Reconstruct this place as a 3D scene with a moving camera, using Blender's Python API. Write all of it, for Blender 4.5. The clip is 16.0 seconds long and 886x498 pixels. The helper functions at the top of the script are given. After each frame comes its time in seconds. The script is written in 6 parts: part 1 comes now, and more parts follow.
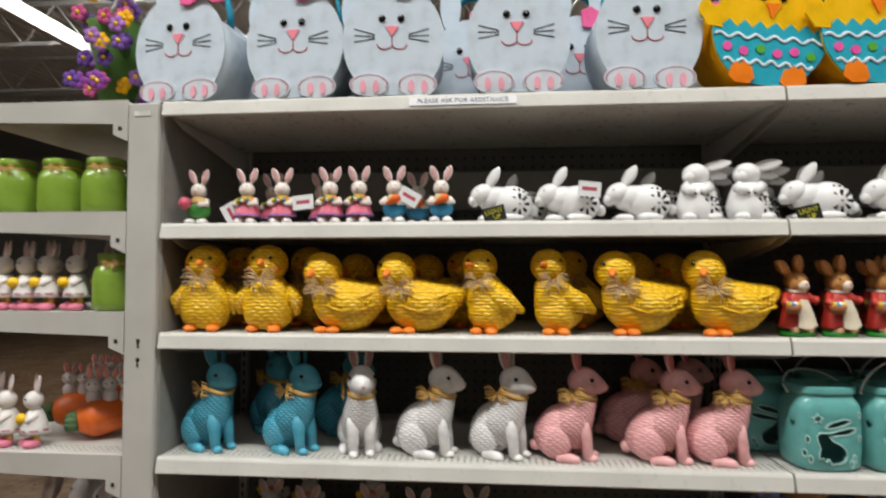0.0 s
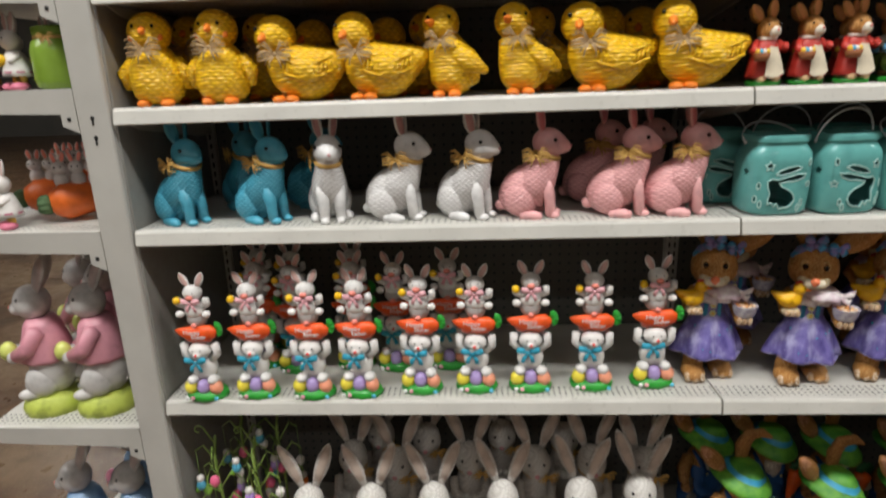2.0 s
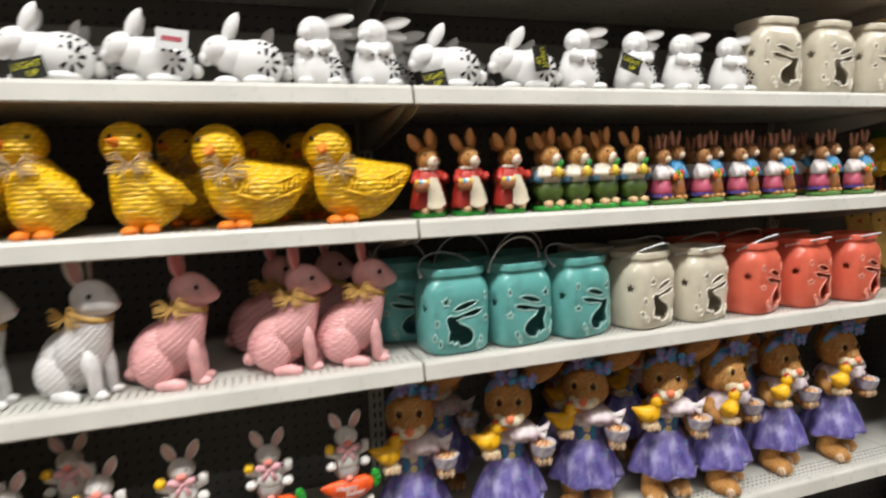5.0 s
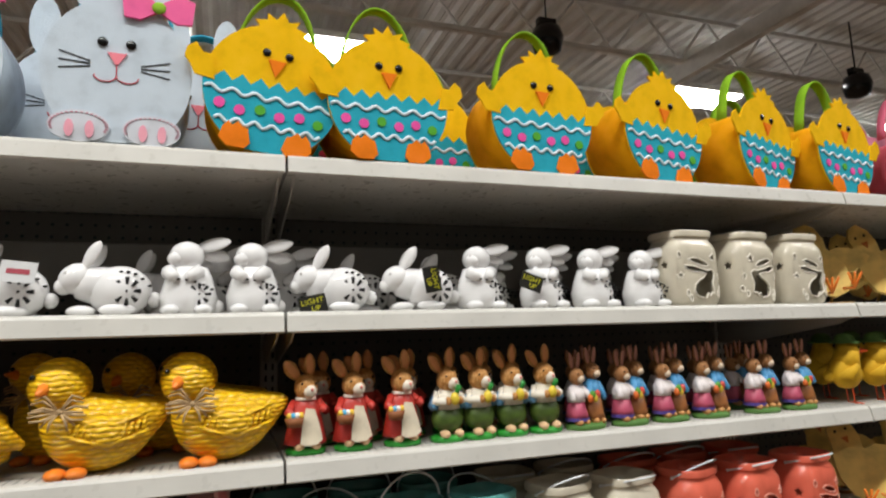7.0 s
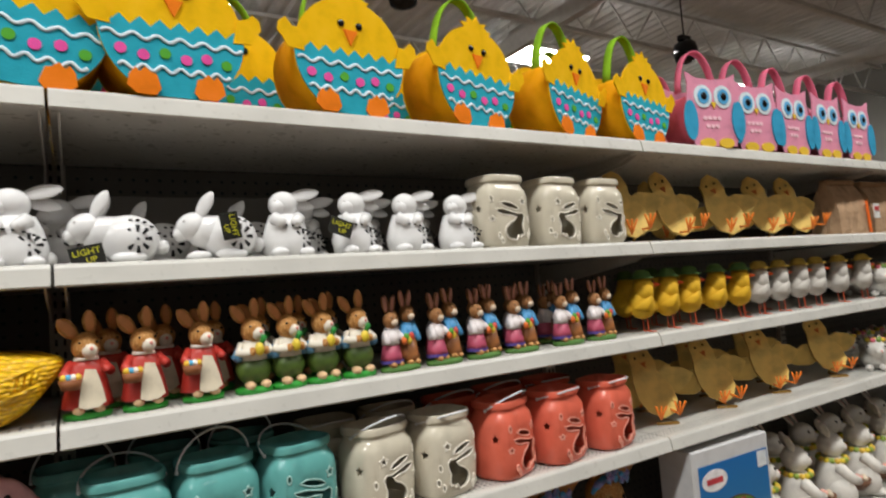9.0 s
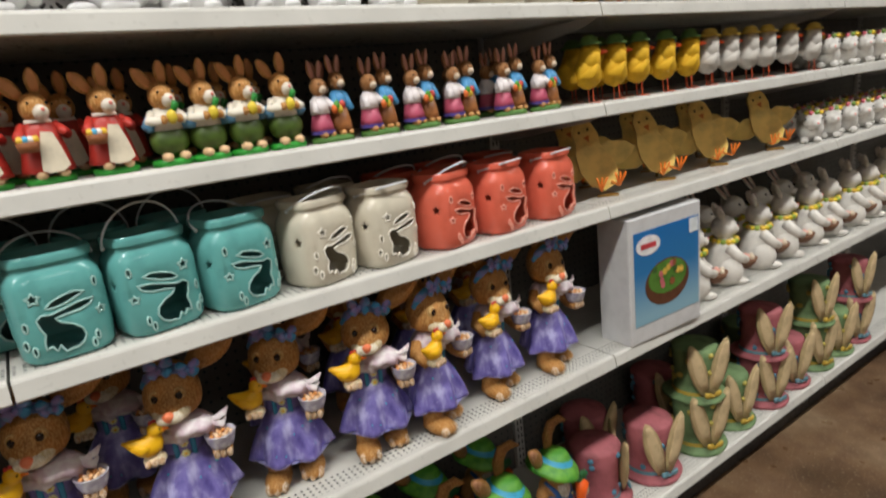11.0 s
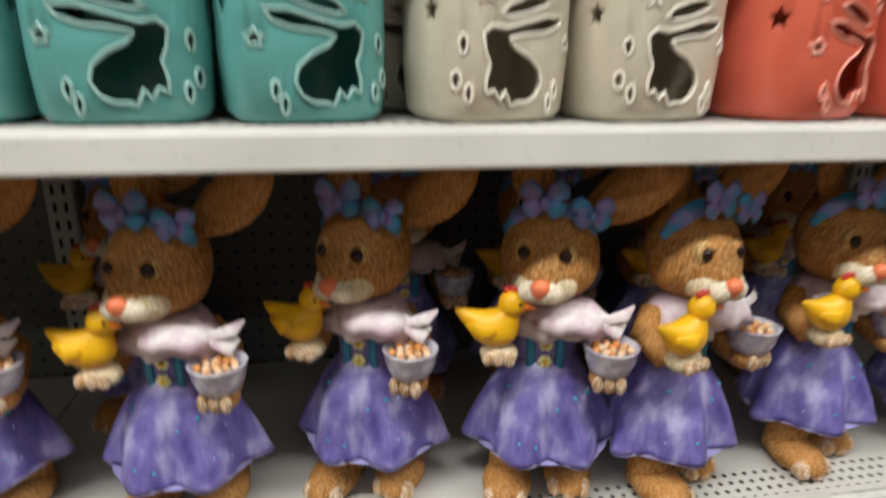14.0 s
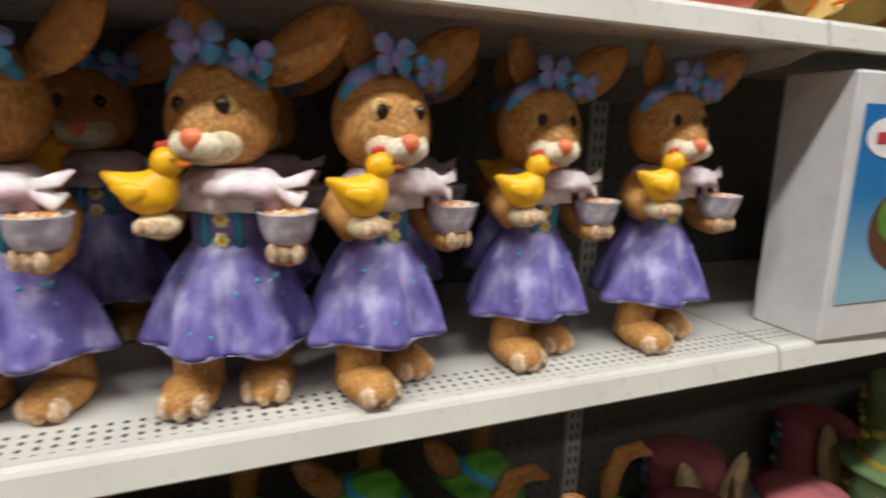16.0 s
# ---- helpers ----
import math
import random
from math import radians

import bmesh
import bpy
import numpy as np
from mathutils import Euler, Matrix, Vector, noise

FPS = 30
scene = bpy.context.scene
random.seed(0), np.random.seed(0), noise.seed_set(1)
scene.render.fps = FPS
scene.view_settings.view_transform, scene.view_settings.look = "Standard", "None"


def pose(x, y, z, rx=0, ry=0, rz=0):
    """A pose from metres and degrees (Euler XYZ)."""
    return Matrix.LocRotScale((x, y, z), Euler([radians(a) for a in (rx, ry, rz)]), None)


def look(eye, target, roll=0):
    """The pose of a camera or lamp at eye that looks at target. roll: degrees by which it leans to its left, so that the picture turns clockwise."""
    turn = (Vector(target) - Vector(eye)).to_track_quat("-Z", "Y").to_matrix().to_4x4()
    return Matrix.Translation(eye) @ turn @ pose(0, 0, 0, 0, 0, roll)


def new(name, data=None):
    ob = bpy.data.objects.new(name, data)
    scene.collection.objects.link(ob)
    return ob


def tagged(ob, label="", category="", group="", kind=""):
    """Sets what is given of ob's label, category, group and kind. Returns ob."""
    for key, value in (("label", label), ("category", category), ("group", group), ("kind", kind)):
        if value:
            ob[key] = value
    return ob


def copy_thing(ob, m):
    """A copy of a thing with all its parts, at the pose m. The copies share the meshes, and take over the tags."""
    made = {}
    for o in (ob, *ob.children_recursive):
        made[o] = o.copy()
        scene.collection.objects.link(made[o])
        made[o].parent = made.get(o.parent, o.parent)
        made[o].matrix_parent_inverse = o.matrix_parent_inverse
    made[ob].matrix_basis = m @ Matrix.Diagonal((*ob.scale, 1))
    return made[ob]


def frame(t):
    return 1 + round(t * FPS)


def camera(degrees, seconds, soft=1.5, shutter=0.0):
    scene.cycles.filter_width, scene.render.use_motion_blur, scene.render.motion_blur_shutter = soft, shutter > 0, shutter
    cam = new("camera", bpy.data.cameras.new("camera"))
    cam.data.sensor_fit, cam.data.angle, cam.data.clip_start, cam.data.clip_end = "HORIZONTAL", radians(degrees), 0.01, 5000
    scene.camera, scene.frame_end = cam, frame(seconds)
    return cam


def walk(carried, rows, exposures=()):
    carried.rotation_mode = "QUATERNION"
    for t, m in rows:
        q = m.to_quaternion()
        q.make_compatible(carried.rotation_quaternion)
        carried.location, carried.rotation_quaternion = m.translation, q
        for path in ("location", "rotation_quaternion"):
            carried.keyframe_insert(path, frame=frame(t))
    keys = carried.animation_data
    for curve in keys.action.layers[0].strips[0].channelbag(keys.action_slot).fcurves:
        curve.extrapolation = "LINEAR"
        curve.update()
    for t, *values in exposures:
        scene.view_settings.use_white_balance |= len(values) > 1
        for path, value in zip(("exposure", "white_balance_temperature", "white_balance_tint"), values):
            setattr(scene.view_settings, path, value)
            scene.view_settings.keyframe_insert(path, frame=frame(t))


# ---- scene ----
cam = camera(72.1, 16.0, soft=2.0, shutter=0.5)
EXPOSURES = [(0, -0.08), (1.5, -0.1), (2.5, 0.05), (4, 0.12), (5.2, 0.25), (7.3, -0.1), (8, -0.12), (10.5, 0.0), (12.5, 0.1), (13.5, 0.28), (14, 0.12), (14.5, 0.25), (16, 0.36)]
PATH = [
    (0, (0.681, -1.178, 1.137), (0.504, 0.812, 1.216), 0.0),
    (0.5, (0.698, -1.175, 1.125), (0.596, 0.822, 1.06), -0.6),
    (1, (0.711, -1.166, 1.106), (0.614, 0.812, 0.826), -1.1),
    (1.5, (0.718, -1.178, 1.084), (0.599, 0.774, 0.665), -1.6),
    (2, (0.715, -1.18, 1.063), (0.589, 0.737, 0.505), -2.1),
    (2.5, (0.716, -1.176, 1.036), (0.569, 0.688, 0.326), -2.5),
    (3, (0.713, -1.176, 1.009), (0.563, 0.637, 0.178), -4.1),
    (3.5, (0.756, -1.164, 0.991), (0.689, 0.636, 0.122), -3.5),
    (4, (0.811, -1.137, 1.02), (0.995, 0.707, 0.268), -2.0),
    (4.5, (0.872, -1.057, 1.052), (1.35, 0.817, 0.543), -0.1),
    (5, (0.929, -0.979, 1.083), (1.569, 0.902, 0.855), -2.0),
    (5.2, (0.955, -0.951, 1.109), (1.638, 0.915, 0.883), -2.4),
    (7.3, (1.154, -0.97, 1.193), (1.827, 0.885, 1.519), -1.4),
    (7.5, (1.164, -0.971, 1.189), (1.91, 0.857, 1.511), -1.0),
    (7.7, (1.176, -0.973, 1.19), (1.979, 0.832, 1.497), -1.0),
    (8, (1.199, -0.984, 1.185), (2.069, 0.793, 1.473), -1.4),
    (8.2, (1.21, -0.993, 1.181), (2.136, 0.76, 1.444), -1.6),
    (10.3, (1.282, -0.982, 1.114), (2.418, 0.646, 0.866), -5.5),
    (10.5, (1.287, -0.972, 1.103), (2.405, 0.651, 0.763), -5.8),
    (11, (1.286, -0.966, 1.08), (2.375, 0.636, 0.584), -6.4),
    (11.5, (1.272, -0.964, 1.044), (2.339, 0.608, 0.42), -7.4),
    (12, (1.282, -0.963, 1.025), (2.279, 0.591, 0.257), -7.0),
    (12.5, (1.299, -0.926, 0.992), (2.261, 0.585, 0.102), -7.3),
    (13, (1.39, -0.79, 0.949), (2.247, 0.756, 0.014), -4.8),
    (13.5, (1.507, -0.584, 0.924), (2.16, 1.129, 0.126), -0.9),
    (14, (1.586, -0.461, 0.816), (1.916, 1.423, 0.23), 0.6),
    (14.5, (1.677, -0.446, 0.672), (1.869, 1.457, 0.085), 1.5),
    (15, (1.692, -0.458, 0.646), (1.97, 1.454, 0.127), 0.6),
    (15.5, (1.712, -0.481, 0.635), (2.23, 1.405, 0.217), 0.5),
    (16, (1.752, -0.504, 0.641), (2.529, 1.294, 0.234), 1.8),
]
LIFT = Matrix.Translation((0, 0, 0.30))
walk(cam, [(t, LIFT @ look(eye, target, roll)) for t, eye, target, roll in PATH], exposures=EXPOSURES)

# ---- world and lights ----
world = bpy.data.worlds.new("store_air")
world.use_nodes = True
world.node_tree.nodes["Background"].inputs[0].default_value = (0.9, 0.95, 1.0, 1)
world.node_tree.nodes["Background"].inputs[1].default_value = 0.02
scene.world = world


def strip_lamp(x, y, z, length, power):
    lamp = bpy.data.lights.new("strip_lamp", "AREA")
    lamp.shape, lamp.size, lamp.size_y, lamp.energy = "RECTANGLE", length, 0.32, power
    lamp.color = (0.985, 0.98, 0.945)
    ob = new("strip_lamp", lamp)
    ob.matrix_world = pose(x, y, z)
    return ob


for lx, ly, lp in ((-4.5, -1.8, 185), (0.2, -1.8, 185), (4.9, -1.8, 150), (9.6, -1.8, 70), (-2.0, -5.6, 45), (2.7, -5.6, 45)):
    strip_lamp(lx, ly, 4.85, 3.6, lp)


# ---- materials ----
def rgb(h):
    v = [int(h[i:i + 2], 16) / 255 for i in (0, 2, 4)]
    return [c / 12.92 if c < 0.04045 else ((c + 0.055) / 1.055) ** 2.4 for c in v]


class Nodes:
    def __init__(self, name):
        self.m = bpy.data.materials.new(name)
        self.m.use_nodes = True
        self.t = self.m.node_tree
        self.b = self.t.nodes["Principled BSDF"]
        self.co = self.add("ShaderNodeTexCoord").outputs["Object"]

    def add(self, kind, **kw):
        n = self.t.nodes.new(kind)
        for k, v in kw.items():
            n.inputs[k.replace("_", " ")].default_value = v
        return n

    def link(self, a, b):
        self.t.links.new(a, b)

    def noise(self, scale, detail=3.0):
        n = self.add("ShaderNodeTexNoise", Scale=scale, Detail=detail)
        self.link(self.co, n.inputs["Vector"])
        return n.outputs["Fac"]

    def ramp(self, fac, *stops):
        n = self.add("ShaderNodeValToRGB")
        el = n.color_ramp.elements
        while len(el) < len(stops):
            el.new(0.5)
        for e, (p, c) in zip(el, stops):
            e.position, e.color = p, (*c, 1)
        self.link(fac, n.inputs[0])
        return n.outputs[0]

    def math(self, op, a, b=None, c=None):
        n = self.add("ShaderNodeMath")
        n.operation = op
        for i, v in enumerate((a, b, c)):
            if v is None:
                continue
            if isinstance(v, (int, float)):
                n.inputs[i].default_value = v
            else:
                self.link(v, n.inputs[i])
        return n.outputs[0]

    def mix(self, fac, a, b):
        n = self.add("ShaderNodeMix")
        n.data_type = "RGBA"
        for i, v in ((0, fac), (6, a), (7, b)):
            if isinstance(v, (int, float)):
                n.inputs[i].default_value = v
            elif isinstance(v, (tuple, list)):
                n.inputs[i].default_value = (*v[:3], 1)
            else:
                self.link(v, n.inputs[i])
        return n.outputs[2]

    def bump(self, height, strength, dist):
        n = self.add("ShaderNodeBump", Strength=strength, Distance=dist)
        self.link(height, n.inputs["Height"])
        self.link(n.outputs[0], self.b.inputs["Normal"])

    def done(self, colour, rough=0.5, metal=0.0, spec=0.5):
        if isinstance(colour, (tuple, list)):
            self.b.inputs["Base Color"].default_value = (*colour[:3], 1)
        else:
            self.link(colour, self.b.inputs["Base Color"])
        if isinstance(rough, (int, float)):
            self.b.inputs["Roughness"].default_value = rough
        else:
            self.link(rough, self.b.inputs["Roughness"])
        self.b.inputs["Metallic"].default_value = metal
        self.b.inputs["Specular IOR Level"].default_value = spec
        return self.m


MATS = {}


def paint(h, rough=0.45, grain=220, relief=0.25, dist=0.001, wear=0.18, spec=0.45):
    """Hand-painted resin, felt or plaster in one hue, with brushed tone and fine relief."""
    key = (h, rough, grain, relief, wear)
    if key in MATS:
        return MATS[key]
    n = Nodes("paint_" + h)
    c = rgb(h)
    f = n.noise(28, 4)
    dark = [v * (1 - wear * 1.6) for v in c]
    light = [min(1, v * (1 + wear * 0.5) + 0.01) for v in c]
    col = n.ramp(f, (0.28, dark), (0.5, c), (0.75, light))
    n.bump(n.noise(grain, 3), relief, dist)
    MATS[key] = n.done(col, rough, spec=spec)
    return MATS[key]


def fur(h, h2):
    """Carved fur: painted resin with fine streaks that catch a paler dry-brushed tone."""
    key = ("fur", h, h2)
    if key in MATS:
        return MATS[key]
    n = Nodes("carved_fur_" + h)
    mp = n.add("ShaderNodeMapping")
    mp.inputs["Scale"].default_value = (1, 1, 0.3)
    n.link(n.co, mp.inputs["Vector"])
    s = n.add("ShaderNodeTexNoise", Scale=420.0, Detail=2.0)
    n.link(mp.outputs[0], s.inputs["Vector"])
    big = n.noise(32, 3)
    col = n.mix(n.ramp(s.outputs["Fac"], (0.4, (0, 0, 0)), (0.70, (0.8, 0.8, 0.8))), n.ramp(big, (0.32, [v * 0.58 for v in rgb(h)]), (0.62, [min(1, v * 1.12) for v in rgb(h)])), rgb(h2))
    n.bump(s.outputs["Fac"], 0.75, 0.0024)
    MATS[key] = n.done(col, 0.6, spec=0.3)
    return MATS[key]


def brushed_cloth(dark, mid, light):
    """Moulded cloth with dry-brushed pale streaks running down the folds."""
    n = Nodes("brushed_cloth_" + mid)
    mp = n.add("ShaderNodeMapping")
    mp.inputs["Scale"].default_value = (1, 1, 0.28)
    n.link(n.co, mp.inputs["Vector"])
    s = n.add("ShaderNodeTexNoise", Scale=46.0, Detail=4.0)
    n.link(mp.outputs[0], s.inputs["Vector"])
    f = n.math("ADD", n.math("MULTIPLY", s.outputs["Fac"], 0.65), n.math("MULTIPLY", n.noise(38, 3), 0.35))
    col = n.ramp(f, (0.36, rgb(dark)), (0.5, rgb(mid)), (0.64, rgb(light)))
    n.bump(s.outputs["Fac"], 0.5, 0.002)
    return n.done(col, 0.4)


def mottled(name, a, b, scale, rough=0.4, relief=0.3):
    """Paint sponged in two hues over a moulded surface."""
    n = Nodes(name)
    n.bump(n.noise(180, 3), relief, 0.0016)
    return n.done(n.ramp(n.noise(scale, 3), (0.40, rgb(a)), (0.50, [(p + q) / 2 for p, q in zip(rgb(a), rgb(b))]), (0.60, rgb(b))), rough)


def wicker(h, h2, rough=0.3, step=0.0075, depth=0.0026, upright=False):
    """Moulded wicker weave under gloss paint; the colour is darker in the grooves."""
    key = ("wick", h, h2, step, upright)
    if key in MATS:
        return MATS[key]
    n = Nodes("moulded_wicker_" + h)
    sep = n.add("ShaderNodeSeparateXYZ")
    n.link(n.co, sep.inputs[0])
    wob = n.math("MULTIPLY", n.noise(45, 2), 0.008)
    z = n.math("ADD", sep.outputs[2], wob)
    x = n.math("ADD", n.math("ADD", sep.outputs[0], sep.outputs[1]), wob)
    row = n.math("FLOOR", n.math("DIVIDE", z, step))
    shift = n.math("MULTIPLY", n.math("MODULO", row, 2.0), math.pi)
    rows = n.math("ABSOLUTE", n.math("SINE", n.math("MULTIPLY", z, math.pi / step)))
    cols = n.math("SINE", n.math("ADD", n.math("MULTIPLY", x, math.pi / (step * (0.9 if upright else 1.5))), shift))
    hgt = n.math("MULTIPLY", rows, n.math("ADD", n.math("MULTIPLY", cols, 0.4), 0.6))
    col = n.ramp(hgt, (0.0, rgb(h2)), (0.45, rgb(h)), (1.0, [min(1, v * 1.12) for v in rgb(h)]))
    n.bump(hgt, 0.85, depth)
    MATS[key] = n.done(col, rough, spec=0.5)
    return MATS[key]


def dotted(name, c, hole, px, py, r, y0=-9.0, y1=9.0, axes=(0, 1), rough=0.42, slot=1.0):
    """Painted sheet steel or board pierced with rows of small dark holes."""
    n = Nodes(name)
    sep = n.add("ShaderNodeSeparateXYZ")
    n.link(n.co, sep.inputs[0])
    u, v = sep.outputs[axes[0]], sep.outputs[axes[1]]
    fu = n.math("SUBTRACT", n.math("FRACT", n.math("DIVIDE", u, px)), 0.5)
    fv = n.math("SUBTRACT", n.math("FRACT", n.math("DIVIDE", v, py)), 0.5)
    du, dv = n.math("MULTIPLY", fu, px), n.math("MULTIPLY", fv, py / slot)
    d = n.math("SQRT", n.math("ADD", n.math("MULTIPLY", du, du), n.math("MULTIPLY", dv, dv)))
    inside = n.math("MULTIPLY", n.math("LESS_THAN", d, r), n.math("MULTIPLY", n.math("GREATER_THAN", v, y0), n.math("LESS_THAN", v, y1)))
    grime = n.noise(9, 4)
    base = n.ramp(grime, (0.3, [a * 0.86 for a in c]), (0.7, c))
    col = n.mix(inside, base, hole)
    n.bump(n.math("ADD", n.math("MULTIPLY", inside, -1.0), n.math("MULTIPLY", n.noise(300, 2), 0.15)), 0.4, 0.0012)
    return n.done(col, n.ramp(n.noise(40, 3), (0.3, (rough - 0.08,) * 3), (0.7, (rough + 0.12,) * 3)))


def steel_paint(name, c, rough=0.38):
    n = Nodes(name)
    g = n.noise(7, 5)
    col = n.ramp(g, (0.25, [a * 0.85 for a in c]), (0.6, c), (0.9, [min(1, a * 1.04) for a in c]))
    scuff = n.noise(60, 4)
    n.bump(n.noise(350, 2), 0.12, 0.0008)
    return n.done(col, n.ramp(scuff, (0.35, (rough - 0.06,) * 3), (0.7, (rough + 0.18,) * 3)))


def concrete():
    n = Nodes("stained_concrete")
    a, b, s = n.noise(2.4, 8), n.noise(14, 8), n.noise(120, 3)
    base = n.ramp(a, (0.38, (0.060, 0.033, 0.017)), (0.5, (0.140, 0.080, 0.042)), (0.62, (0.215, 0.145, 0.085)))
    base = n.mix(n.ramp(b, (0.42, (0, 0, 0)), (0.75, (0.55,) * 3)), base, (0.085, 0.042, 0.022))
    col = n.mix(n.ramp(s, (0.60, (0, 0, 0)), (0.70, (0.6,) * 3)), base, (0.34, 0.28, 0.20))
    n.bump(b, 0.15, 0.003)
    return n.done(col, n.ramp(b, (0.3, (0.25,) * 3), (0.75, (0.5,) * 3)))


def plain_wall(name, c):
    n = Nodes(name)
    n.bump(n.noise(60, 4), 0.2, 0.003)
    return n.done(n.ramp(n.noise(0.8, 5), (0.3, [v * 0.8 for v in c]), (0.7, c)), 0.8)


def deck():
    n = Nodes("ribbed_steel_deck")
    sep = n.add("ShaderNodeSeparateXYZ")
    n.link(n.co, sep.inputs[0])
    n.bump(n.noise(20, 3), 0.2, 0.004)
    return n.done(n.ramp(n.noise(2.0, 5), (0.3, (0.70, 0.70, 0.69)), (0.7, (0.84, 0.84, 0.82))), 0.75)


def glow(name, c, s):
    n = Nodes(name)
    n.b.inputs["Emission Color"].default_value = (*c, 1)
    n.b.inputs["Emission Strength"].default_value = s
    return n.done((0.8, 0.8, 0.8), 0.5)


SHELF_C = (0.60, 0.585, 0.54)
M_LIP = steel_paint("shelf_enamel", SHELF_C, 0.32)
M_TRAY = dotted("pierced_tray", SHELF_C, (0.05, 0.05, 0.05), 0.0127, 0.0127, 0.0026, 0.020, 0.066, slot=1.25)
M_BACK = dotted("pegboard_back", (0.12, 0.112, 0.10), (0.010, 0.03, 0.03), 0.0254, 0.0254, 0.0035, axes=(0, 2), rough=0.6)
M_FRAME = steel_paint("frame_enamel", (0.50, 0.485, 0.45), 0.45)
M_INNER = steel_paint("inner_panel_enamel", (0.27, 0.26, 0.24), 0.5)
M_KICK = steel_paint("black_kick", (0.02, 0.02, 0.02), 0.5)
M_FLOOR, M_WALL, M_DECK = concrete(), plain_wall("store_wall", (0.26, 0.25, 0.23)), deck()
M_TRUSS = steel_paint("truss_paint", (0.80, 0.80, 0.78), 0.6)
M_GLOW = glow("tube_diffuser", (1.0, 0.98, 0.94), 45.0)
M_BLACK = paint("0c0c0c", 0.18, wear=0.0, relief=0.0)
M_SLOT = paint("050505", 0.7, wear=0.0, relief=0.0)


# ---- mesh tools ----
class Clay:
    """Gathers shaped pieces of one thing into one mesh."""

    def __init__(self):
        self.v, self.f, self.fm, self.mats, self.flat = [], [], [], [], []

    def add(self, vs, fs, mat, flat=False):
        o = len(self.v)
        self.v += [tuple(p) for p in vs]
        if mat not in self.mats:
            self.mats.append(mat)
        k = self.mats.index(mat)
        for f in fs:
            self.f.append([i + o for i in f])
            self.fm.append(k)
            self.flat.append(flat)
        return self

    def ball(self, c, r, mat, rot=(0, 0, 0), nu=14, nv=9):
        r = (r, r, r) if isinstance(r, (int, float)) else r
        m = pose(*c, *rot)
        vs = [m @ Vector((0, 0, -r[2]))]
        for j in range(1, nv):
            a = math.pi * j / nv - math.pi / 2
            for i in range(nu):
                b = 2 * math.pi * i / nu
                vs.append(m @ Vector((r[0] * math.cos(a) * math.cos(b), r[1] * math.cos(a) * math.sin(b), r[2] * math.sin(a))))
        vs.append(m @ Vector((0, 0, r[2])))
        fs = [(0, 1 + (i + 1) % nu, 1 + i) for i in range(nu)]
        for j in range(nv - 2):
            for i in range(nu):
                a, b = 1 + j * nu + i, 1 + j * nu + (i + 1) % nu
                fs.append((a, b, b + nu, a + nu))
        o, t = 1 + (nv - 2) * nu, len(vs) - 1
        fs += [(o + i, o + (i + 1) % nu, t) for i in range(nu)]
        return self.add(vs, fs, mat)

    def sculpt(self, c, r, mat, pulls=(), rot=(0, 0, 0), nu=32, nv=22):
        """An egg drawn out along some directions (dir, amount, degrees) and gives back its surface as a function of direction."""
        r = (r, r, r) if isinstance(r, (int, float)) else r
        m = pose(*c, *rot)
        pulls = [(Vector(d).normalized(), a, radians(w)) for d, a, w in pulls]

        def surface(d, out=0.0):
            d = Vector(d).normalized()
            p = Vector((d.x * r[0], d.y * r[1], d.z * r[2])) + d * out
            for q, a, w in pulls:
                p += q * a * math.exp(-(math.acos(max(-1, min(1, d.dot(q)))) / w) ** 2)
            return m @ p

        dirs = [Vector((0, 0, -1))]
        for j in range(1, nv):
            a = math.pi * j / nv - math.pi / 2
            dirs += [Vector((math.cos(a) * math.cos(2 * math.pi * i / nu), math.cos(a) * math.sin(2 * math.pi * i / nu), math.sin(a))) for i in range(nu)]
        dirs.append(Vector((0, 0, 1)))
        fs = [(0, 1 + (i + 1) % nu, 1 + i) for i in range(nu)]
        for j in range(nv - 2):
            for i in range(nu):
                a, b = 1 + j * nu + i, 1 + j * nu + (i + 1) % nu
                fs.append((a, b, b + nu, a + nu))
        o, t = 1 + (nv - 2) * nu, len(dirs) - 1
        fs += [(o + i, o + (i + 1) % nu, t) for i in range(nu)]
        self.add([surface(d) for d in dirs], fs, mat)
        return surface

    def limb(self, pts, radii, mat, n=10, flat=1.0, side=(0, -1, 0)):
        """A tapered tube through points; flat squeezes it along the side direction."""
        pts = [Vector(p) for p in pts]
        if isinstance(radii, (int, float)):
            radii = [radii] * len(pts)
        vs = []
        for k, p in enumerate(pts):
            d = (pts[min(k + 1, len(pts) - 1)] - pts[max(k - 1, 0)]).normalized()
            s = Vector(side)
            s = (s - d * s.dot(d))
            if s.length < 1e-4:
                s = d.orthogonal()
            s.normalize()
            w = d.cross(s)
            for i in range(n):
                a = 2 * math.pi * i / n
                vs.append(p + radii[k] * (math.cos(a) * w + flat * math.sin(a) * s))
        fs = []
        for k in range(len(pts) - 1):
            for i in range(n):
                a, b = k * n + i, k * n + (i + 1) % n
                fs.append((a, b, b + n, a + n))
        d0, d1 = (pts[0] - pts[1]).normalized(), (pts[-1] - pts[-2]).normalized()
        c0, c1 = len(vs), len(vs) + 1
        vs += [pts[0] + d0 * radii[0] * 0.5 * flat, pts[-1] + d1 * radii[-1] * 0.5 * flat]
        o = (len(pts) - 1) * n
        fs += [(c0, (i + 1) % n, i) for i in range(n)] + [(c1, o + i, o + (i + 1) % n) for i in range(n)]
        return self.add(vs, fs, mat)

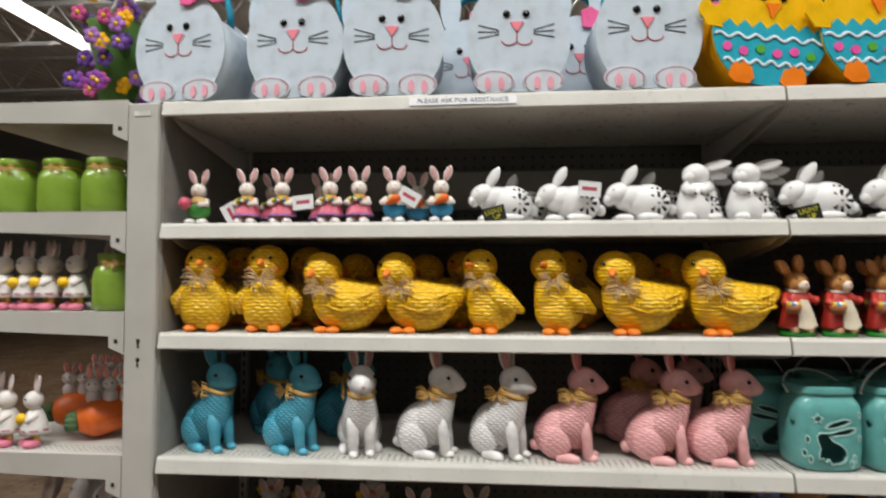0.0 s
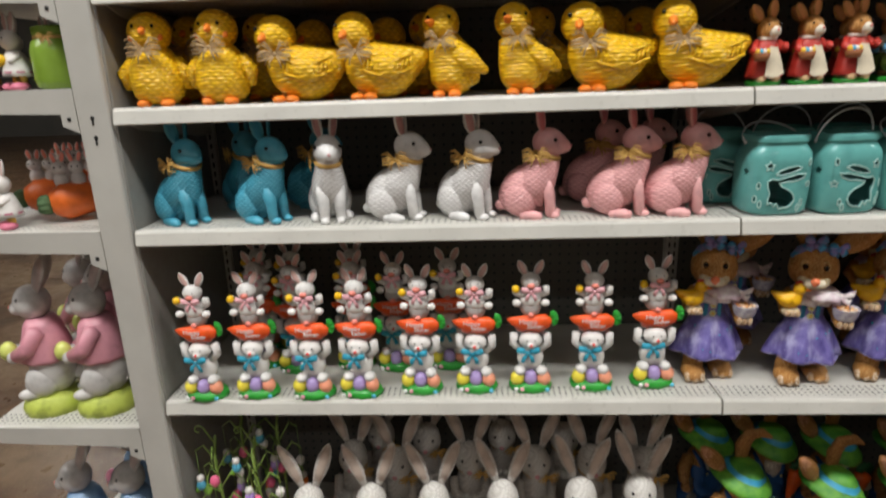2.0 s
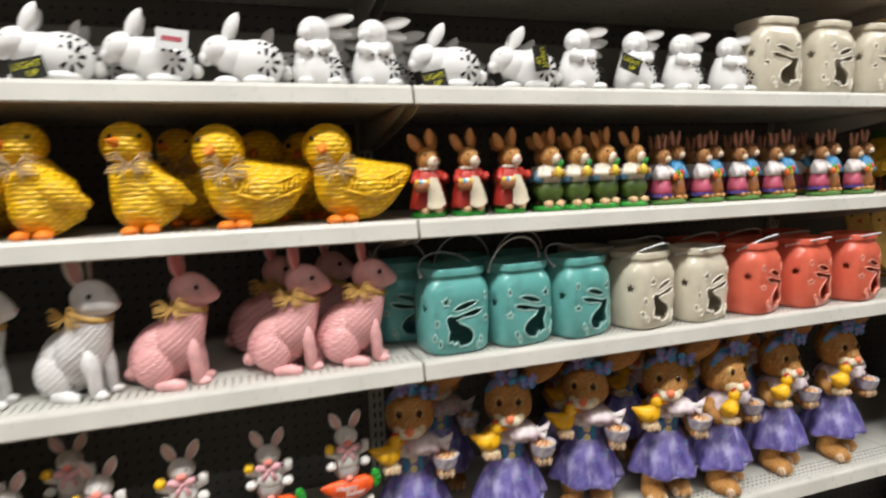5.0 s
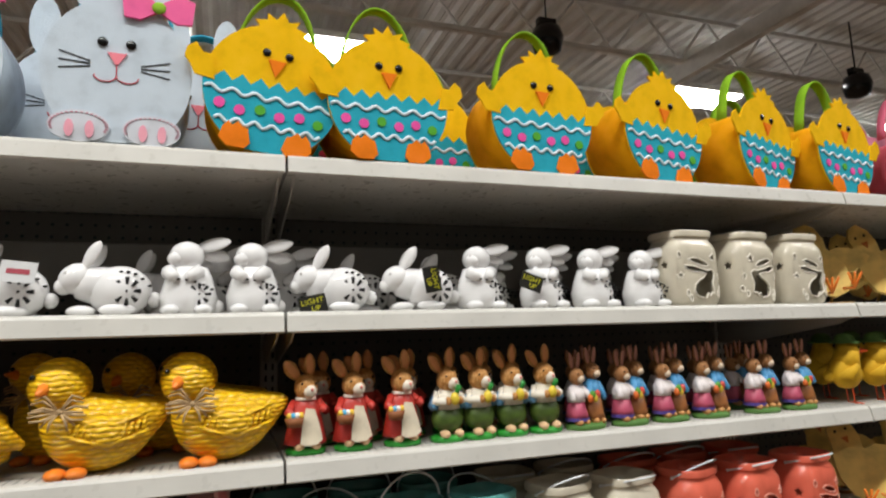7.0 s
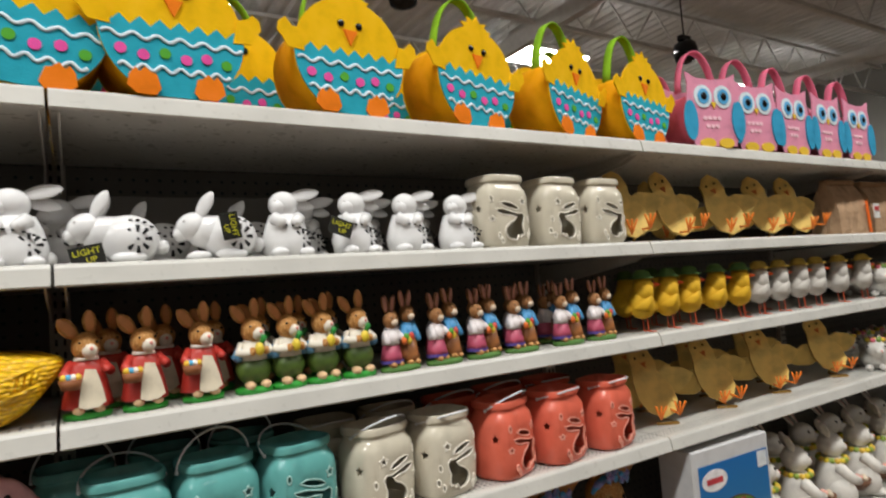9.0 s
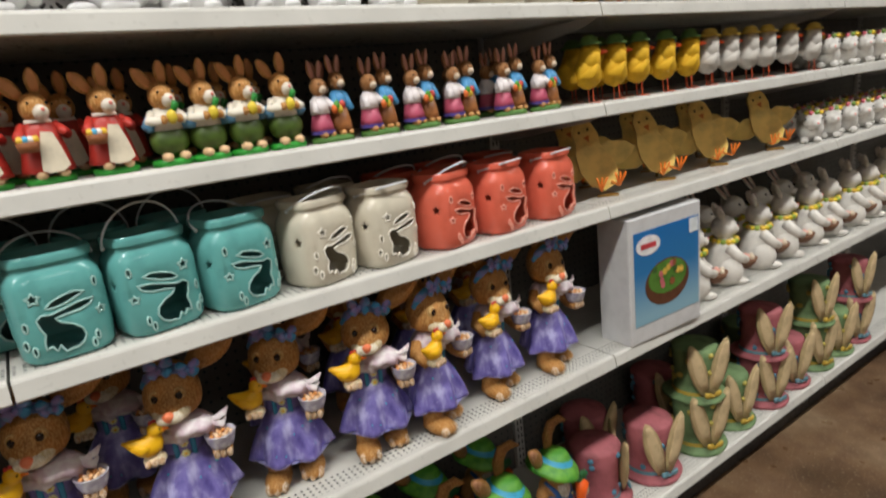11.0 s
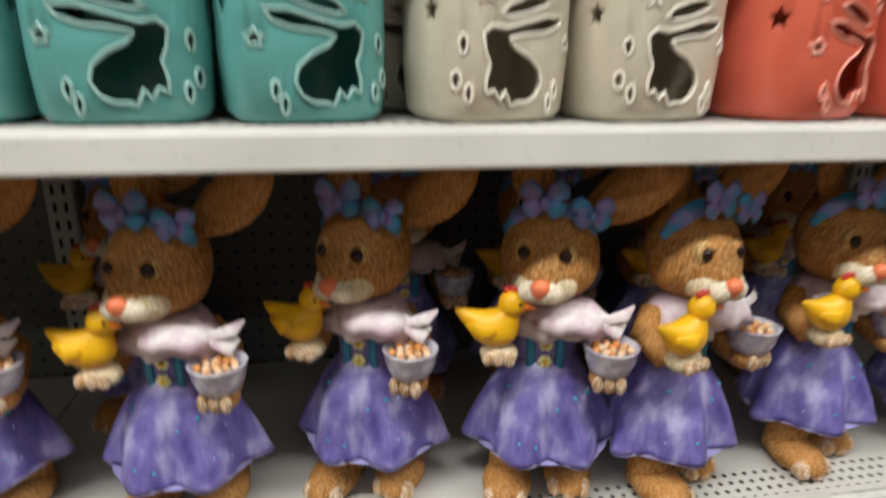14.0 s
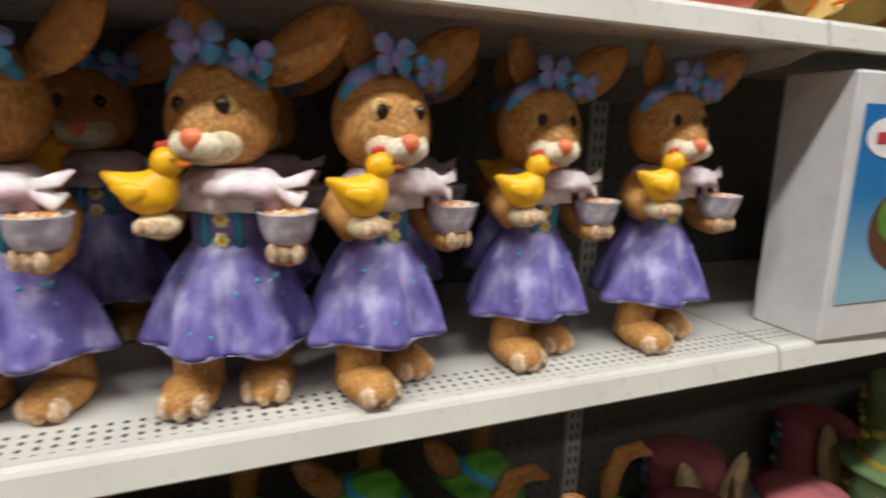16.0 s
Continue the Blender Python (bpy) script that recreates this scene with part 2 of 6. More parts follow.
    def ear(self, base, tip, width, outer, inner, face=(0, -1, 0), bend=0.0):
        b, t, fc = Vector(base), Vector(tip), Vector(face)
        ks = (0.0, 0.12, 0.3, 0.5, 0.7, 0.86, 0.95, 1.0)
        ws = (0.42, 0.62, 0.9, 1.0, 0.9, 0.62, 0.36, 0.1)
        pts = [b.lerp(t, k) + fc * bend * math.sin(k * math.pi) for k in ks]
        self.limb(pts, [width * w for w in ws], outer, 10, 0.32, face)
        if inner:
            self.limb([p + fc * width * 0.2 for p in pts[1:-1]], [width * 0.66 * w for w in ws[1:-1]], inner, 10, 0.2, face)
        return self

    def lathe(self, prof, mat, n=24, c=(0, 0, 0), folds=0, amp=0.0, sx=1.0, sy=1.0, rot=(0, 0, 0), cap=True, power=2.0):
        m = pose(*c, *rot)
        vs = []
        top = len(prof) - 1
        for j, (r, z) in enumerate(prof):
            for i in range(n):
                a = 2 * math.pi * i / n
                q = r * (1 + (amp * (math.sin(folds * a + 0.7) + 0.35 * math.sin((folds + 4) * a)) * (1 - j / top) if folds else 0))
                ca, sa = math.cos(a), math.sin(a)
                k = (abs(ca) ** power + abs(sa) ** power) ** (-1 / power)
                vs.append(m @ Vector((q * k * ca * sx, q * k * sa * sy, z)))
        fs = []
        for j in range(top):
            for i in range(n):
                a, b = j * n + i, j * n + (i + 1) % n
                fs.append((a, b, b + n, a + n))
        if cap:
            fs.append(tuple(reversed(range(n))))
            fs.append(tuple(range(top * n, top * n + n)))
        return self.add(vs, fs, mat)

    def slab(self, outline, thick, mat, m=None):
        """A flat shape in the xz plane, its face towards -y."""
        m = m or Matrix()
        n = len(outline)
        vs = [m @ Vector((x, -thick, z)) for x, z in outline] + [m @ Vector((x, 0, z)) for x, z in outline]
        fs = [tuple(range(n)), tuple(reversed(range(n, 2 * n)))]
        fs += [(i, i + n, (i + 1) % n + n, (i + 1) % n) for i in range(n)]
        return self.add(vs, fs, mat, True)

    def box(self, lo, hi, mat, b=0.002):
        (x0, y0, z0), (x1, y1, z1) = lo, hi
        b = min(b, (x1 - x0) / 3, (y1 - y0) / 3, (z1 - z0) / 3)
        bm = bmesh.new()
        bmesh.ops.create_cube(bm, size=1, matrix=Matrix.LocRotScale(((x0 + x1) / 2, (y0 + y1) / 2, (z0 + z1) / 2), None, (x1 - x0, y1 - y0, z1 - z0)))
        if b > 0:
            bmesh.ops.bevel(bm, geom=bm.edges[:], offset=b, segments=1, affect="EDGES")
        bm.verts.index_update()
        self.add([v.co.copy() for v in bm.verts], [[v.index for v in f.verts] for f in bm.faces], mat, True)
        bm.free()
        return self

    def inscribe(self, body, size, m, mat, depth=0.0004):
        vs, fs = lettering(body, size, depth)
        return self.add([m @ Vector(p) for p in vs], fs, mat, True)

    def move(self, m):
        self.v = [tuple(m @ Vector(p)) for p in self.v]
        return self

    def mesh(self, name):
        me = bpy.data.meshes.new(name)
        me.from_pydata(self.v, [], self.f)
        for mt in self.mats:
            me.materials.append(mt)
        me.polygons.foreach_set("material_index", self.fm)
        me.polygons.foreach_set("use_smooth", [not q for q in self.flat])
        me.update()
        bm = bmesh.new()
        bm.from_mesh(me)
        bmesh.ops.recalc_face_normals(bm, faces=bm.faces[:])
        bm.to_mesh(me)
        bm.free()
        return me


LETTERS = {}


def lettering(body, size, depth):
    if (body, size) not in LETTERS:
        cu = bpy.data.curves.new("lettering", "FONT")
        cu.body, cu.size, cu.extrude, cu.align_x, cu.align_y, cu.resolution_u = body, size, depth, "CENTER", "CENTER", 2
        ob = bpy.data.objects.new("lettering", cu)
        me = bpy.data.meshes.new_from_object(ob)
        LETTERS[(body, size)] = ([v.co.copy() for v in me.vertices], [tuple(p.vertices) for p in me.polygons])
        bpy.data.objects.remove(ob)
        bpy.data.meshes.remove(me)
    return LETTERS[(body, size)]


UPRIGHT = pose(0, 0, 0, 90)


def part(name, clay, parent, label="", at=None):
    ob = new(name, clay.mesh(name) if isinstance(clay, Clay) else clay)
    ob.parent = parent
    if at is not None:
        ob.matrix_basis = at
    return tagged(ob, label)


def thing(name, label, category, m=None, clay=None, group="", kind=""):
    ob = new(name, clay.mesh(name) if isinstance(clay, Clay) else clay)
    if m is not None:
        ob.matrix_basis = m
    return tagged(ob, label, category, group, kind)


def ellipse(rx, rz, cx=0.0, cz=0.0, n=28, a0=0.0, a1=360.0):
    full = abs(a1 - a0 - 360) < 1e-6
    k = n if full else n - 1
    return [(cx + rx * math.cos(radians(a0 + (a1 - a0) * i / k)), cz + rz * math.sin(radians(a0 + (a1 - a0) * i / k))) for i in range(n)]


# ---- structure ----
Z = (0.152, 0.674, 1.069, 1.316, 1.537, 1.788)
BAY, DEEP = 1.22, 0.42


def flat_box(name, lo, hi, mat, label, category):
    return thing(name, label, category, None, Clay().box(lo, hi, mat, 0), kind="structure")


flat_box("floor", (-16, -7, -0.1), (18, 16, 0.0), M_FLOOR, "brown stained polished concrete floor with pale speckles", "floor")
flat_box("wall_south", (-16, -7.2, 0), (18, -7, 6.2), M_WALL, "plain painted store wall", "wall")
flat_box("wall_north", (-16, 16, 0), (18, 16.2, 6.2), M_WALL, "plain painted store wall", "wall")
flat_box("wall_west", (-16.2, -7, 0), (-16, 16, 6.2), M_WALL, "plain painted store wall", "wall")
flat_box("wall_east", (18, -7, 0), (18.2, 16, 6.2), M_WALL, "plain painted store wall", "wall")
cl = Clay()
x = -16.0
while x < 18:
    vs, fs = [], []
    for k, (dx, z) in enumerate(((0, 6.0), (0.05, 6.05), (0.11, 6.05), (0.16, 6.0), (0.24, 6.0))):
        vs += [(x + dx, -7, z), (x + dx, 16, z)]
        if k:
            fs.append((2 * k - 2, 2 * k - 1, 2 * k + 1, 2 * k))
    cl.add(vs, fs, M_DECK, True)
    x += 0.24
cl.box((-16, -7, 6.08), (18, 16, 6.2), M_DECK, 0)
thing("ceiling", "dark grey ribbed metal roof deck", "ceiling", None, cl, kind="structure")


def truss():
    c = Clay()
    for z in (5.25, 5.92):
        c.box((-16, -0.04, z - 0.03), (18, 0.04, z + 0.03), M_TRUSS, 0)
    k, up = -16.0, True
    while k < 17.5:
        a, b = (5.25, 5.92) if up else (5.92, 5.25)
        c.limb([(k, 0, a), (k + 0.55, 0, b)], 0.018, M_TRUSS, 6)
        k, up = k + 0.55, not up
    return c


tr = truss().mesh("ceiling_truss")
for y in (3.6, 5.6, 8.2, 10.6, 13):
    thing("ceiling_truss", "pale steel open web roof truss", "truss", pose(0, y, 0), tr, "roof trusses", "structure")
for xx in (-6, 0.6, 7.2, 13.8):
    thing("ceiling_beam", "grey steel roof girder", "beam", pose(xx, 0, 0), Clay().box((-0.06, -7, 5.0), (0.06, 16, 5.24), M_TRUSS, 0.004), "roof girders", "structure")


def strip_fixture(x, y, z):
    ob = thing("ceiling_light", "long white fluorescent strip light, lit", "ceiling light", pose(x, y, z), group="strip lights")
    part("housing", Clay().box((-0.9, -0.34, 0.02), (0.9, 0.34, 0.12), M_TRUSS, 0.01), ob)
    part("diffuser", Clay().box((-0.87, -0.31, -0.02), (0.87, 0.31, 0.016), M_GLOW, 0.006), ob, "glowing white diffuser")
    for sx in (-0.7, 0.7):
        part("hanger", Clay().limb([(sx, 0, 0.12), (sx, 0, 5.98 - z)], 0.006, M_TRUSS, 6), ob)
    return ob


for p in ((-4.7, 7.2, 5.72), (2.3, 7.0, 5.46), (8.6, 7.1, 5.46), (14.6, 7.1, 5.46)):
    strip_fixture(*p)
for p in ((4.7, 5.1, 5.1), (9.9, 5.1, 5.1)):
    ob = thing("ceiling_speaker", "black hanging ceiling loudspeaker", "loudspeaker", pose(*p), group="hanging loudspeakers")
    part("body", Clay().lathe([(0.05, -0.3), (0.16, -0.26), (0.2, -0.1), (0.17, 0.02), (0.08, 0.08)], M_BLACK, 20), ob)
    part("bracket", Clay().box((-0.12, -0.05, 0.06), (0.12, 0.05, 0.16), M_BLACK, 0.01), ob)
    part("hanger", Clay().limb([(0, 0, 0.16), (0, 0, 0.93)], 0.012, M_BLACK, 6), ob)


# ---- shelving ----
def shelf_mesh():
    """A steel shelf with a sloped, rolled front lip; origin at its front left top corner."""
    c = Clay()
    w = BAY - 0.003
    prof = [(DEEP - 0.01, 0.0), (0.012, 0.0), (0.006, 0.0015), (0.001, -0.001), (-0.0015, -0.005), (-0.007, -0.029), (-0.005, -0.0315), (0.0, -0.0315), (0.004, -0.024), (DEEP - 0.01, -0.024)]
    n = len(prof)
    vs = [(0.0015, y, z) for y, z in prof] + [(w, y, z) for y, z in prof]
    for i in range(n):
        j = (i + 1) % n
        c.add([vs[i], vs[j], vs[j + n], vs[i + n]], [(0, 1, 2, 3)], M_TRAY if i == 0 else M_LIP, True)
    c.add(vs, [tuple(range(n)), tuple(reversed(range(n, 2 * n)))], M_LIP, True)
    return c.mesh("shelf")


def bracket_mesh():
    c = Clay()
    c.slab([(0.02, -0.03), (0.40, -0.03), (0.40, -0.085), (0.33, -0.085), (0.06, -0.045)], 0.003, M_FRAME, pose(0, 0, 0, 0, 0, 90))
    return c.mesh("bracket")


def upright_mesh():
    c = Clay()
    c.box((-0.018, 0.405, 0.0), (0.018, 0.44, 1.86), M_FRAME, 0.002)
    for k in range(70):
        z = 0.16 + k * 0.0245
        c.box((-0.009, 0.4035, z), (-0.005, 0.4055, z + 0.013), M_SLOT, 0)
        c.box((0.005, 0.4035, z), (0.009, 0.4055, z + 0.013), M_SLOT, 0)
    return c.mesh("upright")


SHELF, BRACKET, POST = shelf_mesh(), bracket_mesh(), upright_mesh()


def bay(i):
    ob = thing("shelving_bay", "off-white steel store shelving bay with six full shelves", "shelving", pose(i * BAY, 0, 0), group="shelving bays")
    for z in Z:
        sh = part("shelf", SHELF, ob, "", pose(0, 0, z))
        for bx in (0.012, BAY - 0.012):
            part("bracket", BRACKET, sh, "", pose(bx, 0, 0))
    part("back_panel", Clay().box((0.0, DEEP, 0.1), (BAY, DEEP + 0.012, 1.84), M_BACK, 0), ob, "dark grey pegboard back panel")
    part("upright", POST, ob)
    part("kick_plate", Clay().box((0.0, 0.05, 0.0), (BAY, 0.07, 0.126), M_KICK, 0.002), ob, "black kick plate")
    part("stiffener", Clay().box((0.02, 0.385, 1.60), (BAY - 0.02, 0.402, 1.70), M_INNER, 0.003), ob)
    return ob


for i in range(5):
    bay(i)
ob = thing("end_panel", "grey steel side panel closing the shelving run", "panel", None, Clay().box((-0.012, 0.01, 0.0), (-0.002, 0.44, 1.77), M_INNER, 0.002), kind="structure")
ob = thing("gondola_rear_panel", "plain grey panel behind the shelving run", "panel", None, Clay().box((-0.01, 0.46, 0.0), (5 * BAY, 0.48, 1.80), M_FRAME, 0.002), kind="structure")

# end cap: shelves that face the cross aisle
END_Z = (0.125, 0.606, 1.07, 1.357, 1.562, 1.792)
endcap = thing("end_cap", "off-white steel end cap shelving with bracketed shelves", "shelving")
c = Clay().box((-0.072, -0.004, 0.0), (-0.006, 0.03, 1.785), M_FRAME, 0.003)
for k, z in enumerate((1.30, 1.262, 0.338, 0.30)):
    c.ball((-0.041, -0.004, z), (0.0045, 0.001, 0.0045), M_SLOT).box((-0.0428, -0.0052, z - 0.014), (-0.0392, -0.0035, z), M_SLOT, 0)
part("post", c, endcap)
part("post", Clay().box((-0.072, 0.82, 0.0), (-0.006, 0.85, 1.785), M_FRAME, 0.003), endcap)
part("post_label", Clay().box((-0.057, -0.0055, 1.758), (-0.024, -0.0042, 1.768), paint("d8d8d4", 0.6), 0), endcap, "small white shelf tag")
for k, z in enumerate(END_Z):
    reach = -0.445
    sh = part("shelf", Clay().box((reach, 0.004, z - 0.03), (-0.074, 0.845, z), M_TRAY, 0.004), endcap)
    drop = 0.085 if k else 0.03
    for y, t in ((-0.002, 0.003), (0.85, 0.003)):
        b = Clay().slab([(reach, z - 0.038), (reach, z + 0.001), (-0.073, z + 0.001), (-0.073, z - drop), (-0.105, z - drop + 0.014), (-0.105, z - 0.048)] if k else [(reach, z - 0.03), (reach, z + 0.001), (-0.006, z + 0.001), (-0.006, z - 0.03)], t, M_FRAME, pose(0, y + t, 0))
        if k:
            b.box((-0.093, y - 0.001, z - 0.062), (-0.086, y + 0.002, z - 0.054), M_SLOT, 0)
        part("bracket", b, sh)
part("kick_plate", Clay().box((-0.40, 0.03, 0.0), (-0.08, 0.82, 0.094), M_KICK, 0.002), endcap, "black kick plate")


# ---- figures ----
RAFFIA = paint("c39a52", 0.6, 300, 0.3)
STRAW = paint("b89a70", 0.6, 300, 0.3)
ORANGE = paint("f0842a", 0.4)
PINKN = paint("f08f80", 0.4)
WHITE = paint("e6e4e2", 0.4)
GLAZE = paint("e9e8e8", 0.08, 60, 0.05, wear=0.05)
GREEN = paint("2f8f3c", 0.35)
YELLOW = paint("f2c21c", 0.4)
PURPLE = paint("7a63b0", 0.5, 90, 0.4)
TEAL_B = paint("3aa6c4", 0.45)
LILAC = paint("a88cc0", 0.5)


def bow(c, p, s, mat, strands=5, tails=True, seed=1):
    """A tied raffia bow of loose strands, facing -y."""
    r = random.Random(seed)
    p = Vector(p)
    c.ball(p, (s * 0.16, s * 0.12, s * 0.14), mat, nu=8, nv=6)
    for sx in (-1, 1):
        for k in range(strands):
            a = (k - (strands - 1) / 2) * 0.16 + r.uniform(-0.05, 0.05)
            e = p + Vector((sx * s * (0.95 + r.uniform(-0.12, 0.12)), -s * 0.12, s * (0.08 + a)))
            mid = p.lerp(e, 0.55) + Vector((0, -s * 0.2, s * (0.12 + a * 0.6)))
            c.limb([p, mid, e], [s * 0.045, s * 0.06, s * 0.045], mat, 5, 0.6)
        if tails:
            for k in range(2):
                e = p + Vector((sx * s * (0.35 + 0.25 * k), -s * 0.15, -s * (0.75 - 0.2 * k)))
                c.limb([p, p.lerp(e, 0.5) + Vector((sx * s * 0.1, -s * 0.15, 0)), e], [s * 0.05, s * 0.06, s * 0.04], mat, 5, 0.6)


def ribbon(c, p, s, mat, tails=True):
    """A soft two-looped cloth bow."""
    p = Vector(p)
    c.ball(p, (s * 0.18, s * 0.15, s * 0.18), mat, nu=8, nv=6)
    for sx in (-1, 1):
        c.limb([p, p + Vector((sx * s * 0.45, -s * 0.1, s * 0.22)), p + Vector((sx * s * 0.85, 0, s * 0.28))], [s * 0.1, s * 0.3, s * 0.26], mat, 8, 0.5)
        if tails:
            c.limb([p, p + Vector((sx * s * 0.3, -s * 0.1, -s * 0.4)), p + Vector((sx * s * 0.4, 0, -s * 0.85))], [s * 0.08, s * 0.16, s * 0.18], mat, 8, 0.4)


def eyes(c, p, gap, r, out=0.0):
    for sx in (-1, 1):
        c.ball((p[0] + sx * gap, p[1] + out, p[2]), r, M_BLACK, nu=8, nv=6)


def chick_up():
    c = Clay()
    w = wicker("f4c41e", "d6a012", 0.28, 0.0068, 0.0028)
    c.lathe([(0.030, 0.006), (0.046, 0.02), (0.052, 0.045), (0.049, 0.072), (0.036, 0.098), (0.028, 0.108)], w, 28, sy=0.9)
    c.ball((0, -0.006, 0.136), (0.040, 0.037, 0.037), w, nu=20, nv=14)
    for sx in (-1, 1):
        c.limb([(sx * 0.042, 0, 0.088), (sx * 0.058, -0.004, 0.062), (sx * 0.057, 0, 0.034)], [0.012, 0.019, 0.008], w, 10, 0.8, (sx, 0, 0))
        c.ball((sx * 0.022, -0.026, 0.007), (0.013, 0.019, 0.008), ORANGE)
    c.limb([(0.0, -0.038, 0.138), (0.0, -0.054, 0.134)], [0.009, 0.002], ORANGE, 8)
    for sx in (-1, 1):
        c.ball((sx * 0.018, -0.037, 0.146), 0.0036, M_BLACK, nu=8, nv=6)
        c.ball((sx * 0.026, -0.030, 0.126), (0.007, 0.004, 0.006), ORANGE, nu=8, nv=6)
    bow(c, (0, -0.046, 0.104), 0.032, STRAW, 6, seed=3)
    return c


def chick_duck():
    c = Clay()
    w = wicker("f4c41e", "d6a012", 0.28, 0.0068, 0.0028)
    c.sculpt((0.010, 0, 0.051), (0.064, 0.047, 0.049), w, [((1, 0, 0.42), 0.036, 30), ((-0.75, -0.05, 0.8), 0.022, 42)], nu=36, nv=24)
    c.sculpt((-0.036, -0.010, 0.119), (0.0385, 0.037, 0.037), w, [((-0.1, -1, -0.25), 0.004, 40)], nu=28, nv=20)
    for sy in (-1, 1):
        c.limb([(-0.012, sy * 0.040, 0.064), (0.03, sy * 0.047, 0.056), (0.072, sy * 0.036, 0.064)], [0.016, 0.023, 0.009], w, 12, 0.45, (0, sy, 0))
    for k in range(12):
        c.ball((-0.014 + k * 0.0078, -0.0520 + abs(k - 5) * 0.0012, 0.066 - 0.011 * math.sin(k * 0.28)), (0.0034, 0.004, 0.010), w, (0, 16, 0), 8, 6)
    for dz in (0.012, -0.012):
        c.limb([(-0.018 + k * 0.0105, -0.0515 + abs(k - 4) * 0.0014, 0.066 + dz - 0.012 * math.sin(k * 0.37)) for k in range(10)], 0.0028, w, 6)
    c.limb([(-0.046, -0.043, 0.116), (-0.051, -0.060, 0.110)], [0.010, 0.003], ORANGE, 8)
    for dx in (-0.062, -0.022):
        c.ball((dx, -0.039, 0.131), 0.0038, M_BLACK, nu=8, nv=6)
    for dx in (-0.032, -0.008):
        c.ball((dx, -0.034, 0.006), (0.013, 0.018, 0.008), ORANGE)
    bow(c, (-0.028, -0.046, 0.086), 0.032, STRAW, 6, seed=5)
    return c


def chick_tall():
    c = Clay()
    w = wicker("f4c41e", "d6a012", 0.28, 0.0068, 0.0028)
    c.limb([(0.050, 0.004, 0.03), (0.02, 0, 0.05), (-0.004, 0, 0.075), (-0.014, -0.002, 0.11)], [0.014, 0.046, 0.045, 0.030], w, 22, 0.9)
    c.ball((0.004, 0, 0.045), (0.046, 0.042, 0.043), w, nu=22, nv=14)
    c.ball((-0.016, -0.006, 0.137), (0.036, 0.035, 0.034), w, nu=20, nv=14)
    c.limb([(0.01, -0.036, 0.088), (0.042, -0.040, 0.062), (0.072, -0.03, 0.046)], [0.013, 0.020, 0.006], w, 12, 0.5)
    c.limb([(-0.032, -0.034, 0.138), (-0.042, -0.050, 0.140)], [0.009, 0.002], ORANGE, 8)
    for dx in (-0.038, 0.002):
        c.ball((dx, -0.034, 0.147), 0.0036, M_BLACK, nu=8, nv=6)
    for dx in (-0.022, 0.008):
        c.ball((dx, -0.030, 0.006), (0.013, 0.018, 0.008), ORANGE)
    bow(c, (-0.016, -0.040, 0.104), 0.030, STRAW, 6, seed=8)
    return c


def sitting_rabbit(h, h2, raffia, blush):
    """A seated wicker rabbit in profile, facing +x."""
    c = Clay()
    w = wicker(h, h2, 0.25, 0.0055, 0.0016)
    sm = paint(h, 0.28, 160, 0.3)
    c.sculpt((-0.026, 0, 0.056), (0.047, 0.042, 0.057), w, [((0.7, 0, 0.8), 0.020, 45), ((-0.8, 0, -0.5), 0.006, 40)], (0, 16, 0))
    c.limb([(-0.02, 0, 0.05), (0.008, 0, 0.088), (0.024, 0, 0.125), (0.028, 0, 0.15)], [0.048, 0.043, 0.033, 0.026], w, 20, 0.92)
    for sy in (-1, 1):
        c.ball((-0.030, sy * 0.028, 0.042), (0.036, 0.022, 0.038), w, (0, 10, 0), 18, 12)
        c.limb([(-0.026, sy * 0.036, 0.008), (0.004, sy * 0.038, 0.008), (0.018, sy * 0.038, 0.006)], [0.010, 0.011, 0.008], sm, 10)
        c.limb([(0.022, sy * 0.017, 0.085), (0.034, sy * 0.018, 0.04), (0.036, sy * 0.018, 0.008)], [0.017, 0.012, 0.011], sm, 12)
        c.ball((0.043, sy * 0.018, 0.007), (0.015, 0.010, 0.008), sm)
    c.ball((-0.074, 0, 0.024), (0.014, 0.013, 0.013), sm)
    c.sculpt((0.029, 0, 0.163), (0.034, 0.029, 0.031), sm, [((1, 0, -0.30), 0.017, 36), ((0.2, 1, -0.5), 0.004, 40), ((0.2, -1, -0.5), 0.004, 40)], nu=28, nv=20)
    c.ball((0.0765, 0, 0.155), (0.004, 0.0045, 0.0035), blush, nu=8, nv=6)
    for sy in (-1, 1):
        c.ball((0.046, sy * 0.026, 0.170), 0.0044, M_BLACK, nu=8, nv=6)
        c.ear((0.018, sy * 0.012, 0.184), (0.010, sy * 0.022, 0.242), 0.0138, sm, blush, (0.75, sy * 0.65, 0))
    c.lathe([(0.030, -0.005), (0.0325, 0), (0.030, 0.005)], raffia, 18, (0.027, 0, 0.136), rot=(0, 18, 0))
    bow(c, (0.006, -0.034, 0.137), 0.030, raffia, 6, seed=11)
    return c


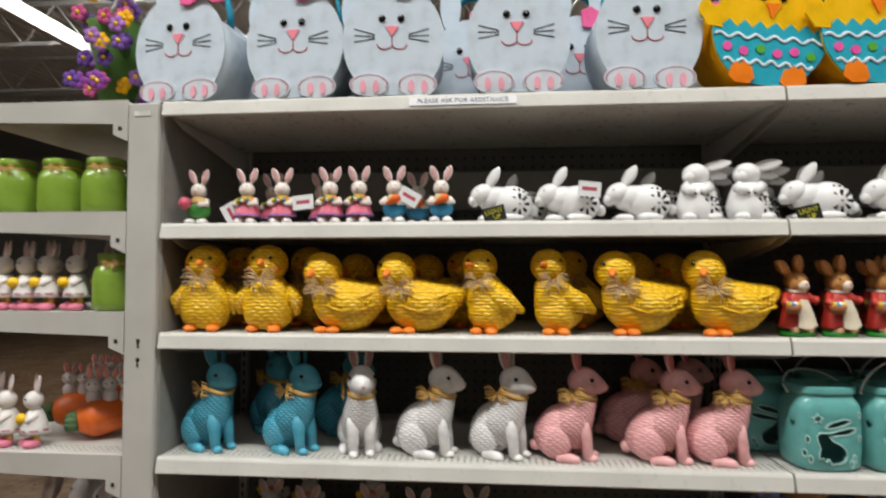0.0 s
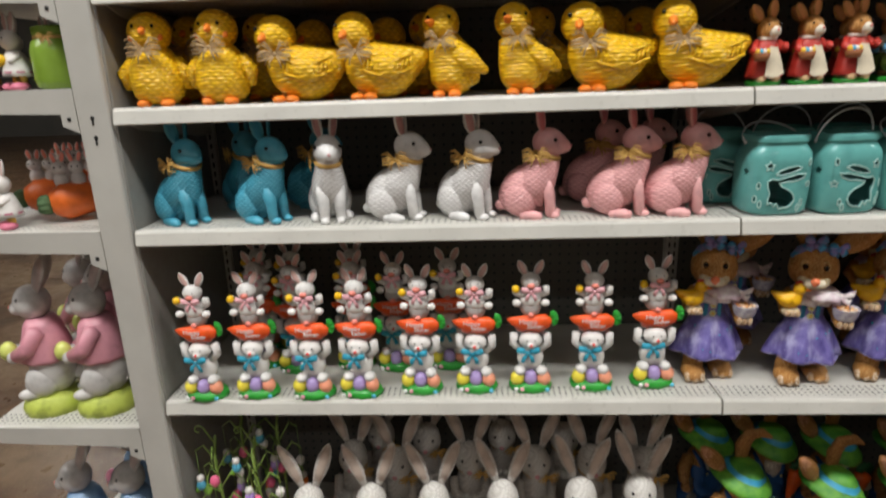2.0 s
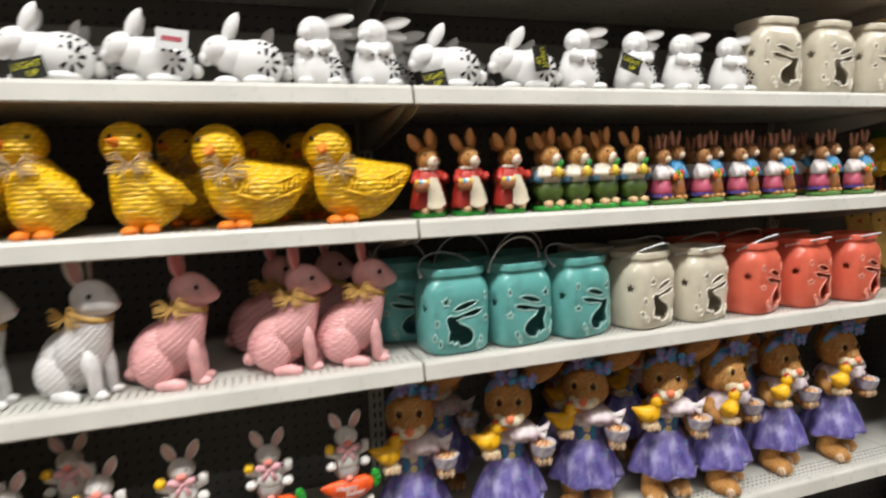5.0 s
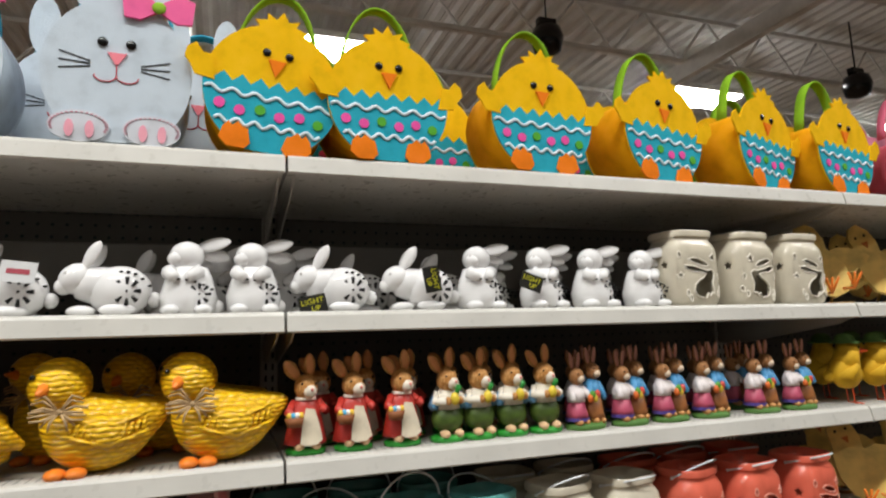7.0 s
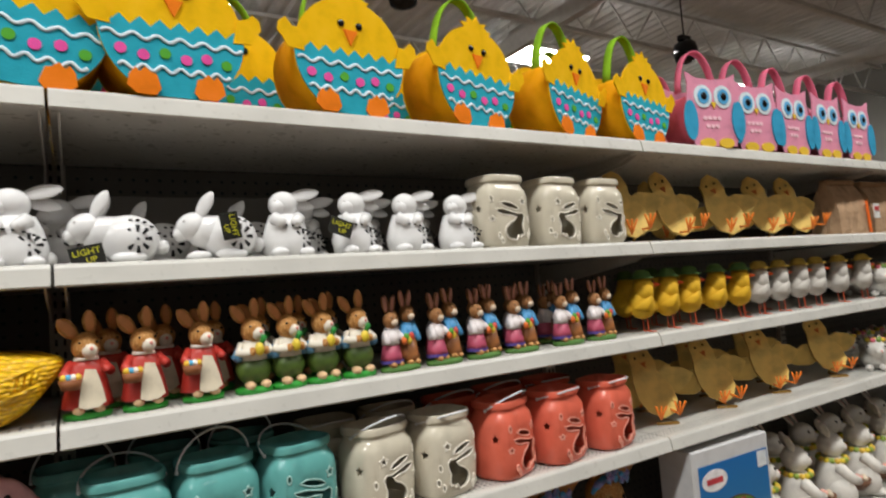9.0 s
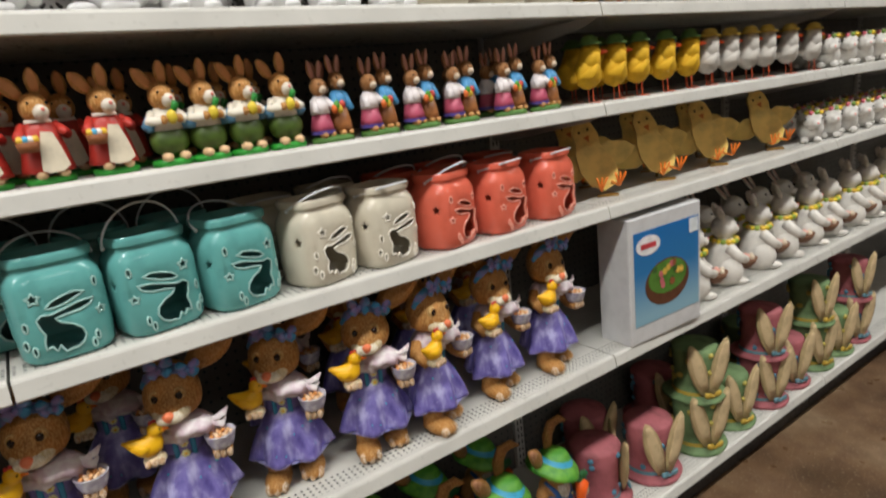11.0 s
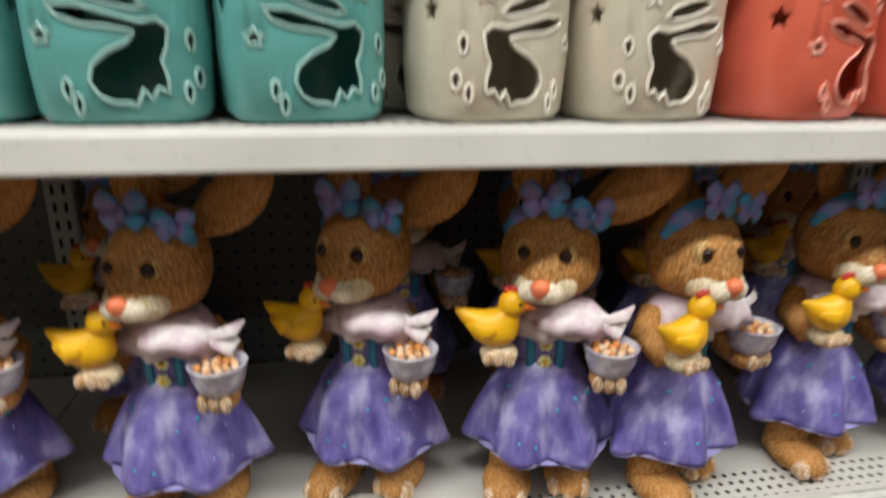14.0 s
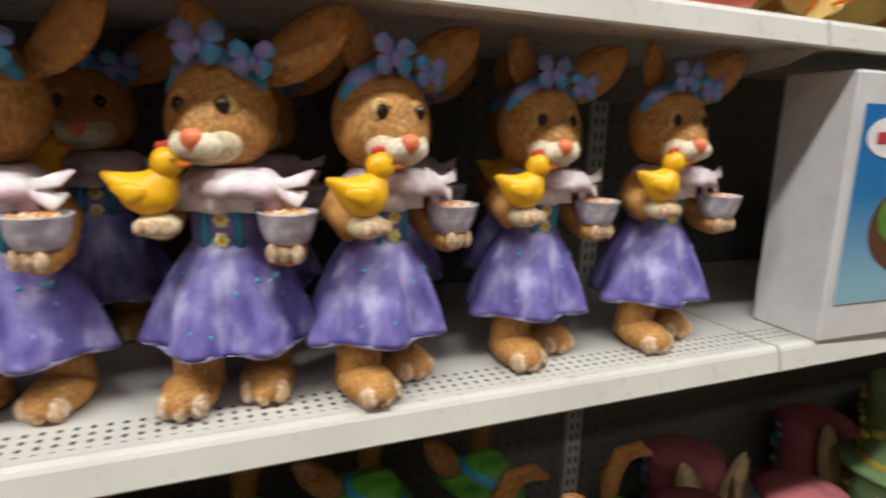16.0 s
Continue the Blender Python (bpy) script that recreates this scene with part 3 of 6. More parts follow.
def easter_stack():
    """Two rabbits stacked with a lettered carrot between them, on eggs and grass."""
    c = Clay()
    g = paint("2c9a34", 0.3)
    f = paint("dedbd8", 0.5, 260, 0.5)
    sh = paint("b5b0ae", 0.5, 260, 0.5)
    carrot = paint("ee5a22", 0.4)
    c.lathe([(0.042, 0.0), (0.045, 0.008), (0.041, 0.018), (0.02, 0.022)], g, 22, sy=0.72, folds=9, amp=0.05)
    for x, h in ((-0.027, "ead84a"), (0.0, "b09ad0"), (0.027, "f0a080")):
        c.ball((x, -0.014, 0.030), (0.0145, 0.013, 0.0165 if x else 0.019), paint(h, 0.35))
    for x, h in ((-0.03, "f0f0f0"), (0.033, "5ec0e0"), (-0.018, "f5b0c0")):
        c.ball((x, -0.032, 0.012), (0.005, 0.003, 0.005), paint(h, 0.4), nu=8, nv=6)
    c.ball((0, 0.004, 0.072), (0.027, 0.022, 0.033), f)
    for sx in (-1, 1):
        c.ball((sx * 0.022, -0.012, 0.048), (0.012, 0.014, 0.010), f)
        c.limb([(sx * 0.02, 0, 0.093), (sx * 0.035, -0.004, 0.108), (sx * 0.033, -0.006, 0.132)], [0.009, 0.008, 0.009], f, 8)
        c.ear((sx * 0.010, 0, 0.135), (sx * 0.030, -0.006, 0.146), 0.008, sh, PINKN)
    c.ball((0, -0.006, 0.118), (0.024, 0.020, 0.020), f)
    c.ball((0, -0.023, 0.112), (0.010, 0.006, 0.008), f, nu=10, nv=7)
    c.ball((0, -0.029, 0.114), 0.0035, paint("e05048", 0.4), nu=8, nv=6)
    eyes(c, (0, -0.024, 0.123), 0.008, 0.0015)
    ribbon(c, (-0.006, -0.022, 0.094), 0.026, TEAL_B)
    pts = [(-0.047, -0.008, 0.167), (-0.036, -0.008, 0.163), (-0.015, -0.008, 0.158), (0.015, -0.008, 0.158), (0.033, -0.008, 0.163), (0.040, -0.008, 0.166)]
    c.limb(pts, [0.002, 0.010, 0.0175, 0.0195, 0.016, 0.006], carrot, 14, 0.6)
    c.inscribe("Happy", 0.014, pose(-0.006, -0.0202, 0.1655, 90, 0, 0), WHITE, 0.0006)
    c.inscribe("Easter", 0.0125, pose(0.008, -0.0202, 0.1545, 90, 0, 0), WHITE, 0.0006)
    for dx, dz in ((0.012, 0.012), (0.015, 0.0), (0.010, -0.012), (0.007, 0.018)):
        c.limb([(0.039, -0.006, 0.166), (0.039 + dx, -0.008, 0.166 + dz)], [0.003, 0.007], g, 7, 0.5)
    c.ball((0.0, 0.002, 0.193), (0.022, 0.018, 0.024), sh)
    c.ball((0, -0.002, 0.212), (0.021, 0.017, 0.022), f)
    c.ball((0, -0.016, 0.180), (0.007, 0.004, 0.005), PINKN, nu=8, nv=6)
    for sx in (-1, 1):
        c.limb([(sx * 0.016, 0, 0.218), (sx * 0.031, -0.008, 0.228), (sx * 0.029, -0.01, 0.241)], [0.007, 0.0065, 0.008], f, 8)
        c.ball((sx * 0.028, -0.012, 0.206), (0.009, 0.008, 0.008), f)
        c.ear((sx * 0.009, 0, 0.264), (sx * 0.024, 0, 0.297), 0.0088, f, paint("cfa9a2", 0.5))
    c.ball((0, -0.002, 0.252), (0.020, 0.017, 0.018), f)
    c.ball((-0.030, -0.014, 0.238), (0.008, 0.007, 0.009), YELLOW)
    c.ball((0, -0.018, 0.246), (0.008, 0.005, 0.006), PINKN, nu=10, nv=7)
    eyes(c, (0, -0.017, 0.256), 0.007, 0.0013)
    ribbon(c, (0, -0.017, 0.232), 0.022, paint("e8b0b8", 0.5))
    return c.move(Matrix.Diagonal((1.07, 1.1, 1.0, 1)))


def dress_rabbit():
    """A brown rabbit figure in a purple dress with a chick and a bowl."""
    c = Clay()
    brown = fur("a56e34", "cfa266")
    pale = fur("cdb98e", "efe6d2")
    toe = fur("b98f62", "f0e4d2")
    dress = brushed_cloth("4e4488", "756bae", "b4b0da")
    hem = paint("aaa6d4", 0.5, 70, 0.4)
    scarf = mottled("sponged_scarf", "cdb4c0", "e9e2e2", 40, 0.5)
    sky = mottled("sponged_band", "3c8fc0", "8c7cba", 60)
    for sx, y in ((-1, -0.014), (1, 0.014)):
        c.limb([(sx * 0.029, y + 0.004, 0.010), (sx * 0.028, y, 0.05), (sx * 0.024, 0, 0.095)], [0.022, 0.022, 0.024], brown, 16)
        c.sculpt((sx * 0.031, y - 0.016, 0.016), (0.025, 0.034, 0.018), brown, [((sx * 0.2, -1, -0.1), 0.006, 40)])
        for k in (-1, 0, 1):
            c.ball((sx * 0.032 + k * 0.0135, y - 0.044 + abs(k) * 0.005, 0.0125), (0.0085, 0.012, 0.0115), toe, nu=10, nv=8)
    prof = [(0.0690, 0.058), (0.0685, 0.063), (0.0650, 0.078), (0.0600, 0.094), (0.0530, 0.111), (0.0450, 0.127), (0.0365, 0.141), (0.0300, 0.152)]
    c.lathe(prof, dress, 108, folds=6, amp=0.15, sy=0.88)
    c.lathe([(0.0680, 0.0562), (0.0704, 0.0578), (0.0698, 0.0605)], hem, 108, folds=6, amp=0.15, sy=0.88, cap=False)
    r = random.Random(4)
    for k in range(20):
        a, z = r.uniform(3.3, 6.1), r.uniform(0.070, 0.128)
        rad = 0.0700 - (z - 0.058) * 0.34
        rad *= 1 + 0.15 * (math.sin(6 * a + 0.7) + 0.35 * math.sin(10 * a)) * (1 - (z - 0.058) / 0.091)
        c.ball((rad * math.cos(a), 0.88 * rad * math.sin(a), z), (0.0024, 0.0018, 0.0024), TEAL_B if k % 2 else hem, nu=7, nv=5)
    c.lathe([(0.031, 0.146), (0.0315, 0.160), (0.033, 0.178), (0.031, 0.196)], paint("7f76b4", 0.5, 90, 0.4, wear=0.3), 28, sy=0.85)
    for sx in (-1, 1):
        c.limb([(sx * 0.0135, -0.0255, 0.146), (sx * 0.0140, -0.0265, 0.166), (sx * 0.0135, -0.0265, 0.188)], 0.0045, paint("2f86aa", 0.45), 6, 0.35)
    for z in (0.153, 0.171):
        for k in range(6):
            c.ball((0.0045 * math.cos(k * 1.047), -0.0288, z + 0.0045 * math.sin(k * 1.047)), (0.0030, 0.002, 0.0030), paint("e8e4a8", 0.4), nu=7, nv=5)
        c.ball((0, -0.0306, z), (0.0026, 0.0018, 0.0026), YELLOW, nu=7, nv=5)
    c.limb([(-0.030, 0.004, 0.196), (-0.047, -0.004, 0.178), (-0.047, -0.030, 0.166), (-0.044, -0.042, 0.167)], [0.014, 0.0155, 0.0145, 0.012], brown, 14)
    c.sculpt((-0.044, -0.048, 0.169), (0.018, 0.016, 0.011), pale, nu=16, nv=12)
    c.limb([(0.030, 0.004, 0.196), (0.050, -0.002, 0.172), (0.056, -0.024, 0.150), (0.056, -0.036, 0.147)], [0.014, 0.0155, 0.0145, 0.013], brown, 14)
    c.sculpt((0.057, -0.042, 0.147), (0.017, 0.016, 0.013), brown, nu=16, nv=12)
    for k in range(3):
        c.ball((0.047 + k * 0.010, -0.057, 0.148), (0.0056, 0.005, 0.009), toe, nu=8, nv=6)
        c.ball((-0.054 + k * 0.010, -0.062, 0.169), (0.0056, 0.005, 0.007), toe, nu=8, nv=6)
    bowlm = mottled("sponged_bowl", "c9c6cc", "a9a2b4", 90, 0.25)
    c.lathe([(0.013, 0.154), (0.018, 0.157), (0.0225, 0.168), (0.0245, 0.180), (0.0258, 0.182), (0.0225, 0.182), (0.020, 0.174)], bowlm, 28, (0.058, -0.044, 0))
    for k in range(16):
        a, q = k * 2.4, 0.0048 * math.sqrt(k)
        c.ball((0.058 + q * math.cos(a), -0.044 + q * math.sin(a), 0.179), 0.0040, paint(("d08a4a", "e4c4a0", "d8a878")[k % 3], 0.6), nu=6, nv=5)
    ck = paint("e9b112", 0.4, 130, 0.5, wear=0.25)
    red = paint("b8322a", 0.45)
    body = c.sculpt((-0.049, -0.050, 0.194), (0.022, 0.016, 0.0165), ck, [((-1, 0, 0.55), 0.020, 28), ((0.55, 0, 0.85), 0.012, 38)])
    head = c.sculpt((-0.034, -0.051, 0.220), (0.0125, 0.0115, 0.0130), ck, [((1, -0.2, 0), 0.002, 40)], nu=18, nv=12)
    for k in range(3):
        c.ball((-0.039 + k * 0.005, -0.051, 0.2335 - abs(k - 1) * 0.001), (0.0036, 0.0030, 0.0044), red, nu=8, nv=6)
    c.limb([head((1, -0.4, 0.0), -0.002), head((1, -0.4, 0.0), 0.008)], [0.0042, 0.001], ORANGE, 6)
    c.ball(head((0.6, -0.9, 0.25)), 0.0016, M_BLACK, nu=6, nv=5)
    c.limb([body((0.1, -1, 0.25)), body((-0.4, -0.95, 0.15), 0.002), body((-0.9, -0.6, 0.25), 0.003)], [0.004, 0.009, 0.003], ck, 10, 0.4)
    c.lathe([(0.036, 0.180), (0.042, 0.178), (0.043, 0.190), (0.037, 0.205), (0.027, 0.215)], scarf, 60, folds=7, amp=0.20, sy=0.84, c=(0, -0.003, 0))
    c.lathe([(0.035, 0.199), (0.039, 0.198), (0.035, 0.208), (0.026, 0.217)], scarf, 48, folds=6, amp=0.12, sy=0.86, c=(0, -0.005, 0), rot=(6, 5, 0))
    for ex, ez, w in ((0.078, 0.210, 0.006), (0.072, 0.192, 0.008), (0.050, 0.176, 0.009)):
        c.limb([(0.036, -0.026, 0.206), (0.036 + (ex - 0.036) * 0.45, -0.036, 0.206 + (ez - 0.206) * 0.3 - 0.004), (0.036 + (ex - 0.036) * 0.8, -0.033, ez - 0.003), (ex, -0.026, ez + 0.004)], [0.004, w * 0.8, w, 0.0015], scarf, 12, 0.3, (0.2, -1, 0.3))
    c.sculpt((0.037, -0.029, 0.206), (0.009, 0.008, 0.010), scarf, nu=14, nv=10)
    turn = (0, 0, -10)
    face = c.sculpt((0, -0.004, 0.263), (0.0425, 0.042, 0.049), brown, [((0, -1, -0.42), 0.021, 34), ((0.85, -0.3, -0.5), 0.008, 40), ((-0.85, -0.3, -0.5), 0.008, 40), ((0, -0.5, 1), -0.003, 40), ((0.42, -0.9, 0.12), -0.002, 14), ((-0.42, -0.9, 0.12), -0.002, 14)], turn, 44, 32)
    c.sculpt(face((0, -0.78, -0.62), -0.0185), (0.030, 0.0235, 0.0195), pale, (), turn)
    for sx in (-1, 1):
        c.ball(face((sx * 0.17, -0.95, -0.46), -0.002), (0.0135, 0.010, 0.0105), fur("dccdb0", "f6f0e2"), nu=16, nv=10)
        e = face((sx * 0.42, -0.9, 0.12))
        c.ball(face((sx * 0.44, -0.9, 0.12), -0.006), (0.0125, 0.0085, 0.0135), fur("b98c4c", "e2c48c"), nu=16, nv=12)
        c.ball(e, (0.0064, 0.0055, 0.0072), paint("24120a", 0.08, wear=0, relief=0), nu=14, nv=10)
        c.limb([face((sx * 0.60, -0.85, 0.18), 0.001), face((sx * 0.43, -0.9, 0.27), 0.0022), face((sx * 0.26, -0.95, 0.20), 0.001)], [0.001, 0.0024, 0.001], brown, 8)
    c.sculpt(face((0, -1, -0.30), 0.001), (0.0092, 0.0075, 0.0078), paint("ee8258", 0.35, wear=0.1), [((0, 0, -1), 0.003, 40)], nu=14, nv=10)
    c.ball(face((0, -0.86, -0.66), -0.001), (0.006, 0.004, 0.0028), paint("c05a44", 0.4), nu=8, nv=6)
    band = [face((-1, -0.25, 0.30), 0.001), face((-0.75, -0.45, 0.70), 0.002), face((-0.30, -0.5, 0.95), 0.002), face((0.25, -0.5, 0.95), 0.002), face((0.70, -0.4, 0.75), 0.002), face((0.95, -0.2, 0.40), 0.001)]
    c.limb(band, [0.005, 0.009, 0.009, 0.009, 0.009, 0.005], sky, 12, 0.4, (0, -0.7, 0.7))
    for bx, bz, s in ((-0.010, 0.311, 1.0), (0.032, 0.300, 0.85)):
        p = Vector((bx, -0.034, bz))
        for a, q in ((38, 1.2), (142, 1.2), (-32, 0.9), (208, 0.9)):
            d = Vector((math.cos(radians(a)), -0.15, math.sin(radians(a)))) * 0.021 * s * q
            c.limb([p, p + d * 0.45 + Vector((0, -0.005, 0.002)), p + d * 0.85 + Vector((0, -0.003, 0)), p + d], [0.003, 0.0080 * s, 0.0092 * s, 0.003], sky, 12, 0.35)
        c.ball(p + Vector((0, -0.006, 0)), (0.005 * s, 0.004, 0.0065 * s), sky, nu=10, nv=8)
    inner = fur("b07a44", "d2a870")
    c.ear((0.030, -0.002, 0.290), (0.110, -0.020, 0.348), 0.026, brown, inner, (-0.35, -0.92, 0.1), -0.005)
    c.ear((-0.008, 0.010, 0.296), (-0.030, 0.004, 0.352), 0.021, brown, inner, (0.1, -0.95, 0.2), 0.004)
    return c


def wicker_bunny():
    """A tall standing wicker rabbit with long splayed ears and folded paws."""
    c = Clay()
    w = wicker("d8d4cf", "aaa39c", 0.4, 0.0055, 0.0022)
    pl = wicker("d2cdc8", "a8a19a", 0.45, 0.0048, 0.0018, True)
    fine = wicker("d8d4cf", "b8b2ac", 0.4, 0.0040, 0.0010)
    foot = paint("dcd8d4", 0.5, 200, 0.4)
    c.lathe([(0.038, 0.004), (0.052, 0.02), (0.060, 0.052), (0.057, 0.085), (0.046, 0.118), (0.038, 0.145), (0.031, 0.168), (0.026, 0.18)], pl, 30, sx=0.86, sy=0.92)
    for sx in (-1, 1):
        c.ball((sx * 0.036, -0.012, 0.060), (0.024, 0.038, 0.050), w, (0, sx * 8, 0), 18, 12)
        c.limb([(sx * 0.036, -0.036, 0.045), (sx * 0.034, -0.052, 0.014)], [0.017, 0.0155], pl, 12)
        c.sculpt((sx * 0.033, -0.054, 0.012), (0.0155, 0.021, 0.013), foot, nu=16, nv=12)
        c.limb([(sx * 0.040, -0.012, 0.146), (sx * 0.036, -0.040, 0.122), (sx * 0.012, -0.054, 0.122)], [0.013, 0.012, 0.010], pl, 10)
        c.ball((sx * 0.009, -0.056, 0.122), (0.011, 0.010, 0.010), foot)
        c.ear((sx * 0.016, 0.002, 0.238), (sx * 0.058, -0.002, 0.350), 0.0165, pl, paint("bfae a2".replace(" ", ""), 0.5), (0.0, -1, 0), -0.006)
    face = c.sculpt((0, -0.008, 0.208), (0.033, 0.034, 0.038), fine, [((0, -1, -0.35), 0.018, 34), ((0.8, -0.3, -0.5), 0.007, 40), ((-0.8, -0.3, -0.5), 0.007, 40), ((0, 0, 1), -0.003, 40)])
    c.ball(face((0, -1, -0.22)), (0.0065, 0.0045, 0.005), paint("d89aa0", 0.4), nu=8, nv=6)
    for sx in (-1, 1):
        c.ball(face((sx * 0.52, -0.85, 0.20)), (0.0034, 0.003, 0.0042), paint("2c2a2a", 0.2, wear=0), nu=8, nv=6)
    c.lathe([(0.030, -0.004), (0.033, 0), (0.030, 0.004)], RAFFIA, 18, (0, -0.004, 0.175))
    bow(c, (0.030, -0.034, 0.176), 0.026, RAFFIA, 6, seed=21)
    return c


def gardener():
    """A brown rabbit in blue overalls and green hat, holding a carrot."""
    c = Clay()
    brown = fur("8e5f30", "bb8a54")
    toe = fur("b08758", "e0cbb0")
    blue = paint("1c4a80", 0.5, 70, 0.6, 0.0018, 0.35)
    hat = mottled("sponged_felt_hat", "468c30", "6aa838", 34, 0.5)
    for sx, y in ((-1, -0.012), (1, 0.006)):
        c.sculpt((sx * 0.035, y - 0.020, 0.015), (0.024, 0.034, 0.016), brown, nu=20, nv=14)
        for k in (-1, 0, 1):
            c.ball((sx * 0.035 + k * 0.013, y - 0.048 + abs(k) * 0.004, 0.011), (0.008, 0.011, 0.010), toe, nu=8, nv=6)
        c.lathe([(0.027, 0.022), (0.0325, 0.026), (0.031, 0.036), (0.034, 0.060), (0.030, 0.092)], blue, 28, (sx * 0.031, y * 0.5, 0), folds=5, amp=0.09)
    c.lathe([(0.046, 0.070), (0.057, 0.084), (0.057, 0.108), (0.049, 0.132), (0.040, 0.150), (0.033, 0.160)], blue, 36, sy=0.82, folds=5, amp=0.05)
    c.sculpt((0, -0.002, 0.160), (0.040, 0.034, 0.026), brown)
    c.slab([(-0.028, 0.114), (0.028, 0.114), (0.023, 0.148), (-0.023, 0.148)], 0.006, blue, pose(0, -0.036, 0))
    for sx in (-1, 1):
        c.limb([(sx * 0.021, -0.040, 0.142), (sx * 0.028, -0.032, 0.166), (sx * 0.026, 0.0, 0.182)], 0.007, blue, 8, 0.5)
        c.ball((sx * 0.020, -0.044, 0.143), 0.003, paint("c8b468", 0.3), nu=7, nv=5)
    c.sculpt((0.002, -0.032, 0.164), (0.021, 0.014, 0.024), fur("a89a8a", "ddd4c6"), [((0, -0.2, -1), 0.010, 40)])
    c.limb([(-0.040, 0, 0.168), (-0.062, -0.010, 0.146), (-0.064, -0.022, 0.116)], [0.015, 0.0165, 0.014], brown, 14)
    c.sculpt((-0.062, -0.028, 0.106), (0.015, 0.015, 0.014), brown, nu=14, nv=10)
    c.ball((-0.060, -0.042, 0.080), (0.016, 0.005, 0.018), paint("6a6660", 0.35))
    c.limb([(-0.060, -0.038, 0.138), (-0.060, -0.040, 0.098)], 0.0045, paint("4a4038", 0.5), 8)
    c.limb([(0.040, 0, 0.168), (0.066, -0.014, 0.142), (0.064, -0.038, 0.124)], [0.015, 0.0155, 0.013], brown, 14)
    c.sculpt((0.070, -0.046, 0.124), (0.013, 0.014, 0.014), fur("d0b494", "eedcc6"), nu=14, nv=10)
    c.limb([(0.034, -0.054, 0.080), (0.040, -0.054, 0.104), (0.048, -0.053, 0.132), (0.054, -0.052, 0.156), (0.055, -0.052, 0.163)], [0.003, 0.010, 0.0165, 0.020, 0.010], paint("ec5f1a", 0.4, 60, 0.5), 16, 0.8)
    for k in range(7):
        a = radians(25 + k * 22)
        c.limb([(0.055, -0.052, 0.162), (0.055 + 0.012 * math.cos(a), -0.054, 0.164 + 0.014 * math.sin(a)), (0.055 + 0.024 * math.cos(a), -0.053 + 0.004 * (k % 2), 0.164 + 0.026 * math.sin(a))], [0.0025, 0.005, 0.004], paint("1f5a2c", 0.5), 8, 0.6)
    face = c.sculpt((0.006, -0.006, 0.204), (0.037, 0.035, 0.034), brown, [((0.15, -1, -0.35), 0.015, 34), ((0.8, -0.4, -0.5), 0.006, 40), ((-0.8, -0.4, -0.5), 0.006, 40)], (0, 0, 10), 36, 26)
    c.sculpt(face((0.1, -0.8, -0.60), -0.014), (0.022, 0.018, 0.0145), fur("cfae8a", "efe2d0"))
    c.ball(face((0.15, -1, -0.22)), (0.0078, 0.006, 0.0065), paint("ec7a50", 0.4), nu=10, nv=8)
    for sx in (-1, 1):
        c.ball(face((0.1 + sx * 0.36, -0.9, 0.10)), 0.0042, M_BLACK, nu=8, nv=6)
    tilt = (9, 12, 0)
    c.lathe([(0.050, 0.001), (0.062, -0.007), (0.066, -0.014), (0.068, -0.013), (0.064, -0.004), (0.052, 0.007), (0.042, 0.012), (0.037, 0.022), (0.029, 0.031), (0.018, 0.036), (0.006, 0.037)], hat, 48, (0.008, -0.004, 0.222), folds=3, amp=0.06, rot=tilt)
    c.lathe([(0.0460, 0.0120), (0.0440, 0.0130), (0.0400, 0.0205), (0.0385, 0.0225)], paint("3a9cc0", 0.45), 40, (0.008, -0.004, 0.222), folds=3, amp=0.04, rot=tilt, cap=False)
    ear_in = fur("b47a54", "d8a684")
    c.ear((-0.036, 0.002, 0.236), (-0.112, -0.022, 0.322), 0.019, brown, ear_in, (-0.25, -0.9, 0.3), 0.006)
    c.limb([(0.010, 0.014, 0.248), (0.012, 0.014, 0.290), (0.022, 0.008, 0.318), (0.044, 0.0, 0.324), (0.066, -0.006, 0.312)], [0.014, 0.019, 0.018, 0.012, 0.003], brown, 12, 0.5)
    return c


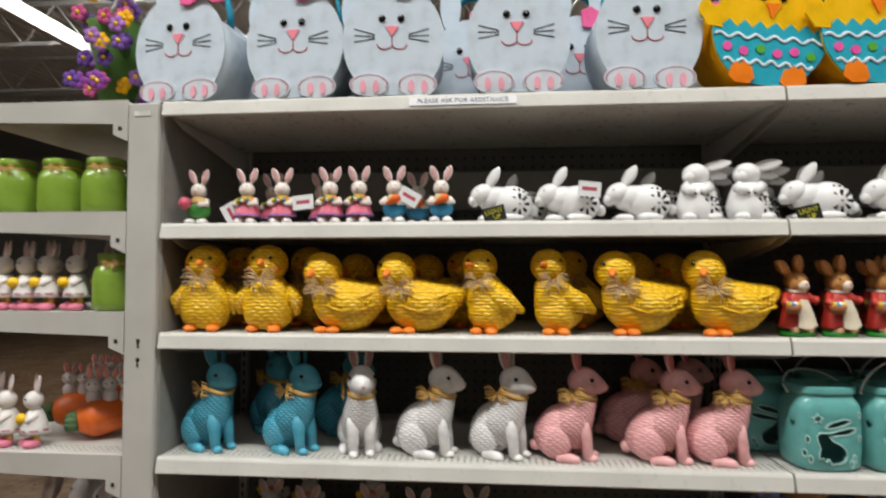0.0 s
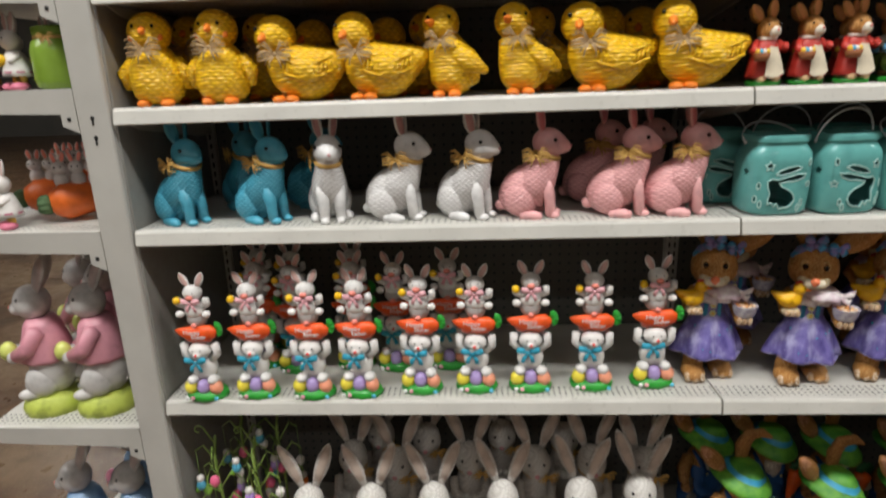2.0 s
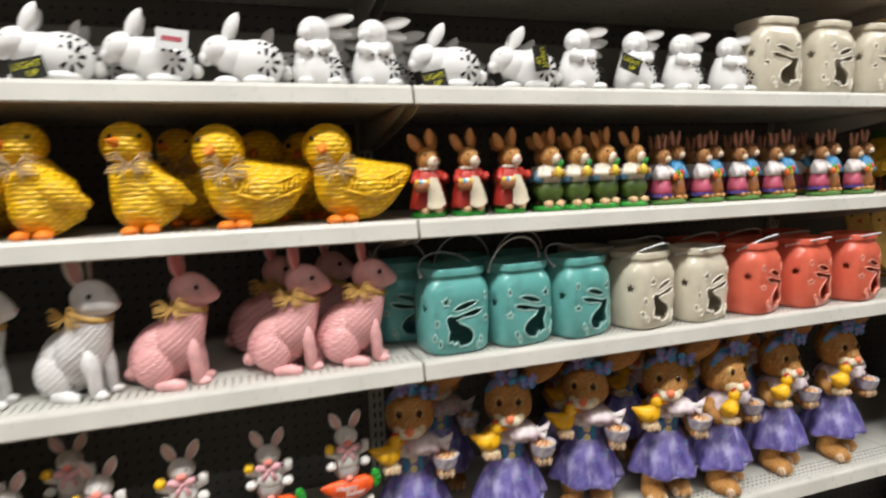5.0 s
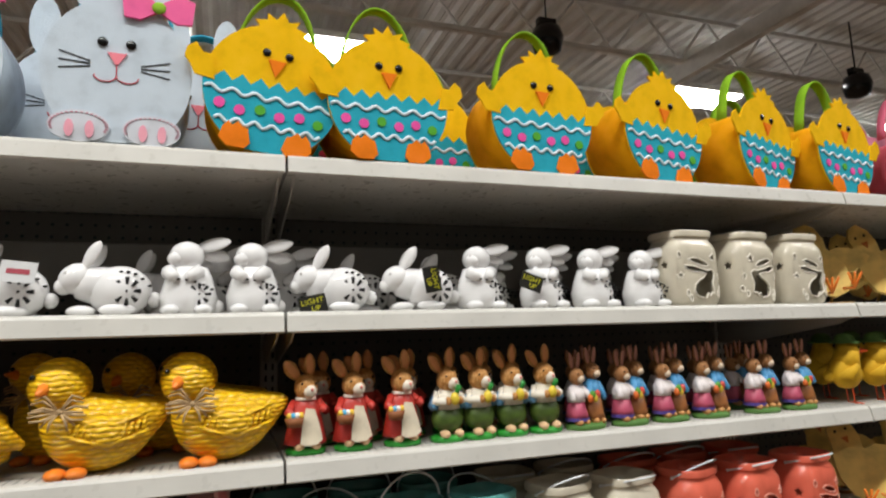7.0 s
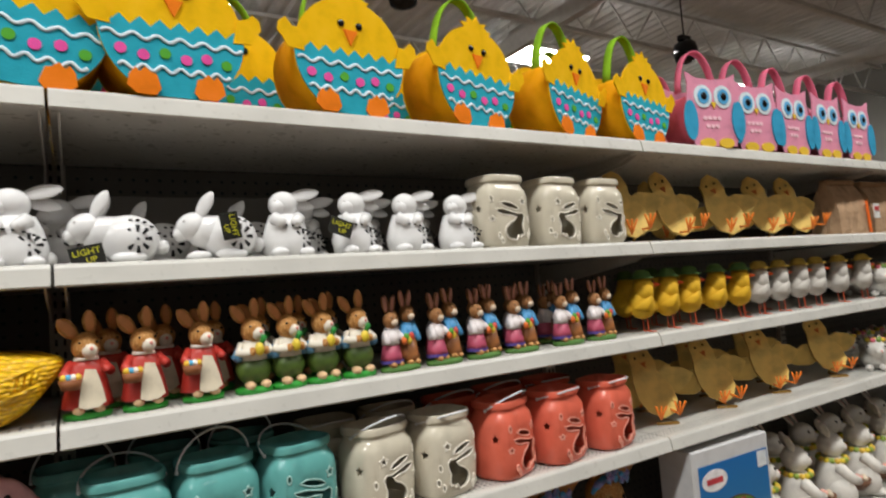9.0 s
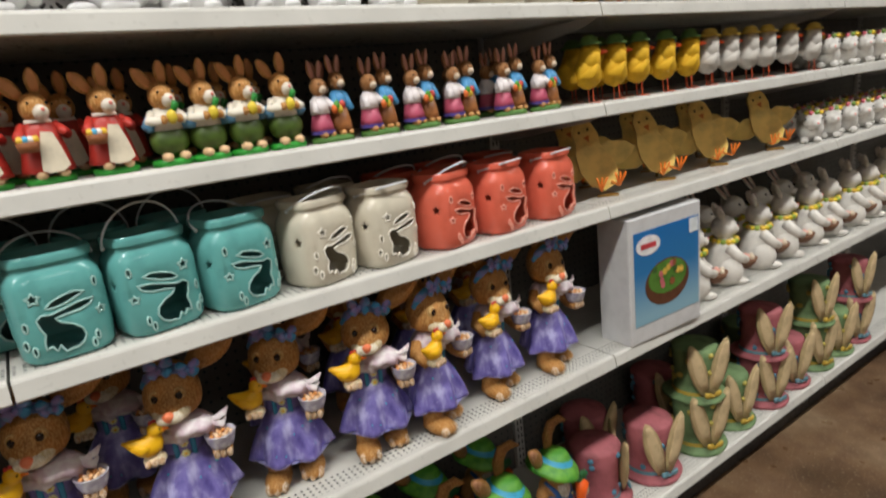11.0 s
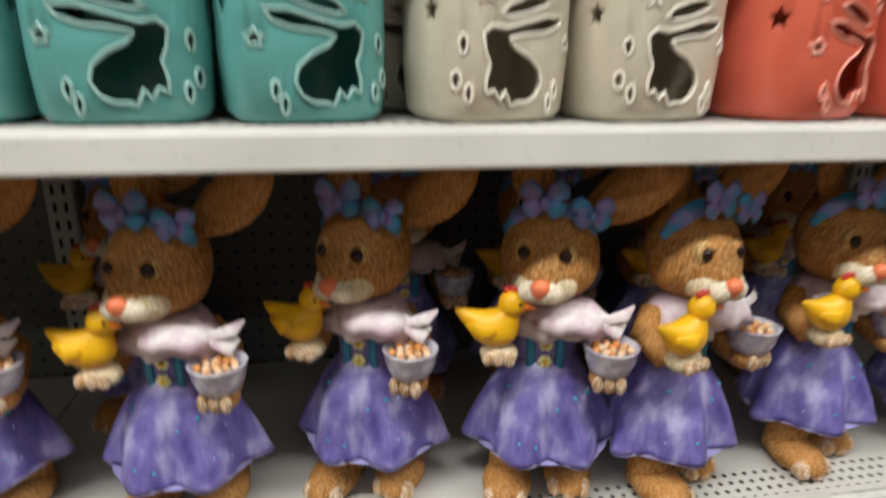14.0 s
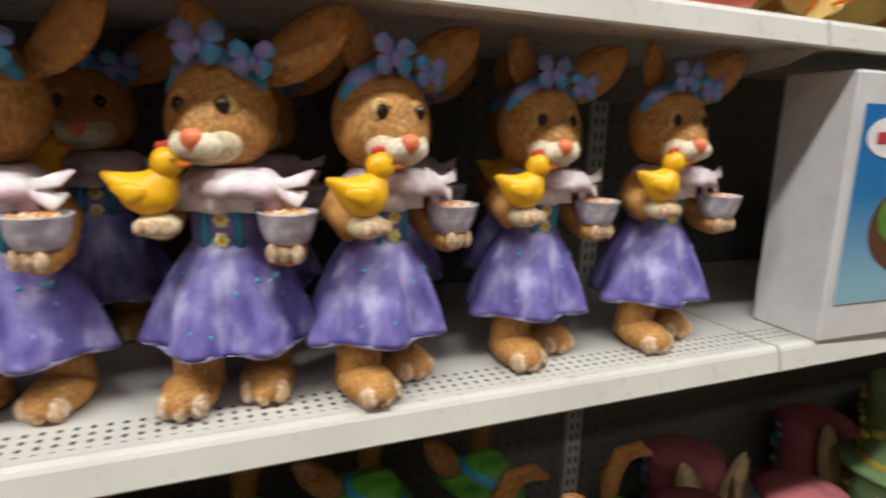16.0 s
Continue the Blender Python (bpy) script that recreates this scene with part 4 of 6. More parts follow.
def small_bunny(top, pants, prop, skirt):
    c = Clay()
    f = paint("e2d8d0", 0.35, 200, 0.2)
    for sx in (-1, 1):
        c.ball((sx * 0.012, -0.010, 0.006), (0.010, 0.014, 0.007), WHITE, nu=10, nv=7)
        c.limb([(sx * 0.008, 0, 0.006), (sx * 0.008, 0, 0.022)], 0.006, paint("d9c48a", 0.5), 8)
        c.limb([(sx * 0.016, 0, 0.048), (sx * 0.022, -0.010, 0.040), (sx * 0.010, -0.020, 0.039)], 0.0055, f, 8)
        c.ear((sx * 0.007, 0, 0.080), (sx * 0.019, -0.002, 0.109), 0.0075, f, paint("d9a8a8", 0.5))
    if skirt:
        c.lathe([(0.026, 0.017), (0.025, 0.021), (0.018, 0.04), (0.014, 0.052)], paint(pants, 0.35), 24, folds=8, amp=0.06)
        c.lathe([(0.0262, 0.0155), (0.0272, 0.0175), (0.0262, 0.0195)], paint("a070b0", 0.4), 24, folds=8, amp=0.06, cap=False)
    else:
        c.ball((0, 0, 0.030), (0.023, 0.020, 0.019), paint(pants, 0.3))
    c.lathe([(0.017, 0.040), (0.016, 0.048), (0.010, 0.056)], paint(top, 0.4), 16)
    c.ball((0, -0.002, 0.067), (0.015, 0.0135, 0.0145), f)
    c.ball((0, -0.014, 0.065), (0.002, 0.002, 0.002), PINKN, nu=6, nv=5)
    eyes(c, (0, -0.0125, 0.071), 0.005, 0.0016)
    if prop == "egg":
        c.ball((-0.018, -0.020, 0.042), (0.012, 0.011, 0.012), paint("e0607a", 0.3))
    elif prop == "carrot":
        c.limb([(-0.010, -0.024, 0.036), (0.008, -0.022, 0.046), (0.012, -0.021, 0.050)], [0.003, 0.009, 0.006], paint("ee6a20", 0.35), 10)
    else:
        for k in range(5):
            c.ball((-0.010 + k * 0.005, -0.022, 0.045 + 0.002 * (k % 2)), 0.0042, paint(("e8c83a", "5a9a3a", "f0f0e8", "e8c83a", "4a8a8a")[k], 0.4), nu=7, nv=5)
    return c


def flower_holes(c, p, r, n=8, m=None):
    for k in range(n):
        a = k * 2 * math.pi / n
        q = Vector((p[0] + r * math.cos(a), p[1] + r * 0.12, p[2] + r * math.sin(a)))
        c.limb([q - Vector((math.cos(a), 0, math.sin(a))) * r * 0.35, q + Vector((math.cos(a), 0, math.sin(a))) * r * 0.3], [r * 0.12, r * 0.22], M_SLOT, 6, 0.35)
    c.ball(p, (r * 0.14, r * 0.08, r * 0.14), M_SLOT, nu=6, nv=5)


def crouch_ceramic():
    """A glazed crouching rabbit facing -x, with pierced flower holes."""
    c = Clay()
    c.ball((0.020, 0, 0.036), (0.046, 0.034, 0.036), GLAZE, nu=24, nv=16)
    c.limb([(0.01, 0, 0.04), (-0.022, 0, 0.046), (-0.042, 0, 0.044)], [0.030, 0.026, 0.018], GLAZE, 18, 0.9)
    c.ball((-0.040, -0.002, 0.054), (0.026, 0.021, 0.021), GLAZE, (0, -20, 0), 18, 12)
    c.ball((-0.057, -0.002, 0.043), (0.013, 0.013, 0.012), GLAZE)
    for sy in (-1, 1):
        c.ear((-0.030, sy * 0.010, 0.068), (-0.006, sy * 0.020, 0.104), 0.012, GLAZE, None, (-0.5, sy, 0.1))
        c.ball((-0.030, sy * 0.016, 0.008), (0.020, 0.009, 0.008), GLAZE)
        c.ball((0.020, sy * 0.022, 0.009), (0.026, 0.012, 0.009), GLAZE)
        c.ball((-0.052, sy * 0.018, 0.060), 0.0024, paint("b9b6b4", 0.2), nu=6, nv=5)
    c.ball((0.068, 0, 0.024), 0.011, GLAZE)
    flower_holes(c, (0.034, -0.0335, 0.034), 0.015)
    for k in range(7):
        c.ball((0.004 + 0.010 * k, -0.024 + 0.0006 * (k - 3) ** 2, 0.062 - 0.0016 * (k - 2.5) ** 2), (0.0034, 0.003, 0.0018), M_SLOT, nu=6, nv=5)
    return c.move(Matrix.Diagonal((0.9, 1, 1, 1)))


def sit_ceramic():
    """A glazed upright rabbit looking aside, ears swept back, with pierced flower holes."""
    c = Clay()
    c.lathe([(0.030, 0.0), (0.040, 0.008), (0.043, 0.03), (0.036, 0.056), (0.028, 0.076)], GLAZE, 26, sy=0.85)
    c.ball((-0.004, -0.004, 0.094), (0.026, 0.023, 0.024), GLAZE, nu=18, nv=12)
    c.ball((-0.018, -0.014, 0.089), (0.014, 0.013, 0.012), GLAZE)
    c.ear((0.010, 0.0, 0.108), (0.062, -0.012, 0.118), 0.012, GLAZE, None, (0, -1, 0.3))
    c.ear((0.012, 0.008, 0.102), (0.060, 0.004, 0.092), 0.012, GLAZE, None, (0, -1, 0.3))
    for sx in (-1, 1):
        c.limb([(sx * 0.022 - 0.006, -0.020, 0.068), (sx * 0.010 - 0.008, -0.036, 0.058)], [0.012, 0.008], GLAZE, 10)
        c.ball((sx * 0.024, -0.028, 0.008), (0.014, 0.022, 0.009), GLAZE)
    c.ball((0.040, 0.010, 0.014), 0.012, GLAZE)
    c.ball((-0.024, -0.019, 0.098), 0.0022, paint("b9b6b4", 0.2), nu=6, nv=5)
    flower_holes(c, (0.018, -0.0345, 0.032), 0.013)
    for k in range(5):
        c.ball((-0.012 + 0.012 * k, -0.033, 0.055 - 0.001 * k * k), (0.003, 0.003, 0.0018), M_SLOT, nu=6, nv=5)
    return c


def garden_rabbit(kind):
    """Small painted rabbit: red dress with apron and basket, or white shirt with green trousers."""
    c = Clay()
    brown = fur("b87c3e", "dcae70")
    g = paint("2f9a34", 0.3)
    c.lathe([(0.036, 0.0), (0.037, 0.008), (0.030, 0.011)], g, 20, sy=0.75)
    for sx in (-1, 1):
        c.ball((sx * 0.015, -0.018, 0.014), (0.010, 0.014, 0.007), paint("d8b48a", 0.5), nu=10, nv=7)
    if kind == "red":
        red = paint("b8362c", 0.4, 120, 0.3)
        c.lathe([(0.038, 0.016), (0.037, 0.022), (0.031, 0.05), (0.024, 0.076), (0.016, 0.088)], red, 28, sy=0.85, folds=7, amp=0.05)
        c.slab([(-0.016, 0.020), (-0.006, 0.016), (0.012, 0.017), (0.024, 0.024), (0.019, 0.048), (0.012, 0.072), (-0.004, 0.074), (-0.011, 0.050)], 0.003, paint("d8ccb4", 0.5), pose(0, -0.040, 0, -15))
        for sx in (-1, 1):
            c.limb([(sx * 0.022, 0, 0.080), (sx * 0.034, -0.014, 0.066), (sx * 0.024, -0.030, 0.066 + sx * 0.006)], 0.0075, red, 10)
        c.lathe([(0.013, 0.046), (0.017, 0.060)], paint("8f5630", 0.6), 14, (-0.026, -0.034, 0))
        for k, h in enumerate(("e8c040", "58b0d8", "f0e8e0", "e8c040")):
            c.ball((-0.036 + k * 0.007, -0.036, 0.063), 0.0055, paint(h, 0.35), nu=8, nv=6)
        c.lathe([(0.020, 0.084), (0.018, 0.090)], paint("eee4d8", 0.5), 14)
    else:
        c.ball((0, 0, 0.038), (0.033, 0.028, 0.025), paint("4f6626", 0.5, 60, 0.6, wear=0.35), nu=18, nv=12)
        c.lathe([(0.027, 0.054), (0.026, 0.070), (0.016, 0.088)], paint("e0d8c8", 0.5), 20, sy=0.85)
        for sx in (-1, 1):
            c.limb([(sx * 0.022, 0, 0.080), (sx * 0.033, -0.012, 0.068), (sx * 0.016, -0.030, 0.070)], 0.0072, paint("e4dccc", 0.5), 10)
            c.limb([(sx * 0.026, -0.004, 0.074), (sx * 0.034, -0.006, 0.058)], [0.008, 0.011], paint("5f93b8", 0.45), 10)
            c.ball((sx * 0.013, -0.032, 0.070), 0.007, brown, nu=8, nv=6)
        c.ball((0, -0.034, 0.073), (0.009, 0.008, 0.011), paint("e2c840", 0.35))
        c.limb([(0.006, -0.03, 0.082), (0.012, -0.032, 0.094)], [0.005, 0.006], GREEN, 8, 0.6)
    c.ball((0, -0.004, 0.104), (0.022, 0.022, 0.021), brown, nu=18, nv=12)
    c.ball((0.004, -0.020, 0.098), (0.012, 0.012, 0.011), paint("eadfce", 0.5, 200, 0.4))
    c.ball((0.006, -0.031, 0.101), 0.003, PINKN, nu=6, nv=5)
    for px in (-0.010, 0.015):
        c.ball((px, -0.0205, 0.110), 0.0028, M_BLACK, nu=7, nv=5)
    c.ear((-0.012, 0, 0.118), (-0.040, -0.002, 0.146), 0.0125, brown, paint("d8955e", 0.5), (0.2, -0.95, 0.1))
    c.ear((0.008, 0, 0.122), (0.006, -0.002, 0.158), 0.011, brown, paint("d8955e", 0.5))
    return c.move(Matrix.Diagonal((0.88, 0.88, 1.0, 1)))


def couple():
    """A pair of small painted rabbits standing together on grass."""
    c = Clay()
    brown = fur("8a5a30", "b4865a")
    c.lathe([(0.042, 0.0), (0.043, 0.007), (0.036, 0.011)], paint("4f7a34", 0.6, 90, 0.8), 22, sy=0.7)
    for sx, top, low, dz in ((-1, "e4dcdc", "b8506a", 0.0), (1, "4f96c8", "a86a3a", 0.008)):
        x = sx * 0.020
        for k in (-1, 1):
            c.ball((x + k * 0.008, -0.014, 0.014), (0.007, 0.011, 0.006), paint("c08a50", 0.5), nu=8, nv=6)
        c.lathe([(0.021, 0.018), (0.020, 0.03), (0.015, 0.052 + dz)], paint(low, 0.45), 18, (x, 0, 0), folds=5, amp=0.06)
        c.lathe([(0.017, 0.050 + dz), (0.017, 0.066 + dz), (0.009, 0.082 + dz)], paint(top, 0.45), 16, (x, 0, 0))
        c.limb([(x - sx * 0.010, -0.004, 0.074 + dz), (x - sx * 0.020, -0.018, 0.058)], [0.007, 0.006], paint(top, 0.45), 8)
        c.limb([(x + sx * 0.012, -0.002, 0.074 + dz), (x + sx * 0.018, -0.014, 0.054)], [0.007, 0.006], paint(top, 0.45), 8)
        c.ball((x, -0.004, 0.096 + dz), (0.015, 0.016, 0.016), brown)
        c.ball((x, -0.016, 0.092 + dz), (0.008, 0.007, 0.007), paint("d8c4ac", 0.5), nu=8, nv=6)
        eyes(c, (x, -0.016, 0.101 + dz), 0.006, 0.002)
        for k in (-1, 1):
            c.ear((x + k * 0.005, 0, 0.108 + dz), (x + k * 0.012, 0, 0.142 + dz), 0.0075, brown, paint("c08878", 0.5))
    c.lathe([(0.0225, 0.016), (0.0230, 0.022)], paint("5a4a9a", 0.45), 18, (-0.02, 0, 0), cap=False)
    for k, h in enumerate(("e07030", "58a038", "e0c040", "d85040")):
        c.ball((-0.006 + k * 0.006, -0.024, 0.056 + (k % 2) * 0.007), (0.006, 0.005, 0.008), paint(h, 0.4), nu=8, nv=6)
    return c


def wire_bird(h, hat):
    """A plump bird on thin wire legs with a small hat, facing +x."""
    c = Clay()
    f = paint(h, 0.75, 400, 0.5)
    legs = paint("c8502a", 0.5)
    c.ball((-0.004, 0, 0.070), (0.034, 0.031, 0.038), f, (0, -18, 0), 20, 14)
    c.limb([(0.0, 0, 0.085), (0.006, 0, 0.118)], [0.030, 0.024], f, 18)
    c.ball((0.007, 0, 0.120), (0.025, 0.024, 0.023), f)
    c.limb([(-0.028, 0, 0.066), (-0.050, 0, 0.058)], [0.018, 0.008], f, 12, 0.6)
    c.limb([(0.03, 0, 0.118), (0.052, 0, 0.116)], [0.008, 0.002], paint("ea5a20", 0.4), 8)
    for sy in (-1, 1):
        c.ball((0.022, sy * 0.019, 0.126), 0.003, M_BLACK, nu=7, nv=5)
        c.limb([(0.002, sy * 0.012, 0.040), (0.004, sy * 0.012, 0.002)], 0.0016, legs, 6)
        for k in (-1, 0, 1):
            c.limb([(0.004, sy * 0.012, 0.002), (0.020, sy * 0.012 + k * 0.007, 0.0015)], 0.0015, legs, 5)
        c.limb([(0.012, sy * 0.030, 0.086), (-0.012, sy * 0.033, 0.066), (-0.034, sy * 0.026, 0.062)], [0.006, 0.014, 0.004], f, 10, 0.4, (0, sy, 0))
    c.lathe([(0.032, 0.134), (0.031, 0.137), (0.022, 0.140), (0.020, 0.150), (0.010, 0.157)], paint(hat, 0.7, 200, 0.8), 22, (0.004, 0, 0), folds=4, amp=0.06)
    return c


def wood_bird():
    """A flat cut-out yellow wooden bird leaning back, with wire feet."""
    c = Clay()
    y = paint("e2bf68", 0.55, 90, 0.5, wear=0.22)
    edge = paint("9a7430", 0.6)
    m = pose(0, 0.0, 0.014, -13, -18, 0)
    body = [(-0.006, 0.0), (0.018, 0.004), (0.032, 0.024), (0.034, 0.05), (0.026, 0.072), (0.020, 0.088), (0.024, 0.108), (0.020, 0.132), (0.006, 0.150), (-0.010, 0.146), (-0.022, 0.128), (-0.024, 0.104), (-0.032, 0.082), (-0.036, 0.05), (-0.028, 0.02)]
    wing = [(0.0, 0.0), (0.012, 0.02), (0.008, 0.044), (-0.016, 0.048), (-0.048, 0.036), (-0.064, 0.018), (-0.050, 0.006), (-0.022, -0.004)]
    c.slab(body, 0.008, y, m)
    c.slab(wing, 0.006, y, m @ pose(-0.026, 0.006, 0.040, 0, 0, -20))
    c.slab([(-x, z) for x, z in reversed(wing)], 0.006, y, m @ pose(0.026, 0.010, 0.040, 0, 0, 20))
    c.slab([(-0.005, 0.112), (0.007, 0.112), (0.002, 0.100)], 0.003, paint("c8702a", 0.5), m @ pose(0, -0.008, 0))
    for px in (-0.009, 0.009):
        c.ball(tuple(m @ Vector((px, -0.008, 0.124))), 0.0028, M_BLACK, nu=7, nv=5)
    for sx in (-1, 1):
        p = m @ Vector((sx * 0.012, -0.004, 0.012))
        q = p + Vector((sx * 0.006, -0.040, -0.002))
        c.limb([p, q], 0.0022, ORANGE, 6)
        for k in (-1, 0, 1):
            c.limb([q, q + Vector((k * 0.010, -0.010, 0.026))], 0.0022, ORANGE, 6)
    c.limb([(0, 0.012, 0.06), (0, 0.05, 0.002)], 0.003, edge, 6)
    c.limb([(-0.02, -0.002, 0.003), (0.02, -0.002, 0.003), (0.0, 0.05, 0.003)], 0.003, edge, 6)
    return c


def crown_bunny():
    """A small white flocked rabbit with a flower crown, crouching towards -x."""
    c = Clay()
    f = paint("e4e0da", 0.8, 300, 0.9, 0.0016)
    c.ball((0.02, 0, 0.034), (0.044, 0.034, 0.034), f, nu=20, nv=14)
    c.ball((-0.022, -0.004, 0.062), (0.027, 0.025, 0.025), f)
    c.ball((-0.042, -0.010, 0.055), (0.013, 0.013, 0.011), f)
    c.ball((-0.053, -0.014, 0.057), 0.003, PINKN, nu=6, nv=5)
    for sy in (-1, 1):
        c.ear((-0.008, sy * 0.012, 0.082), (0.030, sy * 0.020, 0.090), 0.011, f, paint("d8b4ac", 0.6), (0, sy, 0.5))
        c.ball((-0.026, sy * 0.016, 0.009), (0.015, 0.011, 0.009), f)
        c.ball((-0.038, sy * 0.020 - 0.004, 0.068), 0.003, M_BLACK, nu=6, nv=5)
    c.ball((0.064, 0, 0.03), 0.013, f)
    for k in range(9):
        a = k * 0.7
        c.ball((-0.018 + 0.020 * math.cos(a), 0.020 * math.sin(a) - 0.004, 0.085), 0.0065, paint(("e8c840", "d86a78", "7a9a4a")[k % 3], 0.6), nu=7, nv=5)
    return c


def bowl_bunny():
    """A white standing rabbit with a collar of yellow flowers and a bowl."""
    c = Clay()
    f = paint("ddd8d0", 0.7, 260, 0.8, 0.0016)
    c.lathe([(0.040, 0.0), (0.050, 0.012), (0.052, 0.05), (0.042, 0.09), (0.030, 0.118)], f, 24, sy=0.9)
    for sx in (-1, 1):
        c.ball((sx * 0.028, -0.030, 0.010), (0.018, 0.028, 0.011), f)
        c.ball((sx * 0.040, -0.006, 0.040), (0.020, 0.034, 0.036), f)
        c.limb([(sx * 0.036, -0.004, 0.102), (sx * 0.044, -0.030, 0.076), (sx * 0.022, -0.050, 0.064)], [0.015, 0.013, 0.011], f, 10)
    c.ball((0.006, -0.006, 0.148), (0.034, 0.032, 0.031), f, nu=18, nv=12)
    c.ball((0.020, -0.032, 0.138), (0.018, 0.016, 0.014), f)
    c.ball((0.026, -0.047, 0.141), 0.004, PINKN, nu=7, nv=5)
    for px in (-0.008, 0.032):
        c.ball((px, -0.031, 0.158), 0.004, M_BLACK, nu=7, nv=5)
    for sx in (-1, 1):
        c.ear((0.002 + sx * 0.012, 0.006, 0.172), (-0.026 + sx * 0.020, 0.024, 0.216), 0.015, f, paint("d4b0a8", 0.6), (0.3, -0.8, 0.5))
    for k in range(16):
        a = k * 0.393
        c.ball((0.034 * math.cos(a) + 0.003, 0.031 * math.sin(a) - 0.005, 0.116), 0.0075, paint(("d8c030", "8aa040", "e0b848")[k % 3], 0.6), nu=7, nv=5)
    c.lathe([(0.018, 0.036), (0.030, 0.050), (0.034, 0.062), (0.031, 0.062), (0.024, 0.056)], paint("7a5640", 0.6, 60, 0.6), 22, (0.006, -0.056, 0))
    for k in range(12):
        a, q = k * 2.4, 0.0078 * math.sqrt(k)
        c.ball((0.006 + q * math.cos(a), -0.056 + q * math.sin(a), 0.063), 0.0065, paint(("e0a094", "d8c8b0", "e8b0a0")[k % 3], 0.6), nu=7, nv=5)
    return c


def rabbit_hat(h, dots, ribbonh):
    """A spotted plaster top hat with rabbit ears and a ribbon bow."""
    c = Clay()
    b = paint(h, 0.7, 120, 0.8, 0.002, 0.25)
    c.lathe([(0.088, 0.0), (0.092, 0.005), (0.086, 0.011), (0.062, 0.016), (0.057, 0.05), (0.060, 0.10), (0.067, 0.152), (0.062, 0.160), (0.02, 0.163)], b, 36, folds=3, amp=0.035)
    r = random.Random(h)
    for k in range(22):
        a, z = r.uniform(0, 6.28), r.uniform(0.035, 0.145)
        q = 0.0575 + (z - 0.05) * 0.085
        c.ball((q * math.cos(a), q * math.sin(a), z), (0.0085, 0.0085, 0.0085), paint(dots, 0.6), nu=8, nv=6)
    tan = paint("b09a70", 0.6, 160, 0.6)
    inner = paint("c8b088", 0.65, 200, 0.7)
    out = [("hat", c.mesh("hat"), "")]
    for sx in (-1, 1):
        out.append(("ear", Clay().ear((sx * 0.012, -0.066, 0.022), (sx * 0.062, -0.062, 0.186), 0.029, tan, inner, (0, -1, 0)).mesh("ear"), "tan plaster ear"))
    k = Clay()
    ribbon(k, (0, -0.082, 0.022), 0.030, paint(ribbonh, 0.6), False)
    out.append(("bow", k.mesh("bow"), "painted bow"))
    out.append(("band", Clay().lathe([(0.0640, 0.016), (0.0620, 0.026)], paint(ribbonh, 0.6), 30, cap=False).mesh("band"), ""))
    return out


def jacket_bunny(jacket, egg):
    """A large glazed rabbit in a short jacket holding eggs, on a grass mound, facing -x."""
    c = Clay()
    f = paint("c9c6c4", 0.25, 120, 0.2)
    j = paint(jacket, 0.35, 90, 0.3)
    c.lathe([(0.078, 0.0), (0.082, 0.016), (0.072, 0.040), (0.045, 0.052)], paint("b4c054", 0.5, 40, 1.0, 0.004, 0.3), 30, sy=0.9, folds=13, amp=0.03)
    c.ball((0.014, 0, 0.115), (0.060, 0.058, 0.075), f, nu=22, nv=16)
    for sy in (-1, 1):
        c.ball((-0.012, sy * 0.036, 0.088), (0.042, 0.026, 0.042), f)
        c.ball((-0.044, sy * 0.030, 0.056), (0.036, 0.019, 0.015), f)
        c.limb([(0.004, sy * 0.048, 0.222), (-0.022, sy * 0.056, 0.180), (-0.060, sy * 0.034, 0.160)], [0.022, 0.021, 0.017], j, 12)
        c.ball((-0.070, sy * 0.028, 0.156), 0.015, f)
        c.ear((0.012, sy * 0.018, 0.310), (0.052, sy * 0.032, 0.400), 0.021, f, paint("c0b2b0", 0.3), (-0.6, sy * 0.8, 0.2))
        c.ball((-0.030, sy * 0.030, 0.298), 0.005, paint("6f6c6c", 0.2), nu=7, nv=5)
    c.lathe([(0.066, 0.138), (0.068, 0.146), (0.060, 0.180), (0.048, 0.225), (0.034, 0.246)], j, 30, folds=9, amp=0.03, c=(0.008, 0, 0))
    c.ball((-0.004, 0, 0.284), (0.046, 0.042, 0.044), f, nu=20, nv=14)
    c.ball((-0.040, 0, 0.272), (0.021, 0.022, 0.018), f)
    c.ball((-0.058, 0, 0.276), 0.005, PINKN, nu=7, nv=5)
    c.ball((-0.086, 0, 0.165), (0.022, 0.021, 0.025), paint(egg, 0.3))
    c.ball((0.072, 0, 0.085), 0.02, f)
    return c.move(Matrix.Diagonal((0.86, 0.86, 0.98, 1)))


